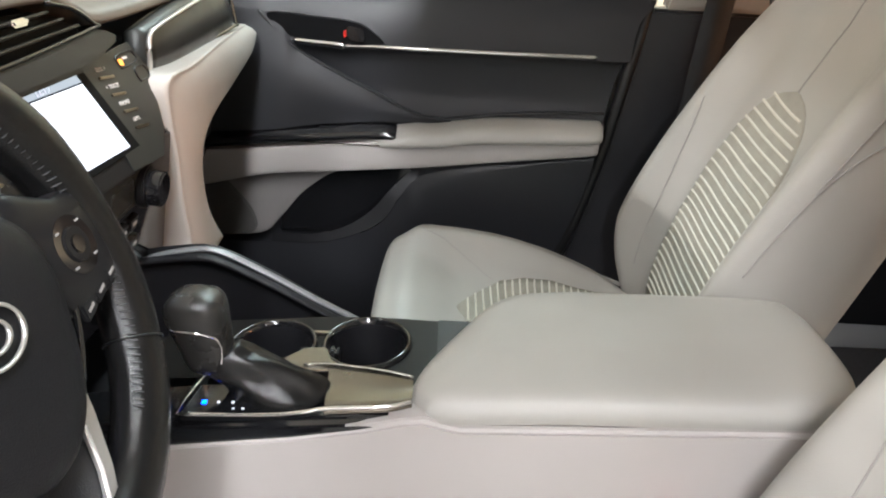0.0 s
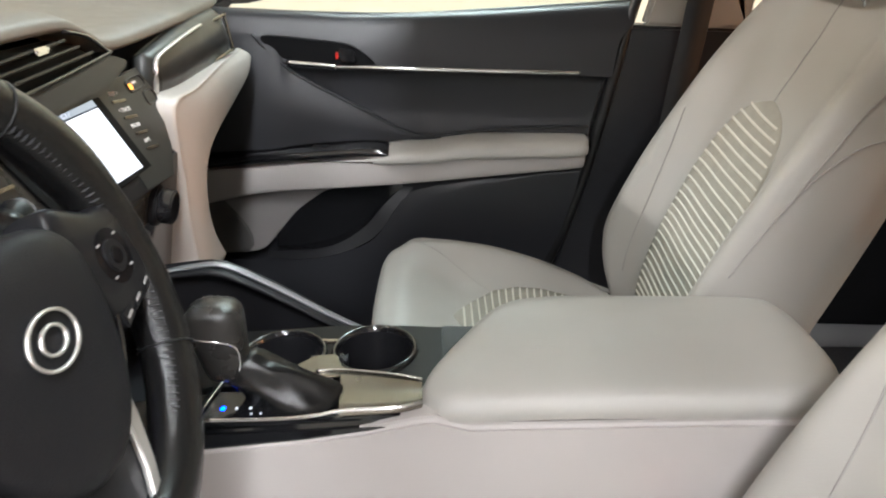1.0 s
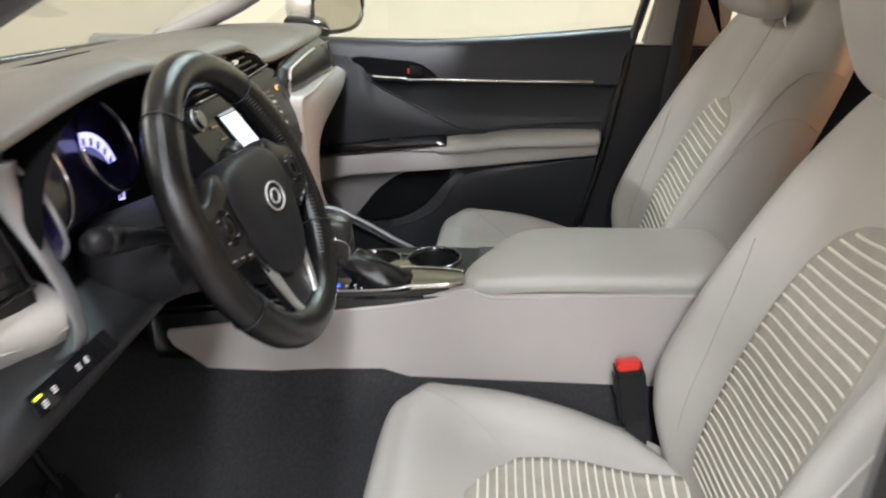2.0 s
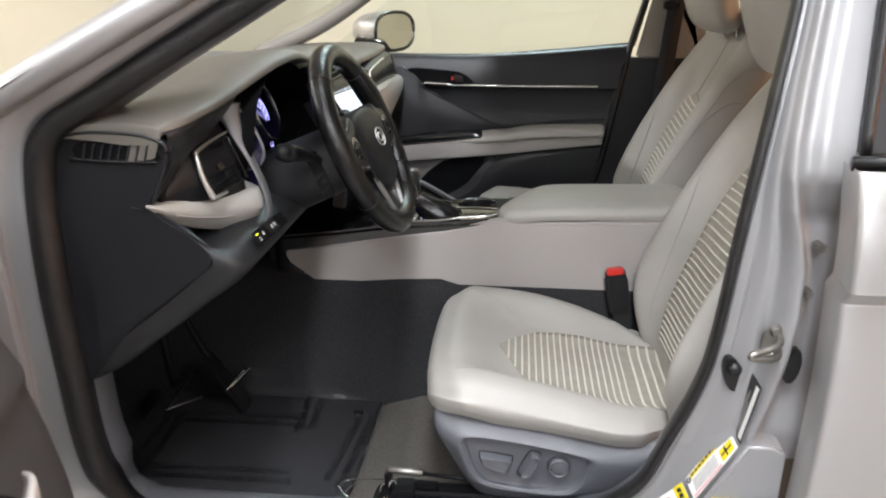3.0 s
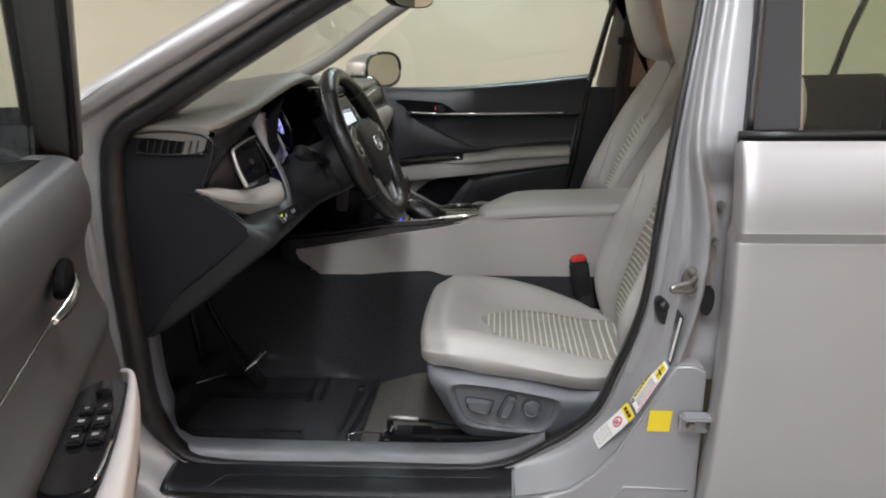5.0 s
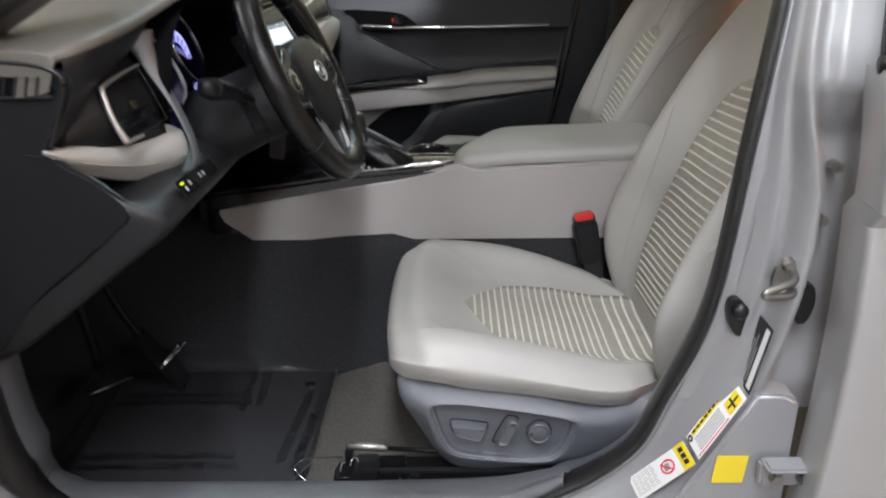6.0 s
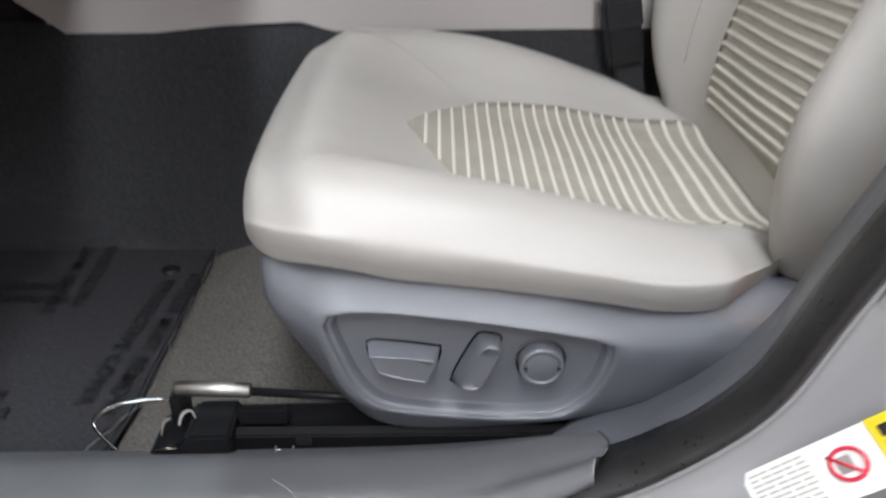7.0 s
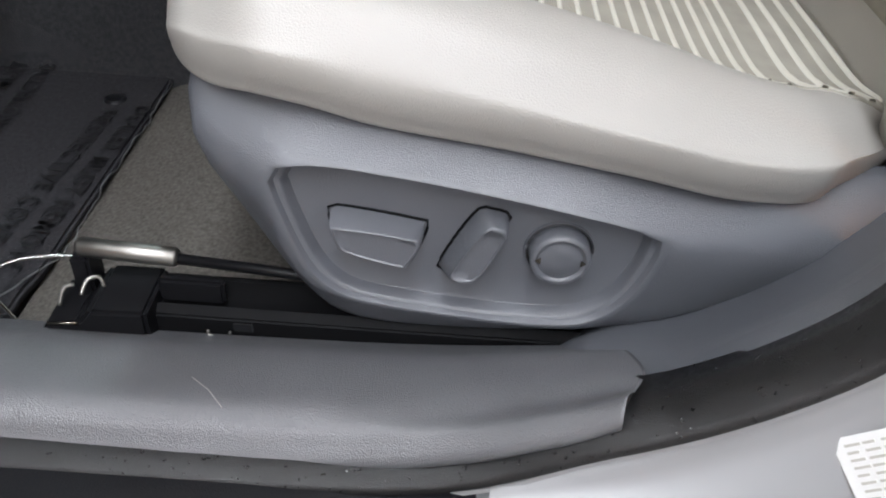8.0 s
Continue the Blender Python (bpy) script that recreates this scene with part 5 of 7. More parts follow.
# light grey wing below the driver's vent
WT = [(-0.257, -0.741, 0.885), (-0.248, -0.705, 0.881), (-0.233, -0.65, 0.871), (-0.214, -0.60, 0.864), (-0.189, -0.555, 0.865), (-0.174, -0.535, 0.866)]
WB = [(-0.258, -0.741, 0.880), (-0.250, -0.705, 0.852), (-0.237, -0.65, 0.826), (-0.218, -0.60, 0.808), (-0.195, -0.555, 0.799), (-0.178, -0.535, 0.810)]
rings = []
for a, b in zip(WT, WB):
    a, b = np.array(a), np.array(b)
    m = (a + b) / 2
    bulge = np.array([0.017, -0.012, 0.0]) * (0.3 + np.linalg.norm(a - b) / 0.05 * 0.7)
    inn = np.array([-0.05, 0.03, 0])
    rings.append([a + inn, a, a * 0.8 + b * 0.2 + bulge * 0.8, m + bulge, a * 0.15 + b * 0.85 + bulge * 0.6, b, b + inn])
loft("leather_wing", rings, LEATHER, dash, "light grey leatherette dash wing", nu=4, nv=5, closed=True)
tube("wing_seam", spline([np.array(a) * 0.45 + np.array(b) * 0.55 + np.array([0.0185, -0.0135, 0]) for a, b in zip(WT[1:], WB[1:])], 5), 0.0012, SEAM, dash, sides=5)
# driver's vent
def vent(parent, c, ax, ay, w, h, rim_r=0.0042, rim_mat=SATINBRIGHT):
    """A round-cornered air vent: c its centre, ax across, ay up."""
    m = c if ax is None else axes(c, ax, ay)
    v = part("air_vent", prism_bm([(-w, -h), (w, -h), (w, h), (-w, h)], m @ Matrix.Translation((0, 0, -0.03)), 0.022, 0.003), GLOSS, parent, "gloss black air vent")
    out = [(-w, -h), (w * 0.94, -h * 1.02), (w, h * 0.92), (-w * 0.96, h)]
    tube("vent_bezel", [m @ Vector((*p, 0.0)) for p in spline([(-w, -h * 0.9), (-w * 0.9, -h), (w * 0.9, -h), (w, -h * 0.9), (w, h * 0.9), (w * 0.9, h), (-w * 0.9, h), (-w, h * 0.9)], 3, True)], rim_r, rim_mat, v, "satin chrome bezel", closed=True, sides=8)
    for i in range(4):
        b = -h * 0.7 + i * h * 0.45
        part("vane", prism_bm([(-w * 0.93, b), (w * 0.93, b), (w * 0.93, b + 0.003), (-w * 0.93, b + 0.003)], m @ Matrix.Translation((0, 0, -0.022)), 0.016, 0.0008), BUTTON, v)
    for i in range(3):
        a = -w * 0.5 + i * w * 0.5
        part("vane", prism_bm([(a, -h * 0.9), (a + 0.002, -h * 0.9), (a + 0.002, h * 0.9), (a, h * 0.9)], m @ Matrix.Translation((0, 0, -0.029)), 0.012, 0), BUTTON, v)
    part("vent_slider", prism_bm([(-0.006, -0.006), (0.006, -0.006), (0.006, 0.006), (-0.006, 0.006)], m @ Matrix.Translation((0, 0, -0.008)), 0.010, 0.002), SATIN, v, "metal slider")
    return v


# the driver's vent leans, so its frame is skewed: lower corners, then the upper ones
VLB, VLT, VRB, VRT = (Vector(p) for p in ((-0.202, -0.645, 0.878), (-0.221, -0.645, 0.938), (-0.170, -0.570, 0.885), (-0.207, -0.570, 0.950)))
va, vb = ((VRB - VLB) + (VRT - VLT)).normalized(), ((VLT - VLB) + (VRT - VRB)).normalized()
VM = Matrix((va, vb, va.cross(vb).normalized())).transposed().to_4x4()
VM.translation = (VLB + VLT + VRB + VRT) / 4
dvent = vent(dash, VM, None, None, 0.041, 0.034, 0.0014, GLOSS)
tube("vent_bezel", spline([(-0.205, -0.560, 0.956), (-0.214, -0.60, 0.950), (-0.221, -0.640, 0.942), (-0.2215, -0.648, 0.936), (-0.213, -0.652, 0.905), (-0.2015, -0.650, 0.877), (-0.198, -0.645, 0.8735), (-0.190, -0.618, 0.8745)], 5),
     np.interp(np.linspace(0, 1, 36), (0, 0.4, 0.75, 1), (0.0018, 0.0034, 0.0048, 0.0022)), SATINBRIGHT, dvent, "satin chrome bezel", sides=8)
# gloss wedge outboard of the vent, dark hood above it
loft("vent_surround", [[(-0.263, -0.718, 0.880), (-0.264, -0.718, 0.884), (-0.30, -0.715, 0.884), (-0.30, -0.715, 0.880)], [(-0.244, -0.685, 0.872), (-0.247, -0.682, 0.912), (-0.30, -0.66, 0.912), (-0.30, -0.66, 0.87)],
                       [(-0.216, -0.645, 0.868), (-0.234, -0.645, 0.945), (-0.29, -0.62, 0.95), (-0.29, -0.62, 0.86)], [(-0.200, -0.60, 0.862), (-0.228, -0.60, 0.958), (-0.29, -0.58, 0.96), (-0.29, -0.58, 0.86)],
                       [(-0.182, -0.555, 0.862), (-0.220, -0.555, 0.972), (-0.29, -0.54, 0.97), (-0.29, -0.54, 0.86)]], DARK, dash, "satin black vent surround", nu=2, nv=3)
# flat satin frame from the pad's edge down to the wing
FL = spline([(-0.238, 0.996), (-0.216, 0.972), (-0.200, 0.945), (-0.176, 0.907), (-0.160, 0.872), (-0.1515, 0.842), (-0.154, 0.816), (-0.170, 0.802)], 5)
FR = spline([(-0.190, 0.998), (-0.190, 0.975), (-0.180, 0.938), (-0.164, 0.900), (-0.151, 0.866), (-0.1455, 0.838), (-0.148, 0.812), (-0.166, 0.798)], 5)
loft("vent_frame", [[(l[0], -0.553, l[1]), (l[0] * 0.6 + r[0] * 0.4, -0.557, l[1] * 0.6 + r[1] * 0.4), (r[0], -0.545, r[1]), (r[0] - 0.004, -0.532, r[1]), (l[0], -0.535, l[1])] for l, r in zip(FL, FR)], FRAMEGREY, dash, "satin grey vent frame", nu=2, nv=1)
# instrument cluster
clu = part("instrument_panel", prism_bm([(-0.16, -0.065), (0.13, -0.065), (0.15, 0.0), (0.13, 0.06), (0.0, 0.075), (-0.14, 0.06), (-0.165, 0.0)], axes((-0.245, -0.355, 0.945), (0, 1, 0), (-0.35, 0, 0.94)), 0.01, 0.004), GAUGEBACK, dash, "dark instrument cluster")
for gy in (-0.088, 0.088):
    m = axes((-0.233, -0.355 + gy, 0.945), (0, 1, 0), (-0.35, 0, 0.94))
    tube("dial_ring", [m @ Vector((0.060 * math.cos(a), 0.060 * math.sin(a), 0)) for a in np.linspace(0, 2 * math.pi, 40, endpoint=False)], 0.003, CHROME, clu, closed=True, sides=6)
    if gy > 0:
        m = axes((-0.226, -0.345, 0.889), (0, 1, 0), (-0.05, 0, 1))
        verts = []
        for a in np.linspace(radians(-12), radians(88), 26):
            verts += [m @ Vector((0.088 * math.cos(a), 0.088 * math.sin(a), 0.001)), m @ Vector((0.071 * math.cos(a), 0.071 * math.sin(a), 0.001))]
        mesh_ob("dial_light", [tuple(v) for v in verts], grid_faces(26, 2), GAUGE, clu, "lit violet dial scale")
        for i in range(8):
            a = radians(-8 + i * 13)
            q = m @ Matrix.Translation((0.077 * math.cos(a), 0.077 * math.sin(a), 0.0015)) @ Matrix.Rotation(a, 4, "Z")
            part("dial_mark", prism_bm([(-0.005, -0.003), (0.004, -0.002), (0.004, 0.0035), (-0.005, 0.002)], q, 0.0006, 0), BLACKINK, clu)
loft("cluster_hood", [[(-0.30, -0.37 + 0.175 * math.cos(a), 0.925 + (0.10 if math.sin(a) > 0 else 0.090) * math.sin(a)) for a in np.linspace(0, 2 * math.pi, 16, endpoint=False)],
                      [(-0.20, -0.37 + 0.180 * math.cos(a), 0.928 + (0.108 if math.sin(a) > 0 else 0.095) * math.sin(a)) for a in np.linspace(0, 2 * math.pi, 16, endpoint=False)],
                      [(-0.165 - 0.05 * (1 if math.sin(a) < 0 else 0) * -math.sin(a), -0.37 + 0.183 * math.cos(a), 0.93 + (0.112 if math.sin(a) > 0 else 0.098) * math.sin(a)) for a in np.linspace(0, 2 * math.pi, 16, endpoint=False)]],
     VENTBLACK, dash, "black cluster hood lining", nu=3, nv=3, cap=False)
# outboard end of the cluster: a dark lens with a bright lip
LIP = spline([(-0.205, -0.522, 0.992), (-0.182, -0.527, 0.972), (-0.165, -0.530, 0.944), (-0.157, -0.531, 0.918), (-0.166, -0.528, 0.898), (-0.190, -0.520, 0.886)], 5)
VF = spline([(-0.232, -0.540, 0.988), (-0.208, -0.538, 0.967), (-0.190, -0.538, 0.925), (-0.172, -0.538, 0.893), (-0.163, -0.538, 0.875), (-0.172, -0.538, 0.862)], 5)
lens = mesh_ob("cluster_lens", np.array([[a, a * 0.6 + b * 0.4 + np.array([-0.004, 0.002, 0.0]), b] for a, b in zip(VF, LIP)]).reshape(-1, 3), grid_faces(len(LIP), 3), GAUGEBACK, dash, "dark violet cluster lens")
tube("lens_lip", LIP, 0.003, FRAMEGREY, lens, "bright lip", sides=8)
# switch strip under the vent
strip = part("switch_strip", prism_bm([(-0.075, -0.011), (0.075, -0.011), (0.072, 0.011), (-0.072, 0.011)], axes((-0.1375, -0.590, 0.810), (0.0, 1, -0.05), (-0.57, 0, 0.82)), 0.004, 0.001), GLOSS, dash, "gloss black switch strip")
SF = axes((-0.1375, -0.590, 0.810), (0.0, 1, -0.05), (-0.57, 0, 0.82))
part("indicator_light", prism_bm([(-0.005, -0.0012), (0.005, -0.0012), (0.005, 0.0012), (-0.005, 0.0012)], SF @ Matrix.Translation((-0.063, 0.0045, 0.004)), 0.0008, 0), YELLOWLED, strip, "lit yellow-green light")
for u, v in ((-0.060, -0.004), (-0.040, 0.0), (0.004, 0.0), (0.019, 0.0)):
    for k in (-1, 0, 1):
        part("switch_mark", prism_bm([(-0.0028, -0.0007), (0.0028, -0.0007), (0.0028, 0.0007), (-0.0028, 0.0007)], SF @ Matrix.Translation((u + 0.0006 * k, v + 0.0022 * k, 0.004)), 0.0006, 0), WHITEMARK, strip)
# centre stack: frame s across (y), t up the slope
def stack(y, z, out=0.0):
    return axes((-0.096 - (z - 0.871) * 0.45 + out * 0.91, y, z + out * 0.41), (0, 1, 0), (-0.41, 0, 0.91))


S0 = stack(0.0, 0.871)
def face(name, pts, depth, material, parent, label="", bevel=0.002, lift=0.0):
    """A plate on the centre stack: outline as (y, z), depth outwards."""
    return part(name, prism_bm([(y, (z - 0.871) / 0.912) for y, z in pts], S0 @ Matrix.Translation((0, 0, lift)), depth, bevel), material, parent, label)


stackp = face("stack_panel", [(-0.25, 0.965), (0.06, 0.955), (0.195, 0.958), (0.214, 0.925), (0.175, 0.868), (0.14, 0.845), (-0.21, 0.870)], -0.03, BUTTON, dash, "black centre panel")
face("key_panel", [(0.05, 0.957), (0.195, 0.958), (0.214, 0.925), (0.175, 0.868), (0.14, 0.845), (0.06, 0.853)], 0.0012, PANELGREY, stackp, "dark grey-green key panel", 0.0005)
face("screen_bezel", [(-0.156, 0.973), (0.066, 0.959), (0.098, 0.868), (-0.112, 0.877)], 0.002, VENTBLACK, stackp, "black screen bezel", 0.001)
face("screen", [(-0.138, 0.953), (0.052, 0.943), (0.0745, 0.874), (-0.098, 0.885)], 0.001, SCREEN, stackp, "lit white touch screen", 0, 0.002)
face("screen_bar", [(-0.143, 0.9635), (0.0485, 0.954), (0.052, 0.9445), (-0.1385, 0.9545)], 0.001, SCREENBAR, stackp, "grey status bar with the time", 0, 0.002)
clock_m = S0 @ Matrix.Translation((-0.020, (0.9525 - 0.871) / 0.912, 0.0035)) @ Matrix.Rotation(radians(-3), 4, "Z")
words("12:19", clock_m, 0.0105, WHITELED, stackp, "clock_digits", 0.0003)
words("12:19", S0 @ Matrix.Translation((0.012, (0.909 - 0.871) / 0.912, 0.0035)) @ Matrix.Rotation(radians(-3), 4, "Z"), 0.012, WHITEMARK, stackp, "clock_digits", 0.0)
for i, txt in enumerate(("SEEK >", "< TRACK", "PHONE", "APPS")):
    y0, z0 = 0.105 + i * 0.006, 0.940 - i * 0.0185
    face("key_bar", [(y0 - 0.014, z0 + 0.0015), (y0 + 0.018, z0 - 0.003), (y0 + 0.018, z0 - 0.006), (y0 - 0.014, z0 - 0.0015)], 0.003, SATIN, stackp, "thin metal key", 0.0008)
    words(txt, S0 @ Matrix.Translation((y0 - 0.002, (z0 + 0.0065 - 0.871) / 0.912, 0.0018)) @ Matrix.Rotation(radians(-7), 4, "Z"), 0.0066, WHITEMARK, stackp, "key_words")
    y1 = -0.168 + i * 0.009
    face("key_bar", [(y1 - 0.014, z0 + 0.010), (y1 + 0.012, z0 + 0.0075), (y1 + 0.012, z0 + 0.0045), (y1 - 0.014, z0 + 0.007)], 0.003, SATIN, stackp, "", 0.0008)
for r, d0, dep, mm in ((0.0155, 0.0, 0.012, BUTTON), (0.0130, 0.012, 0.005, GLOSS), (0.0160, 0.009, 0.003, SATINBRIGHT)):
    part("tuning_knob", prism_bm([(-0.228 + r * math.cos(a), 0.104 + r * math.sin(a)) for a in np.linspace(0, 2 * math.pi, 28, endpoint=False)], S0 @ Matrix.Translation((0, 0, d0)), dep, 0.0015), mm, stackp, "black tuning knob with a bright ring")
for (ya, za, yb, zb2) in ((0.148, 0.950, 0.193, 0.938), (0.177, 0.932, 0.205, 0.918)):
    pl = spline([(ya, za), (yb - 0.006, za), (yb, za - 0.004), (yb, zb2), (ya + 0.004, zb2), (ya, zb2 + 0.003)], 3, True)
    tube("key_outline", [S0 @ Vector((p[0], (p[1] - 0.871) / 0.912, 0.0015)) for p in pl], 0.0012, BUTTON, stackp, closed=True, sides=5)
face("lamp_mark", [(0.151, 0.947), (0.158, 0.946), (0.158, 0.940), (0.151, 0.941)], 0.0012, AMBERLED, stackp, "amber lamp mark", 0, 0.001)
face("lamp_mark", [(0.162, 0.9475), (0.173, 0.9465), (0.173, 0.944), (0.162, 0.945)], 0.0012, WHITEMARK, stackp, "", 0, 0.001)
# lower climate panel, leaning
S1 = axes((-0.092, 0.0, 0.862), (0, 1, 0), (0.12, 0, 0.99))
clim = part("climate_panel", prism_bm([(-0.12, -0.155), (0.10, -0.170), (0.196, -0.175), (0.203, -0.06), (0.203, 0.0), (-0.12, 0.0)], S1 @ Matrix.Translation((0, 0, -0.035)), 0.03, 0.003), GLOSS, dash, "gloss black climate panel")
part("stack_strip", prism_bm([(-0.12, -0.055), (0.197, -0.060), (0.200, -0.006), (-0.12, -0.004)], S1 @ Matrix.Translation((0, 0, -0.006)), 0.004, 0.001), PANELGREY, dash, "grey-green strip")
for r, z0, d, mm in ((0.024, 0.0, 0.010, BUTTON), (0.020, 0.010, 0.016, GLOSS), (0.0205, 0.012, 0.003, CHROME)):
    part("dial_knob", prism_bm([(0.105 + r * math.cos(a), -0.042 + r * math.sin(a)) for a in np.linspace(0, 2 * math.pi, 32, endpoint=False)], S1 @ Matrix.Translation((0, 0, z0 - 0.003)), d, 0.002, 2), mm, clim, "gloss black rotary knob")
for i in range(8):
    ax, bx = -0.02 + (i % 4) * 0.030, -0.085 - (i // 4) * 0.024
    part("climate_key", prism_bm([(ax, bx), (ax + 0.024, bx), (ax + 0.024, bx + 0.016), (ax, bx + 0.016)], S1 @ Matrix.Translation((0, 0, -0.006)), 0.005, 0.0015), BUTTON, clim)
    part("key_mark", prism_bm([(ax + 0.007, bx + 0.006), (ax + 0.017, bx + 0.006), (ax + 0.017, bx + 0.0095), (ax + 0.007, bx + 0.0095)], S1 @ Matrix.Translation((0, 0, -0.001)), 0.0006, 0), WHITEMARK, clim)
part("pale_display", prism_bm([(0.02, -0.052), (0.075, -0.052), (0.078, -0.022), (0.02, -0.022)], S1 @ Matrix.Translation((0, 0, -0.003)), 0.002, 0.001), SATIN, clim, "pale climate display")
# centre vents in a gloss band over the stack
CV = axes((-0.120, 0.0, 0.970), (0, 1, 0), (-0.41, 0, 0.91))
cv = part("centre_vent", prism_bm([(-0.22, 0.024), (-0.06, 0.020), (0.112, 0.022), (0.085, 0.044), (0.04, 0.056), (-0.10, 0.063), (-0.22, 0.064)], CV @ Matrix.Translation((0, 0, -0.045)), 0.028, 0.004), VENTBLACK, dash, "black centre vents")
for i in range(3):
    part("vane", prism_bm([(-0.20, 0.030 + i * 0.010), (0.088 - i * 0.022, 0.028 + i * 0.010), (0.085 - i * 0.022, 0.0305 + i * 0.010), (-0.20, 0.0325 + i * 0.010)], CV @ Matrix.Translation((0, 0, -0.018)), 0.014, 0.0008), BUTTON, cv)
for sy in (-0.03, -0.14):
    part("vent_slider", prism_bm([(sy, 0.044), (sy + 0.026, 0.0435), (sy + 0.026, 0.0505), (sy, 0.051)], CV @ Matrix.Translation((0, 0, -0.008)), 0.008, 0.002), CHROME, cv, "chrome slider")
part("vent_band", prism_bm([(-0.23, -0.002), (0.06, -0.012), (0.150, 0.002), (0.142, 0.013), (0.110, 0.021), (-0.06, 0.018), (-0.23, 0.022)], CV @ Matrix.Translation((0, 0, -0.022)), 0.020, 0.004), DARK, dash, "black band under the vents")
tube("vent_lip", [CV @ Vector((a, b, -0.004)) for a, b in spline([(-0.22, 0.0215), (-0.06, 0.019), (0.108, 0.0215), (0.114, 0.025), (0.088, 0.045), (0.045, 0.057)], 5)], 0.0022, GLOSS, cv, sides=6)
# passenger side: gloss/taupe band, vent, light grey S-shaped wing down to the console
loft("dash_band", [[(-0.145, 0.213, 0.965), (-0.120, 0.219, 0.957), (-0.126, 0.232, 0.905), (-0.15, 0.23, 0.90)], [(-0.15, 0.32, 0.972), (-0.118, 0.32, 0.967), (-0.118, 0.33, 0.902), (-0.16, 0.33, 0.90)],
                   [(-0.15, 0.45, 0.978), (-0.118, 0.45, 0.974), (-0.112, 0.46, 0.908), (-0.16, 0.46, 0.91)], [(-0.15, 0.56, 0.978), (-0.122, 0.56, 0.974), (-0.112, 0.57, 0.910), (-0.16, 0.57, 0.91)]], PANELGREY, dash, "taupe-grey satin band", nu=2, nv=4)
tube("band_rim", spline([(-0.124, 0.228, 0.908), (-0.118, 0.217, 0.94), (-0.118, 0.224, 0.962), (-0.118, 0.26, 0.968), (-0.119, 0.36, 0.973), (-0.118, 0.430, 0.976)], 6), 0.0032, SATINBRIGHT, dash, "satin rim", flat=0.6)
vent(dash, (-0.116, 0.500, 0.944), (0.10, 0.99, 0.05), (-0.2, 0, 0.98), 0.062, 0.027, 0.0026, SATIN)
SL = [(-0.112, 0.62, 0.912), (-0.106, 0.45, 0.915), (-0.100, 0.30, 0.914), (-0.100, 0.205, 0.915), (-0.098, 0.195, 0.87), (-0.096, 0.202, 0.82), (-0.095, 0.204, 0.765), (-0.090, 0.204, 0.715), (-0.086, 0.200, 0.675)]
SR = [(-0.100, 0.640, 0.893), (-0.095, 0.585, 0.874), (-0.095, 0.47, 0.853), (-0.093, 0.36, 0.838), (-0.091, 0.298, 0.822), (-0.090, 0.272, 0.795), (-0.090, 0.272, 0.755), (-0.088, 0.285, 0.715), (-0.085, 0.325, 0.665)]
rings = []
for a, b in zip(SL, SR):
    a, b = np.array(a), np.array(b)
    inn = np.array([-0.06, 0, 0])
    rings.append([a + inn, a, a * 0.90 + b * 0.10 + (0.006, 0, 0), a * 0.55 + b * 0.45 + (0.011, 0, 0), a * 0.10 + b * 0.90 + (0.009, 0, 0), b, b + inn])
loft("leather_wing", rings, LEATHER, dash, "light grey leatherette dash wing sweeping down to the console", nu=4, nv=6)
# glovebox side
plate("glovebox", [(-0.60, 0.90), (-0.20, 0.88), (-0.17, 0.80), (-0.20, 0.66), (-0.34, 0.60), (-0.6, 0.6)], 0.34, 0.725, DARK, dash, "black glovebox", bevel=0.015)

# ---- steering wheel and column ----
sw_ = thing("steering_wheel", "black leather three-spoke steering wheel with silver lower spokes", "steering wheel")
WC = Vector((-0.0212, -0.3700, 0.9125))
WM = axes(WC, (0.047, 0.999, 0), (-0.413, 0, 0.911))     # x to the passenger side, y up the wheel, z to the driver
if WM.to_3x3() @ Vector((0, 0, 1)) @ Vector((1, 0, 0)) < 0:
    WM = WM @ Matrix.Diagonal((1, 1, -1, 1))


def wp(a, b, c=0.0):
    return np.array(WM @ Vector((a, b, c)))


RC, RT = 0.1570, 0.0210
verts, ns, nr = [], 96, 14
for i in range(ns):
    t = 2 * math.pi * i / ns
    grip = 1.0 + 0.14 * math.exp(-((math.degrees(t) % 180 - 28) / 14) ** 2) * (1 if t < math.pi else 0)
    for k in range(nr):
        f = 2 * math.pi * k / nr
        rr = RC + RT * grip * math.cos(f)
        verts.append(wp(rr * math.cos(t), rr * math.sin(t), 0.0190 * grip * math.sin(f)))
rimob = mesh_ob("rim", verts, grid_faces(ns, nr, True, True), WHEELLEATHER, sw_, "worn black leather rim")
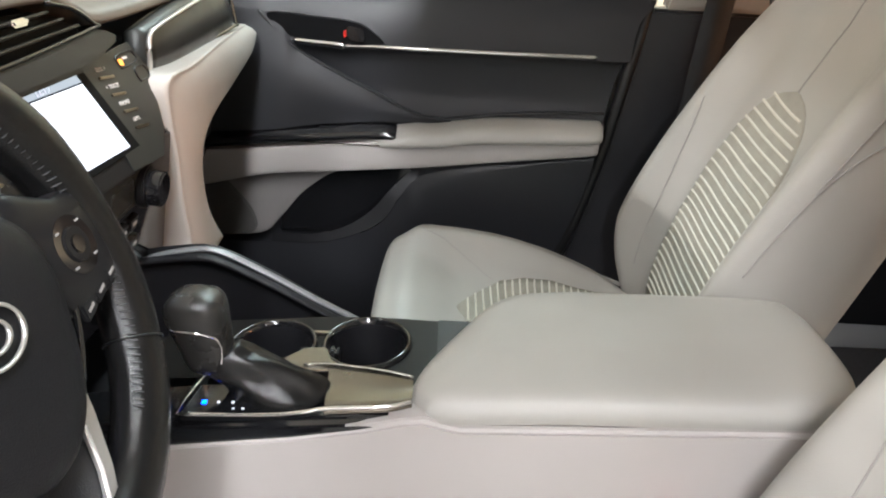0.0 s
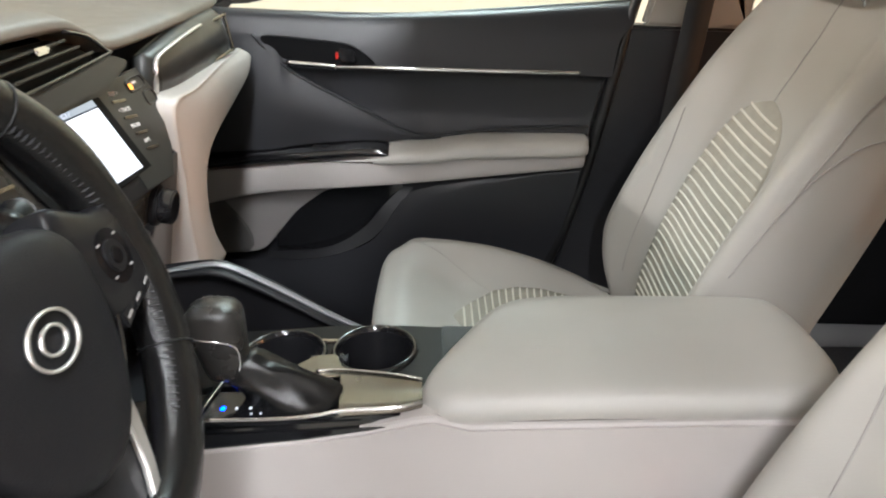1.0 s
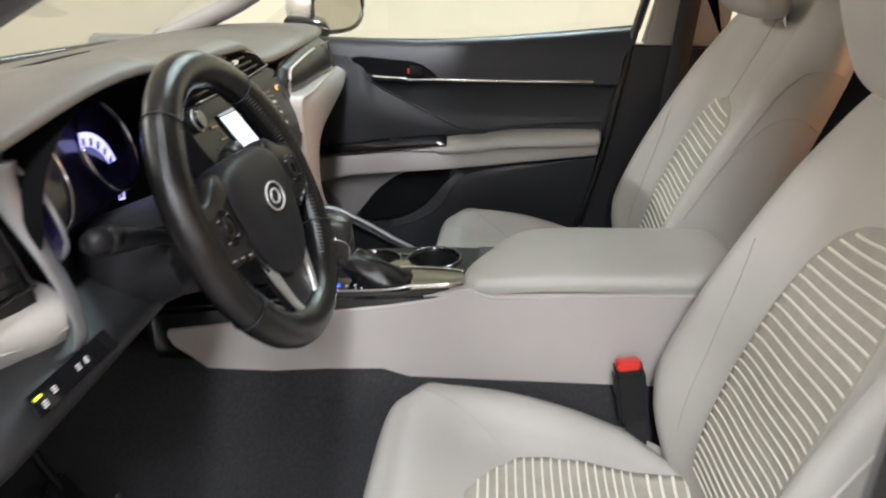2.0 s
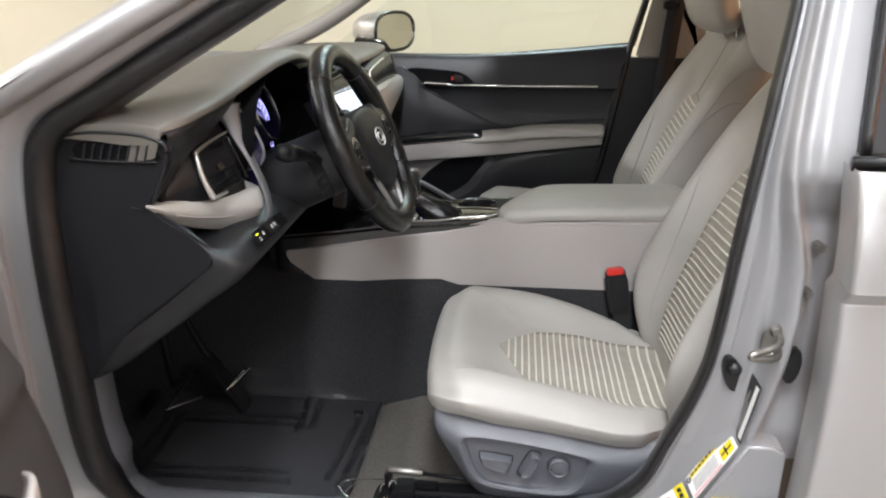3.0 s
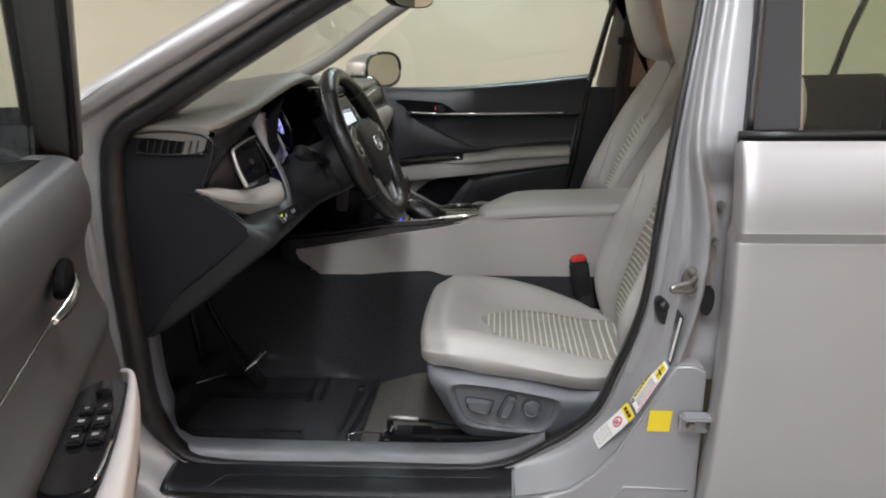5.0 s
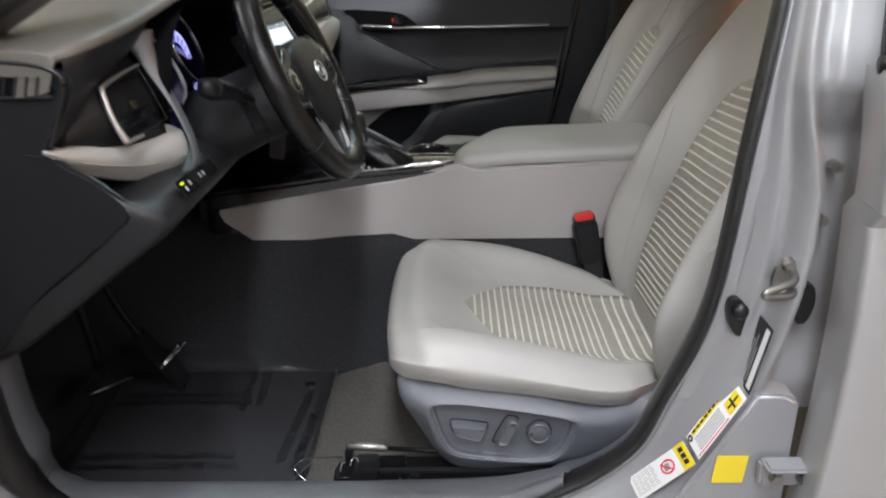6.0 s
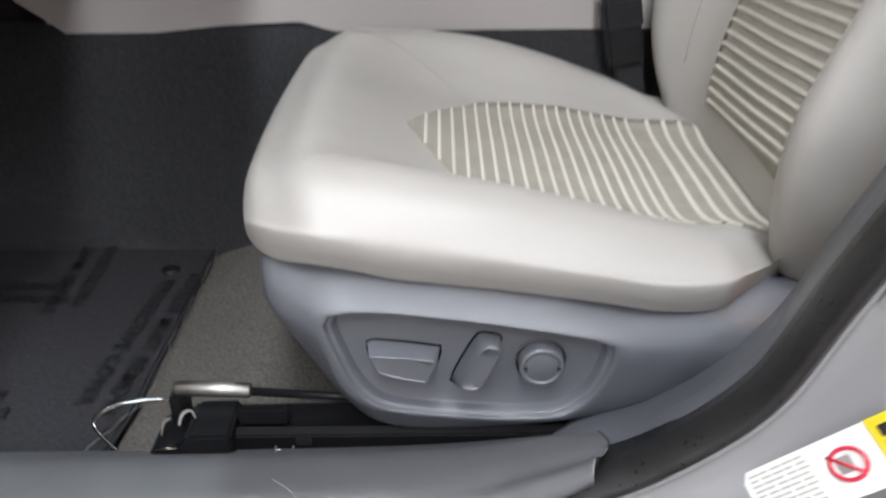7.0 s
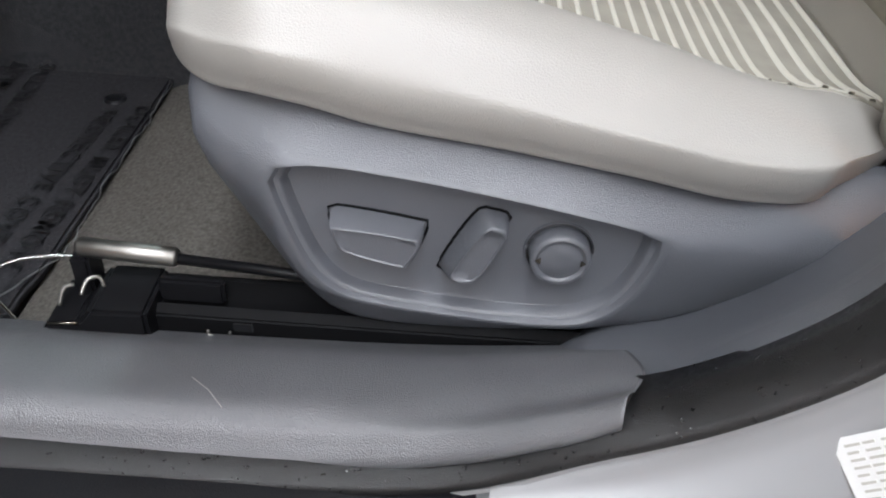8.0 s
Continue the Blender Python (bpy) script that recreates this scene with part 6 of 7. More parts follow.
# seams across the rim and stitching along its inner side
for deg in (48, 132, 212, 328):
    t = radians(deg)
    tube("rim_seam", [wp((RC + (RT + 0.0007) * math.cos(f)) * math.cos(t), (RC + (RT + 0.0007) * math.cos(f)) * math.sin(t), 0.0198 * math.sin(f)) for f in np.linspace(0, 2 * math.pi, 16, endpoint=False)], 0.0008, RUBBER, rimob, closed=True, sides=5)
verts, faces = [], []
for deg in np.concatenate([np.arange(-52, 48, 2.1), np.arange(132, 232, 2.1)]):
    t = radians(deg)
    base = len(verts)
    for da, f in ((-0.006, 2.35), (0.005, 2.72), (0.009, 2.72), (-0.001, 2.35)):
        rr = RC + (RT + 0.0012) * math.cos(f)
        verts.append(wp(rr * math.cos(t + da), rr * math.sin(t + da), 0.0203 * math.sin(f) + (0.0006 if da > 0 else 0)))
    rr = RC + (RT + 0.0034) * math.cos(2.55)
    verts.append(wp(rr * math.cos(t + 0.001), rr * math.sin(t + 0.001), 0.0226 * math.sin(2.55)))
    faces += [(base, base + 1, base + 4), (base + 1, base + 2, base + 4), (base + 2, base + 3, base + 4), (base + 3, base, base + 4)]
tagged(mesh_ob("stitching", verts, faces, STITCH, rimob, "dark cross stitching"), kind="stuff")
# airbag cover
HUB = [(-0.088, 0.040), (-0.06, 0.062), (0.0, 0.068), (0.06, 0.062), (0.088, 0.040), (0.088, 0.0), (0.062, -0.055), (0.03, -0.082), (0.0, -0.088), (-0.03, -0.082), (-0.062, -0.055), (-0.088, 0.0)]
rings = [[wp(a * k * 0.96, b * k * 0.97 - 0.012, c) for a, b in HUB] for k, c in ((0.96, -0.03), (1.0, -0.008), (1.0, 0.006), (0.95, 0.015), (0.80, 0.0205), (0.5, 0.0235), (0.2, 0.0245))]
hub = loft("airbag_cover", rings, AIRBAG, sw_, "charcoal airbag cover", nu=4, nv=3)
# emblem: two plain ovals in satin metal
em = [(0.024, 0.016, 0.0, 0.0), (0.012, 0.008, 0.0, 0.0)]
for ra, rb, oa, ob_ in em:
    tube("emblem", [wp(oa + ra * math.cos(a), -0.006 + ob_ + rb * math.sin(a), 0.0268) for a in np.linspace(0, 2 * math.pi, 36, endpoint=False)], 0.0017, SATINBRIGHT, hub, "plain satin metal oval emblem", closed=True, sides=8, flat=0.7)
# side spokes with switch pods
for sg in (-1, 1):
    out = [(0.075, 0.052), (0.12, 0.034), (0.150, 0.030), (0.150, -0.030), (0.12, -0.040), (0.085, -0.035), (0.07, 0.0)]
    rings = [[wp(sg * a * 1.0, b * k, c) for a, b in out] for k, c in ((0.95, -0.018), (1.0, -0.008), (1.0, 0.004), (0.92, 0.012), (0.55, 0.0145))]
    sp = loft("spoke", rings, BUTTON, sw_, "black spoke with buttons", nu=3, nv=3)
    for r, c, mm in ((0.022, 0.0150, GLOSS), (0.013, 0.0165, BUTTON), (0.007, 0.0175, GLOSS)):
        part("thumb_pad", prism_bm([(sg * 0.115 + r * math.cos(a), 0.0 + r * 0.95 * math.sin(a)) for a in np.linspace(0, 2 * math.pi, 28, endpoint=False)], WM @ Matrix.Translation((0, 0, c - 0.006)), 0.006, 0.001), mm, sp)
    for i in range(4):
        a = radians(45 + 90 * i)
        part("pad_mark", prism_bm([(-0.0022, -0.0007), (0.0022, -0.0007), (0.0022, 0.0007), (-0.0022, 0.0007)], WM @ Matrix.Translation((sg * 0.115 + 0.0175 * math.cos(a), 0.0175 * math.sin(a), 0.0152)), 0.0006, 0), GREYINK, sp)
    for i in range(3):
        part("key", prism_bm([(sg * (0.088 + i * 0.019), -0.045 + i * 0.004), (sg * (0.105 + i * 0.019), -0.041 + i * 0.004), (sg * (0.105 + i * 0.019), -0.030 + i * 0.004), (sg * (0.088 + i * 0.019), -0.032 + i * 0.004)], WM @ Matrix.Translation((0, 0, 0.0085)), 0.005, 0.0015), BUTTON, sp)
        part("key_mark", prism_bm([(sg * (0.092 + i * 0.019), -0.0395 + i * 0.004), (sg * (0.100 + i * 0.019), -0.0375 + i * 0.004), (sg * (0.100 + i * 0.019), -0.0355 + i * 0.004), (sg * (0.092 + i * 0.019), -0.0375 + i * 0.004)], WM @ Matrix.Translation((0, 0, 0.0138)), 0.0005, 0), GREYINK, sp)
# one wide lower spoke, framed by a silver U
LS = [(-0.056, -0.0648), (0.056, -0.0648), (0.036, -0.1295), (0.02, -0.1406), (-0.02, -0.1406), (-0.036, -0.1295)]
low_sp = part("lower_spoke", prism_bm(LS, WM @ Matrix.Translation((0, 0, -0.012)), 0.014, 0.004), AIRBAG, sw_, "dark lower spoke")
UO = [(0.064, -0.0611), (0.056, -0.0907), (0.044, -0.1221), (0.034, -0.1388), (0.018, -0.1471), (0.0, -0.1489)]
UI = [(0.0, -0.1429), (0.014, -0.1411), (0.024, -0.1341), (0.033, -0.1175), (0.041, -0.0897), (0.046, -0.0648)]
part("spoke_trim", prism_bm(UO + UI + [(-a, b) for a, b in UI[:0:-1]] + [(-a, b) for a, b in UO[-2::-1]], WM @ Matrix.Translation((0, 0, 0.001)), 0.006, 0.0018), SATINBRIGHT, low_sp, "silver U-shaped spoke trim")
for sg in (-1, 1):
    tube("cover_line", spline([wp(sg * 0.105, 0.030, 0.010), wp(sg * 0.100, 0.0, 0.012), wp(sg * 0.082, -0.040, 0.010), wp(sg * 0.062, -0.070, 0.006)], 6), 0.0022, GLOSS, sw_, "gloss black hub edge", sides=8)

# column shroud and stalks
col = thing("steering_column", "black steering column shroud with stalks", "steering column")
rings = []
for c, k in ((-0.03, 0.85), (-0.05, 1.0), (-0.12, 1.05), (-0.20, 1.1)):
    rings.append([wp(0.062 * k * math.cos(a), -0.012 + 0.058 * k * math.sin(a), c) for a in np.linspace(0, 2 * math.pi, 14, endpoint=False)])
loft("shroud", rings, SHROUD, col, "charcoal column shroud", nu=3, nv=3)
part("shroud_slot", prism_bm([(-0.010, -0.050), (0.012, -0.052), (0.014, 0.030), (-0.008, 0.034)], axes(wp(-0.066, -0.010, -0.085), wp(0, 0, 1) - wp(0, 0, 0), wp(0, 1, 0) - wp(0, 0, 0)), -0.004, 0.001), GLOSS, col, "black slot cover")
for sg, tip in ((-1, (-0.183, 0.050, -0.085)), (1, (0.176, 0.046, -0.066))):
    ln = spline([wp(sg * 0.055, 0.0, -0.075), wp(sg * 0.11, tip[1] * 0.5, -0.078), wp(*tip)], 6)
    r = np.interp(np.linspace(0, 1, len(ln)), (0, 0.4, 0.7, 0.9, 1.0), (0.007, 0.009, 0.0150, 0.0150, 0.009))
    stalk = tube("stalk", ln, r, DARK, col, "black switch stalk", sides=12)
    tube("stalk_ring", ln[-4:-2], 0.0156, BUTTON, stalk, sides=12)
bm = bmesh.new()
bmesh.ops.create_cone(bm, cap_ends=True, segments=24, radius1=0.024, radius2=0.021, depth=0.02, matrix=Matrix.Translation((-0.150, -0.250, 0.868)) @ Matrix.Rotation(radians(80), 4, "Y"))
sb = thing("start_button", "black push start button with a silver ring", "button")
part("button", bm, GLOSS, sb)
tube("ring", [(-0.139 + 0.004 * math.sin(a), -0.250 + 0.021 * math.cos(a), 0.870 + 0.021 * math.sin(a)) for a in np.linspace(0, 2 * math.pi, 28, endpoint=False)], 0.0025, CHROME, sb, closed=True)
# pedals
ped = thing("brake_pedal", "black rubber brake pedal on a steel arm", "pedal")
box("pad", (-0.05, -0.03, -0.008), (0.05, 0.03, 0.008), RUBBER, ped, bevel=0.006, m=pose(-0.425, -0.36, 0.385, 0, -55, 0) @ pose(0, 0, 0, 0, 0, 90))
tube("arm", spline([(-0.43, -0.36, 0.39), (-0.44, -0.36, 0.48), (-0.47, -0.36, 0.64)], 5), 0.009, BLACKSTEEL, ped)
tube("pad_trim", [(-0.432, -0.405, 0.362), (-0.388, -0.33, 0.352)], 0.0022, STEEL, ped, "bright metal edge")
# glints on the clear film's folds, drawn as thin chrome tubes
tube("film_fold", spline([(-0.36, -0.27, 0.335), (-0.345, -0.25, 0.350), (-0.325, -0.245, 0.374)], 4), 0.0022, CHROME, ped, "glint on a fold of clear film")
tube("film_fold", spline([(-0.355, -0.262, 0.335), (-0.336, -0.235, 0.352), (-0.318, -0.225, 0.370)], 4), 0.0016, CHROME, ped)
acc = thing("accelerator_pedal", "black accelerator pedal with a bright metal edge", "pedal")
box("pad", (-0.025, -0.075, -0.007), (0.025, 0.075, 0.007), RUBBER, acc, bevel=0.005, m=pose(-0.365, -0.245, 0.345, 0, 0, 90) @ pose(0, 0, 0, 55, 0, 0))
tube("arm", spline([(-0.39, -0.245, 0.38), (-0.44, -0.245, 0.48), (-0.48, -0.245, 0.62)], 5), 0.008, BLACKSTEEL, acc)

# ---- passenger side ----
pd = thing("passenger_door", "closed front passenger door with black lining and grey armrest", "car door")
rings = []
for x, zt, zl in ((-0.45, 0.960, 0.90), (-0.20, 0.960, 0.90), (0.0, 0.958, 0.872), (0.10, 0.958, 0.869), (0.32, 0.972, 0.870), (0.49, 0.988, 0.871), (0.575, 0.996, 0.872)):
    rings.append([(x - 0.0, 0.760, zt), (x, 0.735, zt + 0.004), (x, 0.715, zt - 0.004), (x, 0.702, zt - 0.03), (x - 0.3 * (zt - 0.92) * (x > 0.5), 0.694, zt - 0.06), (x - 0.03 * (x > 0.5), 0.690, zl)])
loft("upper_lining", rings, PDLINING, pd, "charcoal padded upper lining", closed=False, cap=False, nu=4, nv=4)
# middle and lower lining
rings = []
for x in (-0.45, -0.2, 0.0, 0.2, 0.4, 0.50):
    k = 1 if x > 0.45 else 0
    rings.append([(x + 0.04 * k, 0.692, 0.872), (x + 0.03 * k, 0.702, 0.855), (x + 0.02 * k, 0.704, 0.80), (x + 0.015 * k, 0.700, 0.77), (x + 0.010 * k, 0.694, 0.72), (x, 0.690, 0.65), (x - 0.015 * k, 0.692, 0.56), (x - 0.05 * k, 0.697, 0.46), (x - 0.08 * k, 0.71, 0.36)])
loft("lower_lining", rings, PDLINING, pd, "black lower lining", closed=False, cap=False, nu=4, nv=4)
# dark shoulder sweeping from the dash to the armrest
loft("shoulder", [[(-0.40, 0.70, 0.925), (-0.10, 0.69, 0.925), (-0.03, 0.688, 0.862), (0.10, 0.685, 0.795), (0.17, 0.683, 0.762), (0.24, 0.684, 0.752)],
                  [(-0.40, 0.676, 0.83), (-0.10, 0.672, 0.83), (-0.02, 0.674, 0.80), (0.08, 0.680, 0.768), (0.16, 0.682, 0.755), (0.24, 0.682, 0.750)],
                  [(-0.40, 0.660, 0.70), (-0.10, 0.662, 0.722), (-0.02, 0.672, 0.732), (0.08, 0.682, 0.741), (0.16, 0.684, 0.745), (0.24, 0.684, 0.746)]], PDLINING, pd, "black sculpted shoulder", closed=False, cap=False, nu=5, nv=5)
tube("shoulder_edge", spline([(-0.10, 0.690, 0.925), (-0.03, 0.688, 0.862), (0.10, 0.685, 0.797), (0.17, 0.683, 0.764), (0.22, 0.683, 0.754), (0.30, 0.684, 0.765), (0.40, 0.686, 0.775), (0.51, 0.688, 0.780)], 6), 0.0045, LINING, pd, flat=0.6)
tube("chrome_strip", spline([(0.048, 0.686, 0.873), (0.10, 0.685, 0.8745), (0.30, 0.685, 0.876), (0.44, 0.686, 0.8775), (0.487, 0.688, 0.878)], 4), [0.0052] * 16 + [0.003], CHROME, pd, "satin chrome strip", flat=0.8)
# handle recess as a flat plate with its shade in the colour, handle, lock
plate("handle_cup", spline([(-0.085, 0.922), (0.0, 0.919), (0.055, 0.915), (0.085, 0.906), (0.115, 0.884), (0.108, 0.879), (0.04, 0.878), (-0.045, 0.885)], 4, True), 0.6875, 0.700, VENTBLACK, pd, "flat black plate for the shaded handle recess", bevel=0.002)
loft("door_handle", [[(x, 0.676 - d, z + h) for d, h in ((0.0, -0.006), (0.006, -0.003), (0.008, 0.003), (0.002, 0.006), (-0.006, 0.0))] for x, z, d in ((-0.036, 0.880, 0), (-0.01, 0.8785, 0), (0.03, 0.8765, 0), (0.05, 0.8745, 0))], CHROME, pd, "chrome inner door handle", nu=3, nv=3)
plate("lock_lever", [(0.052, 0.908), (0.082, 0.905), (0.084, 0.882), (0.056, 0.884)], 0.678, 0.690, GLOSS, pd, "black lock lever with a red mark", bevel=0.003)
plate("lock_mark", [(0.0475, 0.900), (0.0515, 0.900), (0.052, 0.889), (0.048, 0.889)], 0.679, 0.689, RED, pd, "", bevel=0.001)
# armrest
rings = []
for x, z, h, yy in ((0.088, 0.722, 0.010, 0.655), (0.12, 0.727, 0.020, 0.640), (0.17, 0.735, 0.024, 0.632), (0.23, 0.743, 0.026, 0.628), (0.28, 0.752, 0.027, 0.628), (0.38, 0.756, 0.026, 0.630), (0.47, 0.758, 0.025, 0.634), (0.503, 0.758, 0.022, 0.642), (0.509, 0.755, 0.015, 0.655)):
    rings.append([(x, 0.70, z + 0.004), (x, 0.672, z + 0.005), (x, yy + 0.012, z + 0.001), (x, yy, z - 0.4 * h), (x, yy + 0.006, z - h), (x, 0.70, z - h)])
loft("armrest_pad", rings, LEATHER, pd, "light grey leatherette armrest pad", nu=4, nv=5)
rings = []
for x, zt, zl, yy in ((-0.34, 0.668, 0.59, 0.668), (-0.22, 0.680, 0.61, 0.655), (-0.10, 0.693, 0.64, 0.648), (0.0, 0.706, 0.652, 0.645), (0.088, 0.7155, 0.661, 0.643), (0.20, 0.722, 0.672, 0.645), (0.35, 0.731, 0.690, 0.648), (0.49, 0.737, 0.705, 0.654), (0.503, 0.735, 0.708, 0.664)):
    rings.append([(x, 0.70, zt), (x, yy + 0.008, zt), (x, yy, zt - 0.006), (x, yy + 0.002, zl + 0.008), (x, yy + 0.012, zl), (x, 0.70, zl)])
loft("armrest_base", rings, TRIMGREY, pd, "grey armrest rail", nu=4, nv=4)
loft("switch_panel", [[(x, 0.695, z + 0.012), (x, 0.650, z + 0.010), (x, 0.640, z + 0.006), (x, 0.643, z - 0.006), (x, 0.695, z - 0.01)] for x, z in ((-0.34, 0.688), (-0.20, 0.696), (-0.10, 0.708), (0.0, 0.718), (0.08, 0.726), (0.125, 0.728), (0.145, 0.724))], GLOSS, pd, "gloss black window switch panel", nu=3, nv=3)
box("window_switch", (0.005, 0.658, 0.722), (0.040, 0.672, 0.7345), BUTTON, pd, bevel=0.003)
box("switch_rim", (-0.045, 0.6395, 0.7105), (0.118, 0.6415, 0.7125), SATIN, pd, bevel=0.0008, m=Matrix.Translation((0, 0, 0.0)) @ Matrix.Rotation(0, 4, "Y"))
# lower grey sweep (trim grey darkened for the shadow on it), speaker grille, pocket
plate("grey_sweep", spline([(-0.30, 0.64), (-0.10, 0.655), (0.05, 0.655), (0.02, 0.640), (-0.03, 0.600), (-0.07, 0.550), (-0.11, 0.515), (-0.22, 0.508), (-0.32, 0.505)], 4, True), 0.676, 0.694, mat("shaded_trim_sweep", (0.20, 0.185, 0.18), 0.5, grain=0.15, grain_scale=1200, vary=0.05, kind="cells"), pd, "grey plastic sweep with shadow in its colour", bevel=0.004)
plate("speaker_grille", spline([(-0.30, 0.632), (-0.19, 0.630), (-0.15, 0.60), (-0.118, 0.555), (-0.125, 0.517), (-0.22, 0.512), (-0.32, 0.512)], 4, True), 0.670, 0.680, mat("speaker_mesh", (0.10, 0.095, 0.09), 0.6, grain=0.8, grain_scale=500, kind="cells"), pd, "dark speaker grille", bevel=0.003)
loft("map_pocket", [[(-0.085, 0.664, 0.505), (0.0, 0.655, 0.512), (0.06, 0.652, 0.528), (0.12, 0.656, 0.560), (0.155, 0.664, 0.610), (0.19, 0.676, 0.655)],
                    [(-0.085, 0.668, 0.520), (-0.01, 0.660, 0.526), (0.05, 0.658, 0.544), (0.10, 0.662, 0.578), (0.135, 0.668, 0.620), (0.17, 0.680, 0.655)]], DARK, pd, "dark map pocket lip", closed=False, cap=False, nu=5, nv=2)
loft("pocket_front", [[(-0.30, 0.664, 0.503), (-0.085, 0.662, 0.504), (0.0, 0.653, 0.511), (0.06, 0.650, 0.527), (0.12, 0.654, 0.559), (0.155, 0.662, 0.609), (0.20, 0.676, 0.652), (0.40, 0.68, 0.685), (0.50, 0.682, 0.698)],
                      [(-0.30, 0.664, 0.42), (-0.085, 0.662, 0.42), (0.0, 0.655, 0.42), (0.06, 0.652, 0.43), (0.12, 0.655, 0.45), (0.165, 0.662, 0.50), (0.22, 0.674, 0.60), (0.40, 0.678, 0.665), (0.50, 0.680, 0.682)],
                      [(-0.30, 0.680, 0.34), (-0.085, 0.680, 0.34), (0.0, 0.68, 0.34), (0.06, 0.68, 0.34), (0.12, 0.68, 0.34), (0.18, 0.685, 0.36), (0.25, 0.69, 0.42), (0.38, 0.69, 0.50), (0.47, 0.69, 0.56)]], PDLINING, pd, "black pocket front", closed=False, cap=False, nu=4, nv=4)
bm = bmesh.new()
bmesh.ops.create_cube(bm, size=1.0, matrix=Matrix.Translation((0.05, 0.685, 0.60)) @ Matrix.Diagonal((0.24, 0.012, 0.15, 1)))
part("pocket_back", bm, GLOSS, pd, "glossy black pocket back")
# outer shell of the passenger side
shell = thing("passenger_side_body", "silver body side with grey pillar trims", "car body")
box("outer_panel", (-0.76, 0.76, 0.22), (1.6, 0.80, 0.955), PAINT, shell, bevel=0.01)
plate("b_pillar_trim", [(0.575, 1.36), (0.672, 1.36), (0.64, 1.18), (0.592, 0.962), (0.78, 0.962), (0.80, 1.18), (0.80, 1.36)], 0.70, 0.73, PILLARGREY, shell, "light grey upper pillar trim", bevel=0.006)
plate("pillar_lower_trim", [(0.556, 0.962), (0.78, 0.962), (0.78, 0.34), (0.40, 0.34), (0.475, 0.50), (0.515, 0.66), (0.545, 0.86)], 0.706, 0.75, PDLINING, shell, "charcoal lower pillar trim", bevel=0.006)
tube("pillar_seal", spline([(0.655, 0.70, 1.30), (0.61, 0.712, 1.13), (0.575, 0.715, 0.995), (0.550, 0.703, 0.87), (0.530, 0.698, 0.76), (0.512, 0.696, 0.67), (0.480, 0.697, 0.55), (0.44, 0.70, 0.47), (0.36, 0.70, 0.41), (0.2, 0.70, 0.375)], 6), 0.010, RUBBER, shell, "black rubber door seal")
tube("a_pillar_trim", spline([(-0.55, 0.70, 0.955), (-0.40, 0.71, 1.02), (-0.30, 0.705, 1.075), (-0.15, 0.68, 1.175), (0.0, 0.65, 1.265), (0.17, 0.61, 1.345)], 5), 0.030, PILLARGREY, shell, "light grey windscreen pillar trim", flat=0.8)
tube("window_line", spline([(-0.30, 0.735, 0.958), (0.10, 0.735, 0.958), (0.32, 0.737, 0.973), (0.58, 0.74, 0.998)], 5), 0.006, RUBBER, shell)
# window frame, rear edge
tube("window_frame", spline([(0.583, 0.742, 0.995), (0.612, 0.73, 1.12), (0.655, 0.70, 1.30)], 5), 0.009, RUBBER, shell)
pg = loft("window_glass", [[(-0.36, 0.755, 0.95), (-0.2, 0.757, 0.955), (0.2, 0.757, 0.96), (0.58, 0.757, 0.99)], [(0.10, 0.66, 1.31), (0.2, 0.66, 1.33), (0.4, 0.66, 1.34), (0.655, 0.67, 1.32)]], GLASS, shell, "clear side glass", closed=False, cap=False, nv=2)
pg.visible_shadow = False
plate("rear_belt", [(0.70, 0.36), (1.55, 0.36), (1.55, 1.0), (0.70, 0.985)], 0.72, 0.76, VENTBLACK, shell, "dark rear door lining", bevel=0.01)
tube("window_bar", [(1.385, 0.765, 0.985), (1.42, 0.755, 1.13), (1.475, 0.72, 1.31)], 0.012, RUBBER, shell, "black rear window bar")
# belt webbing on the pillar
belt = thing("seat_belt", "black seat belt webbing hanging from the pillar", "seat belt")
rows = [[(x + s, y, z) for s in (-0.001, 0.046)] for x, y, z in spline([(0.685, 0.690, 1.25), (0.668, 0.688, 1.10), (0.655, 0.686, 0.95), (0.64, 0.684, 0.75), (0.63, 0.684, 0.45)], 5)]
bo = mesh_ob("webbing", np.array(rows).reshape(-1, 3), grid_faces(len(rows), 2), BELT, belt)
bo.modifiers.new("thick", "SOLIDIFY").thickness = 0.002
box("guide", (0.655, 0.675, 1.10), (0.70, 0.70, 1.125), BUTTON, belt, "black belt guide", bevel=0.004)
# mirror outside the passenger window
mir = thing("door_mirror", "silver passenger door mirror", "door mirror")
MM = axes((-0.165, 0.965, 1.012), (0.50, 0.866, 0), (0, 0, 1))      # across, up, towards the driver


def oval(k, c, w=0.105, h=0.064):
    return [np.array(MM @ Vector((w * k * math.copysign(abs(math.cos(a)) ** 0.75, math.cos(a)), h * k * math.copysign(abs(math.sin(a)) ** 0.75, math.sin(a)), c))) for a in np.linspace(0, 2 * math.pi, 20, endpoint=False)]


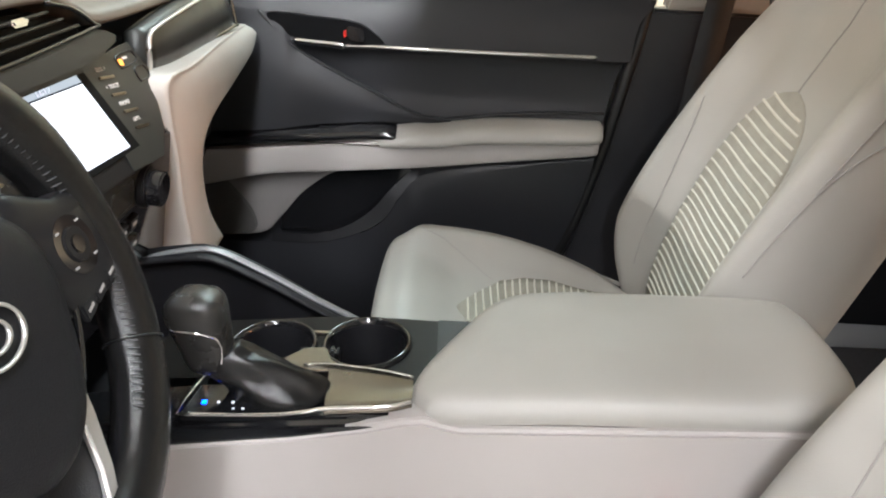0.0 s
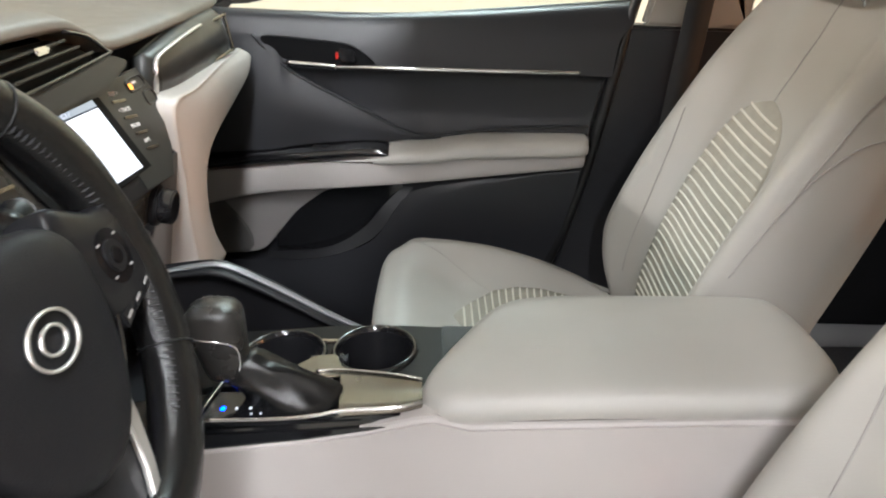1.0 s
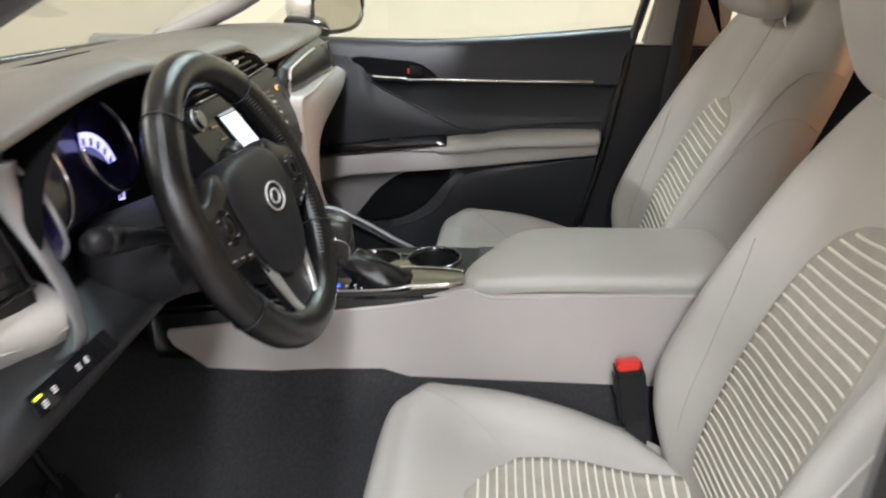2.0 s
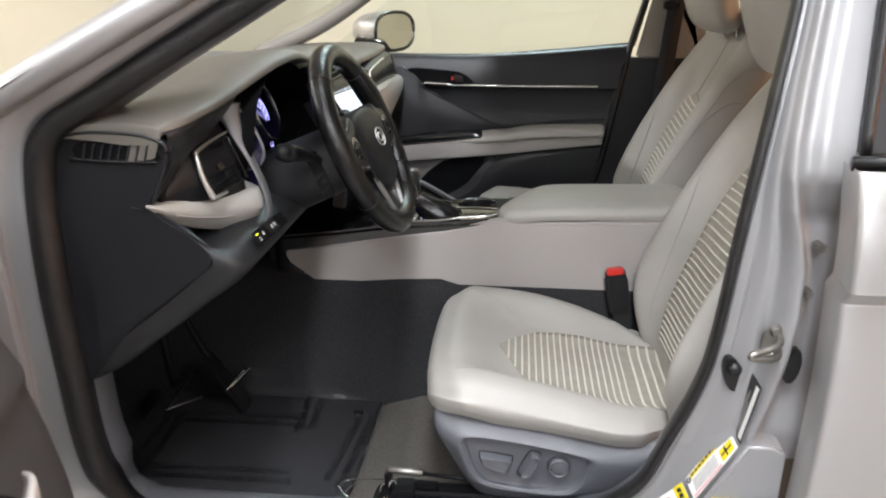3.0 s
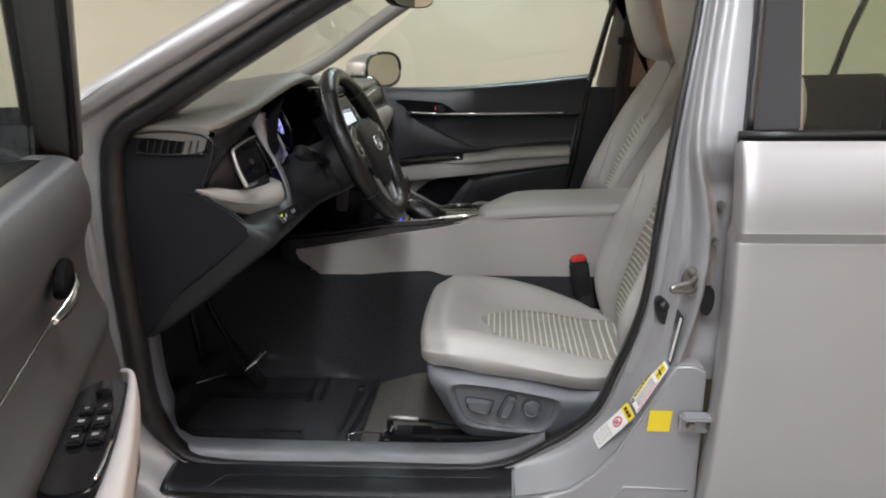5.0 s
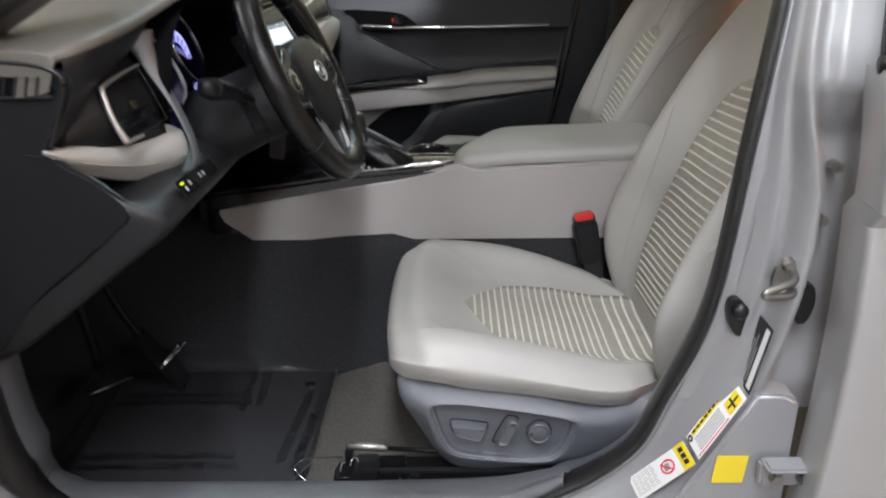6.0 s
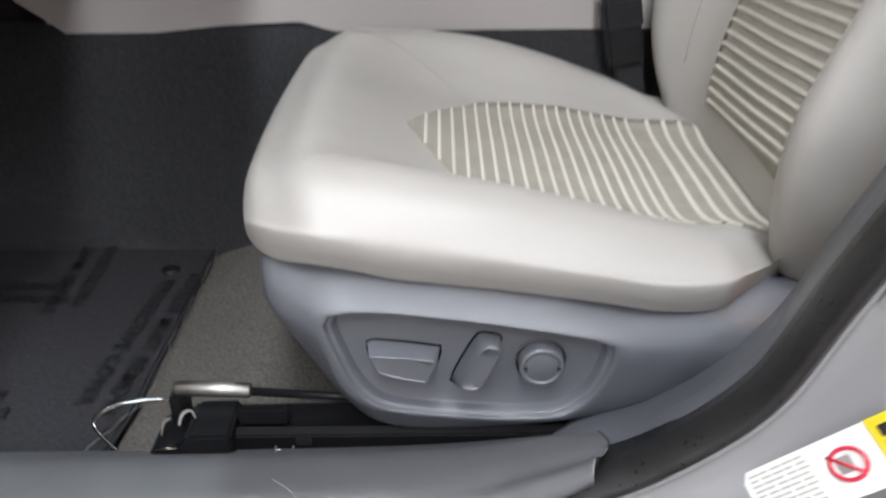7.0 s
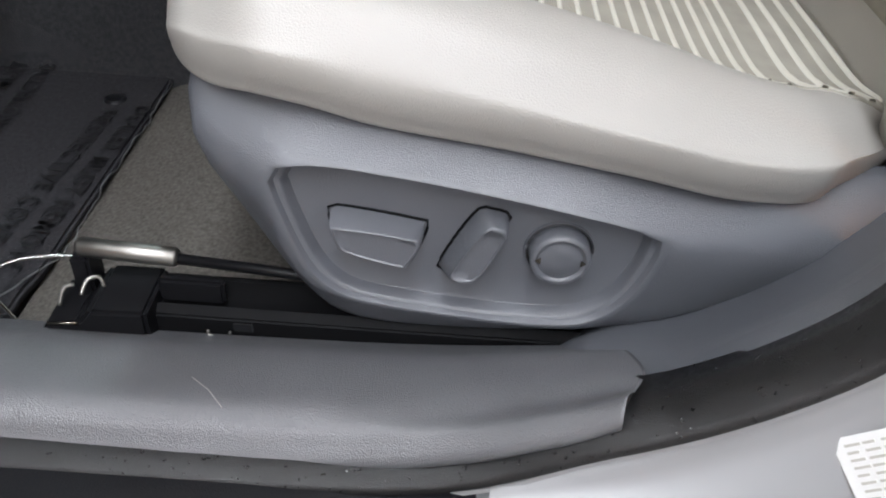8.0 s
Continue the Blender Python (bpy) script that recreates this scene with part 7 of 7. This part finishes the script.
loft("shell", [oval(0.97, 0.0), oval(1.0, -0.012), oval(0.97, -0.06), oval(0.78, -0.11), oval(0.45, -0.14), oval(0.15, -0.148)], PAINT, mir, nu=3, nv=3)
part("mirror_glass", prism_bm([tuple((MM.inverted() @ Vector(p)).xy) for p in oval(0.93, 0.0)], MM @ Matrix.Translation((0, 0, -0.004)), 0.005, 0), MIRROR, mir, "mirror glass")
tube("mirror_rim", oval(0.965, 0.001), 0.006, GLOSS, mir, "black rim", closed=True)
loft("foot", [[(-0.26, 0.77, 0.955), (-0.16, 0.77, 0.955), (-0.16, 0.77, 0.985), (-0.26, 0.77, 1.0)], [(-0.27, 0.88, 0.965), (-0.19, 0.90, 0.965), (-0.19, 0.90, 0.99), (-0.27, 0.88, 1.01)]], GLOSS, mir, "black mirror foot", nu=2, nv=2)
# ---- windscreen, roof ----
scr = thing("windscreen", "clear windscreen with a black lower band", "windscreen")
wg = loft("glass", [[(-0.70, -0.73, 0.90), (-0.86, 0.0, 0.90), (-0.70, 0.73, 0.90)], [(-0.345, -0.71, 1.06), (-0.46, 0.0, 1.075), (-0.345, 0.71, 1.06)], [(-0.02, -0.64, 1.255), (-0.10, 0, 1.28), (-0.02, 0.64, 1.255)], [(0.20, -0.60, 1.365), (0.14, 0, 1.39), (0.20, 0.60, 1.365)]], GLASS, scr, closed=False, cap=False)
wg.visible_shadow = False
tube("black_band", spline([(-0.66, -0.70, 0.945), (-0.77, 0.0, 0.955), (-0.66, 0.70, 0.945)], 8), 0.016, GLOSS, scr, "black lower band", flat=0.5)
roof = thing("car_roof", "pale grey headliner under a silver roof", "car roof")
loft("headliner", [[(x, y, z + dzz) for y, z in ((-0.60, 1.35), (-0.4, 1.39), (0, 1.41), (0.4, 1.39), (0.60, 1.35))] for x, dzz in ((0.18, -0.005), (0.4, 0.005), (0.8, 0.0), (1.5, -0.06))], HEADLINER, roof, closed=False, cap=False)
loft("roof_skin", [[(x, y, z + dzz) for y, z in ((-0.66, 1.36), (-0.55, 1.42), (0, 1.445), (0.55, 1.42), (0.66, 1.36))] for x, dzz in ((0.17, -0.01), (0.4, 0.0), (0.8, 0.0), (1.5, -0.06))], PAINT, roof, "silver roof skin", closed=False, cap=False)
rm = thing("rear_view_mirror", "black rear view mirror under the windscreen", "mirror")
RM = axes((0.050, 0.0, 1.238), (0.38, 0.92, 0), (0, 0, 1))


def rm_ring(k, c):
    return [np.array(RM @ Vector((0.115 * k * math.copysign(abs(math.cos(a)) ** 0.7, math.cos(a)), 0.034 * k * math.copysign(abs(math.sin(a)) ** 0.7, math.sin(a)), c))) for a in np.linspace(0, 2 * math.pi, 16, endpoint=False)]


loft("housing", [rm_ring(0.97, 0.0), rm_ring(1.0, -0.005), rm_ring(0.9, -0.025), rm_ring(0.5, -0.04)], DARK, rm, nu=3, nv=3)
mesh_ob("mirror_glass", rm_ring(0.92, 0.001), [tuple(range(16))], MIRROR, rm, "mirror glass", smooth=False)
tube("stem", [RM @ Vector((0, 0.0, -0.035)), (-0.035, 0.03, 1.30)], 0.009, DARK, rm)
# fender and bonnet beyond the front pillar
body = thing("front_wing", "silver front wing and bonnet", "car wing")
rings = []
for x in (-0.56, -0.9, -1.4, -1.9):
    d = 0.10 * (x + 0.5)
    rings.append([(x, -0.86, 0.25), (x, -0.885, 0.5), (x, -0.890, 0.78), (x, -0.875, 0.875 + d * 0.5), (x - 0.02, -0.82, 0.915 + d), (x - 0.12, -0.72, 0.905 + d), (x - 0.30, -0.3, 0.90 + d), (x - 0.30, 0.3, 0.90 + d), (x - 0.12, 0.72, 0.905 + d), (x, 0.87, 0.88 + d), (x, 0.88, 0.5)])
loft("bonnet_and_wing", rings, PAINT, body, closed=False, cap=False, nu=4, nv=3)
# outer skin of the front pillar and roof rail
tube("pillar_skin", spline([(-0.66, -0.80, 0.925), (-0.47, -0.785, 1.010), (-0.345, -0.772, 1.080), (-0.195, -0.738, 1.167), (-0.02, -0.69, 1.270), (0.20, -0.65, 1.374), (0.5, -0.635, 1.395), (1.0, -0.63, 1.39)], 6), 0.030, PAINT, car, "silver windscreen pillar", flat=0.75)

# ---- open driver's door ----
dd = thing("driver_door", "open driver's door with dark lining, grey armrest and window switches", "car door")
DM = axes((-0.42, -0.83, 0.0), (0.309, -0.951, 0), (0, 0, 1))   # a along the door, b up, c inwards


def dp(a, n, z):
    """A point of the door: a along it, n towards its inner side, z up."""
    return np.array((-0.42 + 0.309 * a + 0.951 * n, -0.83 - 0.951 * a + 0.309 * n, z))


def front_shift(a, z):
    return float(np.interp(z, (0.38, 0.54, 0.78, 0.90, 0.97), (-0.10, -0.07, 0.04, 0.09, 0.13))) * max(0.0, min(1.0, (0.34 - a) / 0.24))


rings = []
for a, k in ((0.09, -0.035), (0.105, -0.012), (0.14, 0.0), (0.30, 0.0), (0.50, 0.0), (0.70, 0.0), (0.95, 0.0), (1.10, -0.01)):
    rings.append([dp(a + front_shift(a, z), n + k, z) for n, z in ((0.0, 0.985), (0.025, 0.990), (0.045, 0.980), (0.054, 0.95), (0.050, 0.905), (0.034, 0.865), (0.030, 0.80), (0.044, 0.735), (0.04, 0.70), (0.045, 0.62), (0.05, 0.50), (0.045, 0.40), (0.0, 0.38))])
loft("lining", rings, DOORTRIM, dd, "charcoal door lining", closed=False, cap=False, nu=4, nv=4)
skin = [[dp(a, n - 0.10, z) for z, n in ((0.30, 0.03), (0.45, -0.005), (0.62, -0.012), (0.80, -0.012), (0.87, -0.02), (0.94, 0.0), (0.985, 0.03))] for a in (0.03, 0.4, 0.8, 1.12)]
loft("outer_skin", skin, PAINT, dd, "silver outer skin", closed=False, cap=False)
for a0, nm in ((0.05, "front_edge"), (1.11, "rear_edge")):
    part(nm, prism_bm([(-0.085, 0.36), (0.02, 0.36), (0.028, 0.70), (0.015, 0.975), (-0.075, 0.975), (-0.10, 0.7)], axes(dp(a0, 0, 0), (0.951, 0.309, 0), (0, 0, 1)), 0.03, 0.005), PAINTIN, dd, "silver door edge")
arm = []
for a, n, z, w in ((0.325, 0.085, 0.690, 0.006), (0.345, 0.100, 0.695, 0.009), (0.40, 0.110, 0.697, 0.012), (0.50, 0.119, 0.699, 0.016), (0.62, 0.125, 0.70, 0.022), (0.80, 0.130, 0.705, 0.035), (0.95, 0.12, 0.71, 0.03)):
    arm.append([dp(a, n - w * 1.4, z - 0.01), dp(a, n - w, z + 0.016), dp(a, n - 0.3 * w, z + 0.020), dp(a, n, z + 0.010), dp(a, n - 0.002, z - 0.03), dp(a, n - 0.03, z - 0.10), dp(a, n - 0.06, z - 0.13)])
loft("armrest", arm, TRIMGREY, dd, "light grey armrest edge", nu=4, nv=5)
SWP = [(0.372, 0.060), (0.378, 0.092), (0.41, 0.100), (0.54, 0.100), (0.64, 0.094), (0.64, 0.044), (0.553, 0.030), (0.43, 0.033)]
swp = part("switch_panel", prism_bm([tuple(p) for p in spline(SWP, 4, True)], Matrix(((0.309, 0.951, 0, -0.42), (-0.951, 0.309, 0, -0.83), (0, 0, 1, 0.700), (0, 0, 0, 1))), 0.016, 0.003), GLOSS, dd, "gloss black window switch panel")
SM = Matrix(((0.309, 0.951, 0, -0.42), (-0.951, 0.309, 0, -0.83), (0, 0, 1, 0.7155), (0, 0, 0, 1)))
for a in (0.490, 0.527):
    for n in (0.052, 0.073):
        k = part("window_switch", prism_bm([(a, n), (a + 0.028, n), (a + 0.028, n + 0.018), (a, n + 0.018)], SM, 0.008, 0.003), BUTTON, swp)
        part("switch_mark", prism_bm([(a + 0.011, n + 0.006), (a + 0.016, n + 0.006), (a + 0.016, n + 0.013), (a + 0.011, n + 0.013)], SM @ Matrix.Translation((0, 0, 0.008)), 0.0006, 0), GREYINK, k)
for n in (0.053, 0.073):
    k = part("lock_switch", prism_bm([(0.452, n), (0.476, n), (0.476, n + 0.016), (0.452, n + 0.016)], SM, 0.005, 0.002), BUTTON, swp)
    part("switch_mark", prism_bm([(0.461, n + 0.006), (0.465, n + 0.006), (0.465, n + 0.011), (0.461, n + 0.011)], SM @ Matrix.Translation((0, 0, 0.005)), 0.0006, 0), GREYINK, k)
part("mirror_knob", prism_bm([(0.421 + 0.010 * math.cos(a), 0.074 + 0.010 * math.sin(a)) for a in np.linspace(0, 2 * math.pi, 20, endpoint=False)], SM, 0.012, 0.003), GLOSS, swp, "gloss black mirror knob")
tube("switch_trim", [SM @ Vector((p[0], p[1], 0.002)) for p in spline([(0.63, 0.094), (0.60, 0.097), (0.57, 0.098), (0.55, 0.099)], 4)], 0.0022, CHROME, swp, sides=6)
# stitched edge line, drawn as a thin satin tube, and handle on the lining
tube("chrome_accent", spline([dp(0.520, 0.054, 0.855), dp(0.56, 0.053, 0.855), dp(0.616, 0.053, 0.855), dp(0.70, 0.050, 0.850), dp(0.775, 0.051, 0.850), dp(0.827, 0.054, 0.846), dp(0.90, 0.058, 0.845), dp(1.05, 0.058, 0.843)], 6), 0.0018, SATIN, dd, "thin light stitched edge line", flat=0.7)
# no hollow here: a flat black plate stands for the recess's shade
part("handle_cup", prism_bm([tuple(p) for p in spline([(0.402, 0.872), (0.415, 0.892), (0.445, 0.895), (0.470, 0.882), (0.475, 0.862), (0.44, 0.852), (0.412, 0.856)], 4, True)], DM @ Matrix.Translation((0, 0, -0.056)), 0.012, 0.002), VENTBLACK, dd, "flat black plate for the shaded handle recess")
loft("door_handle", [[dp(a, n - 0.004, z + h), dp(a, n, z + h * 0.6), dp(a, n + 0.002, z), dp(a, n, z - h * 0.6), dp(a, n - 0.004, z - h)] for a, n, z, h in ((0.405, 0.052, 0.874, 0.003), (0.415, 0.060, 0.870, 0.006), (0.440, 0.066, 0.864, 0.008), (0.470, 0.066, 0.858, 0.009), (0.500, 0.062, 0.854, 0.008), (0.530, 0.056, 0.853, 0.004))], CHROME, dd, "satin chrome inner door handle", nu=3, nv=4)
# window frame, sail panel, glass, mirror
part("sail_panel", prism_bm([(0.05, 0.965), (0.165, 0.965), (0.150, 1.03), (0.115, 1.05)], DM @ Matrix.Translation((0, 0, 0.026)), 0.055, 0.006), DARK, dd, "black sail panel")
POST = ((0.055, 0.965), (0.135, 1.045), (0.215, 1.12), (0.305, 1.203), (0.475, 1.36))
loft("window_frame", [[dp(a + da, n + 0.23 * (z - 1.0), z) for da, n in ((0.030, -0.040), (0.036, -0.01), (0.030, 0.020), (-0.026, 0.024), (-0.034, -0.01), (-0.030, -0.038))] for a, z in POST], mat("grey_frame_trim", (0.085, 0.09, 0.088), 0.4, vary=0.08), dd, "grey window frame", nu=2, nv=3)
for dn in (-0.040, 0.020):
    tube("frame_seal", spline([dp(a + 0.030, dn + 0.23 * (z - 1.0), z) for a, z in POST], 5), 0.007, RUBBER, dd, "black rubber run")
loft("belt_seal", [[dp(a, -0.115, 0.962), dp(a, -0.06, 0.972), dp(a, -0.004, 0.978), dp(a, -0.004, 0.95), dp(a, -0.115, 0.93)] for a in (0.06, 0.4, 0.8, 1.12)], RUBBER, dd, "black window belt seal", nu=2, nv=2)
dg = loft("window_glass", [[dp(0.08, -0.030, 0.97), dp(0.5, -0.030, 0.975), dp(1.1, -0.030, 0.985)], [dp(0.46, 0.055, 1.34), dp(0.7, 0.055, 1.36), dp(1.05, 0.055, 1.36)]], GLASSDOOR, dd, "green-tinted door glass", closed=False, cap=False, nv=3)
dg.visible_shadow = False
def mirror_ring(a, k):
    return [dp(a, -0.165 + 0.085 * k * math.copysign(abs(math.cos(u)) ** 0.7, math.cos(u)), 0.955 + 0.068 * k * math.copysign(abs(math.sin(u)) ** 0.7, math.sin(u))) for u in np.linspace(0, 2 * math.pi, 16, endpoint=False)]


dm = loft("mirror_housing", [mirror_ring(a, k) for a, k in ((0.215, 0.93), (0.222, 1.0), (0.20, 1.0), (0.15, 0.9), (0.11, 0.6), (0.10, 0.2))], GLOSS, dd, "gloss black door mirror", nu=3, nv=3)
mesh_ob("mirror_glass", mirror_ring(0.2195, 0.92), [tuple(range(16))], MIRROR, dm, "mirror glass", smooth=False)

# ---- stickers and fittings on the pillar ----
def sticker(origin, along, across, L, W):
    """Frame of a sticker: u along it, v across, both from 0 to 1."""
    o, a, c = Vector(origin), Vector(along).normalized() * L, Vector(across).normalized() * W
    n = a.cross(c).normalized()
    if n.y > 0:
        n = -n
    return lambda u, v, lift=0.0: o + a * u + c * v + n * lift


def sheet(name, f, u0, v0, u1, v1, lift, material, parent, label=""):
    q = [f(u0, v0, lift), f(u1, v0, lift), f(u1, v1, lift), f(u0, v1, lift)]
    w = [f(u0, v0, lift - 0.001), f(u1, v0, lift - 0.001), f(u1, v1, lift - 0.001), f(u0, v1, lift - 0.001)]
    return mesh_ob(name, [tuple(p) for p in q + w], [(0, 1, 2, 3), (7, 6, 5, 4), (0, 4, 5, 1), (1, 5, 6, 2), (2, 6, 7, 3), (3, 7, 4, 0)], material, parent, label, smooth=False)


tag = thing("yellow_tag", "plain yellow square sticker on the door jamb", "sticker")
f = sticker((0.527, -0.813, 0.517), (1, 0, 0.0), (-0.1, 0, -1), 0.038, 0.039)
sheet("paper", f, 0, 0, 1, 1, 0.0, YELLOW, tag)
lab = thing("tyre_label", "white and yellow tyre information sticker on the pillar", "sticker")
f = sticker((0.500, -0.772, 0.517), (0.049, 0.004, 0.083), (0.005, -0.040, -0.006), 0.097, 0.040)
sheet("paper", f, 0, 0, 1, 1, 0.0, WHITEPAPER, lab)
sheet("band", f, 0.10, 0.06, 0.92, 0.24, 0.0008, YELLOW, lab)
for i in range(9):
    sheet("text_bar", f, 0.12 + i * 0.085, 0.11, 0.12 + i * 0.085 + 0.06, 0.19, 0.0014, BLACKINK, lab)
sheet("panel", f, 0.70, 0.45, 0.95, 0.92, 0.0008, YELLOW, lab)
sheet("text_bar", f, 0.72, 0.66, 0.93, 0.72, 0.0014, BLACKINK, lab)
sheet("text_bar", f, 0.80, 0.48, 0.83, 0.90, 0.0014, BLACKINK, lab)
for i in range(6):
    sheet("text_bar", f, 0.10, 0.36 + i * 0.09, 0.62, 0.385 + i * 0.09, 0.0008, GREYINK, lab)
sheet("rim_line", f, 0.04, 0.93, 0.66, 0.955, 0.0008, REDINK, lab)
tube("dial_mark", [tuple(f(0.05 + 0.028 * math.cos(a), 0.2 + 0.10 * math.sin(a), 0.0006)) for a in np.linspace(0, 2 * math.pi, 16, endpoint=False)], 0.0012, BLACKINK, lab, closed=True, sides=5)
PALEINK = mat("pale_print", (0.50, 0.48, 0.43), 0.6, vary=0.05)
lab2 = thing("airbag_label", "white airbag warning sticker with a red circle and yellow end", "sticker")
f = sticker((0.4395, -0.744, 0.433), (0.048, -0.030, 0.072), (0.008, -0.034, -0.010), 0.104, 0.036)
sheet("paper", f, 0, 0, 1, 1, 0.0, WHITEPAPER, lab2)
sheet("band", f, 0.83, 0.0, 1.0, 1.0, 0.0008, YELLOW, lab2)
for i in range(3):
    sheet("text_bar", f, 0.88, 0.15 + i * 0.25, 0.95, 0.33 + i * 0.25, 0.0014, BLACKINK, lab2)
tube("red_circle", [tuple(f(0.635 + 0.10 * math.cos(a), 0.5 + 0.25 * math.sin(a), 0.0006)) for a in np.linspace(0, 2 * math.pi, 28, endpoint=False)], 0.0012, REDINK, lab2, closed=True, sides=5)
tube("red_circle", [tuple(f(0.545, 0.30, 0.0007)), tuple(f(0.695, 0.70, 0.0007))], 0.001, REDINK, lab2, sides=5)
sheet("picture", f, 0.57, 0.36, 0.66, 0.62, 0.0006, GREYINK, lab2)
for i in range(9):
    for k in range(5):
        sheet("text_bar", f, 0.05 + k * 0.078, 0.10 + i * 0.09, 0.05 + k * 0.078 + (0.068, 0.05, 0.062)[(i + k) % 3], 0.128 + i * 0.09, 0.0006, PALEINK, lab2)
lab3 = thing("black_label", "black specification sticker with a white strip", "sticker")
f = sticker((0.554, -0.770, 0.602), (0.016, -0.003, 0.088), (0.003, -0.038, -0.004), 0.088, 0.036)
sheet("paper", f, 0, 0, 1, 1, 0.0, BLACKINK, lab3)
sheet("strip", f, 0.05, 0.68, 0.95, 0.92, 0.0008, WHITEPAPER, lab3)
for i in range(4):
    sheet("text_bar", f, 0.10, 0.12 + i * 0.13, 0.62 + 0.08 * (i % 3), 0.15 + i * 0.13, 0.0008, GREYINK, lab3)
# lower hinge of the rear door
hin = thing("hinge", "silver painted rear door hinge with two bolts", "hinge")
box("leaf", (0.575, -0.830, 0.484), (0.640, -0.812, 0.517), PAINTIN, hin, bevel=0.004)
box("flange", (0.578, -0.845, 0.512), (0.645, -0.815, 0.519), PAINTIN, hin, bevel=0.003)
for bx in (0.592, 0.625):
    part("bolt", prism_bm([(bx + 0.009 * math.cos(a), 0.500 + 0.009 * math.sin(a)) for a in np.linspace(0, 2 * math.pi, 6, endpoint=False)], xz(-0.840), 0.012, 0.002), STEEL, hin)

# Put every thing's origin at its base.
def rebase(empty):
    kids = list(empty.children_recursive)
    pts = [v.co for k in kids if k.type == "MESH" for v in k.data.vertices]
    if not pts:
        return
    lo = [min(p[i] for p in pts) for i in range(3)]
    hi = [max(p[i] for p in pts) for i in range(3)]
    at = Vector(((lo[0] + hi[0]) / 2, (lo[1] + hi[1]) / 2, lo[2]))
    empty.location = at
    for k in empty.children:
        k.matrix_parent_inverse = Matrix.Translation(-at)


for ob in list(scene.objects):
    if ob.type == "EMPTY" and ob.parent is None:
        rebase(ob)
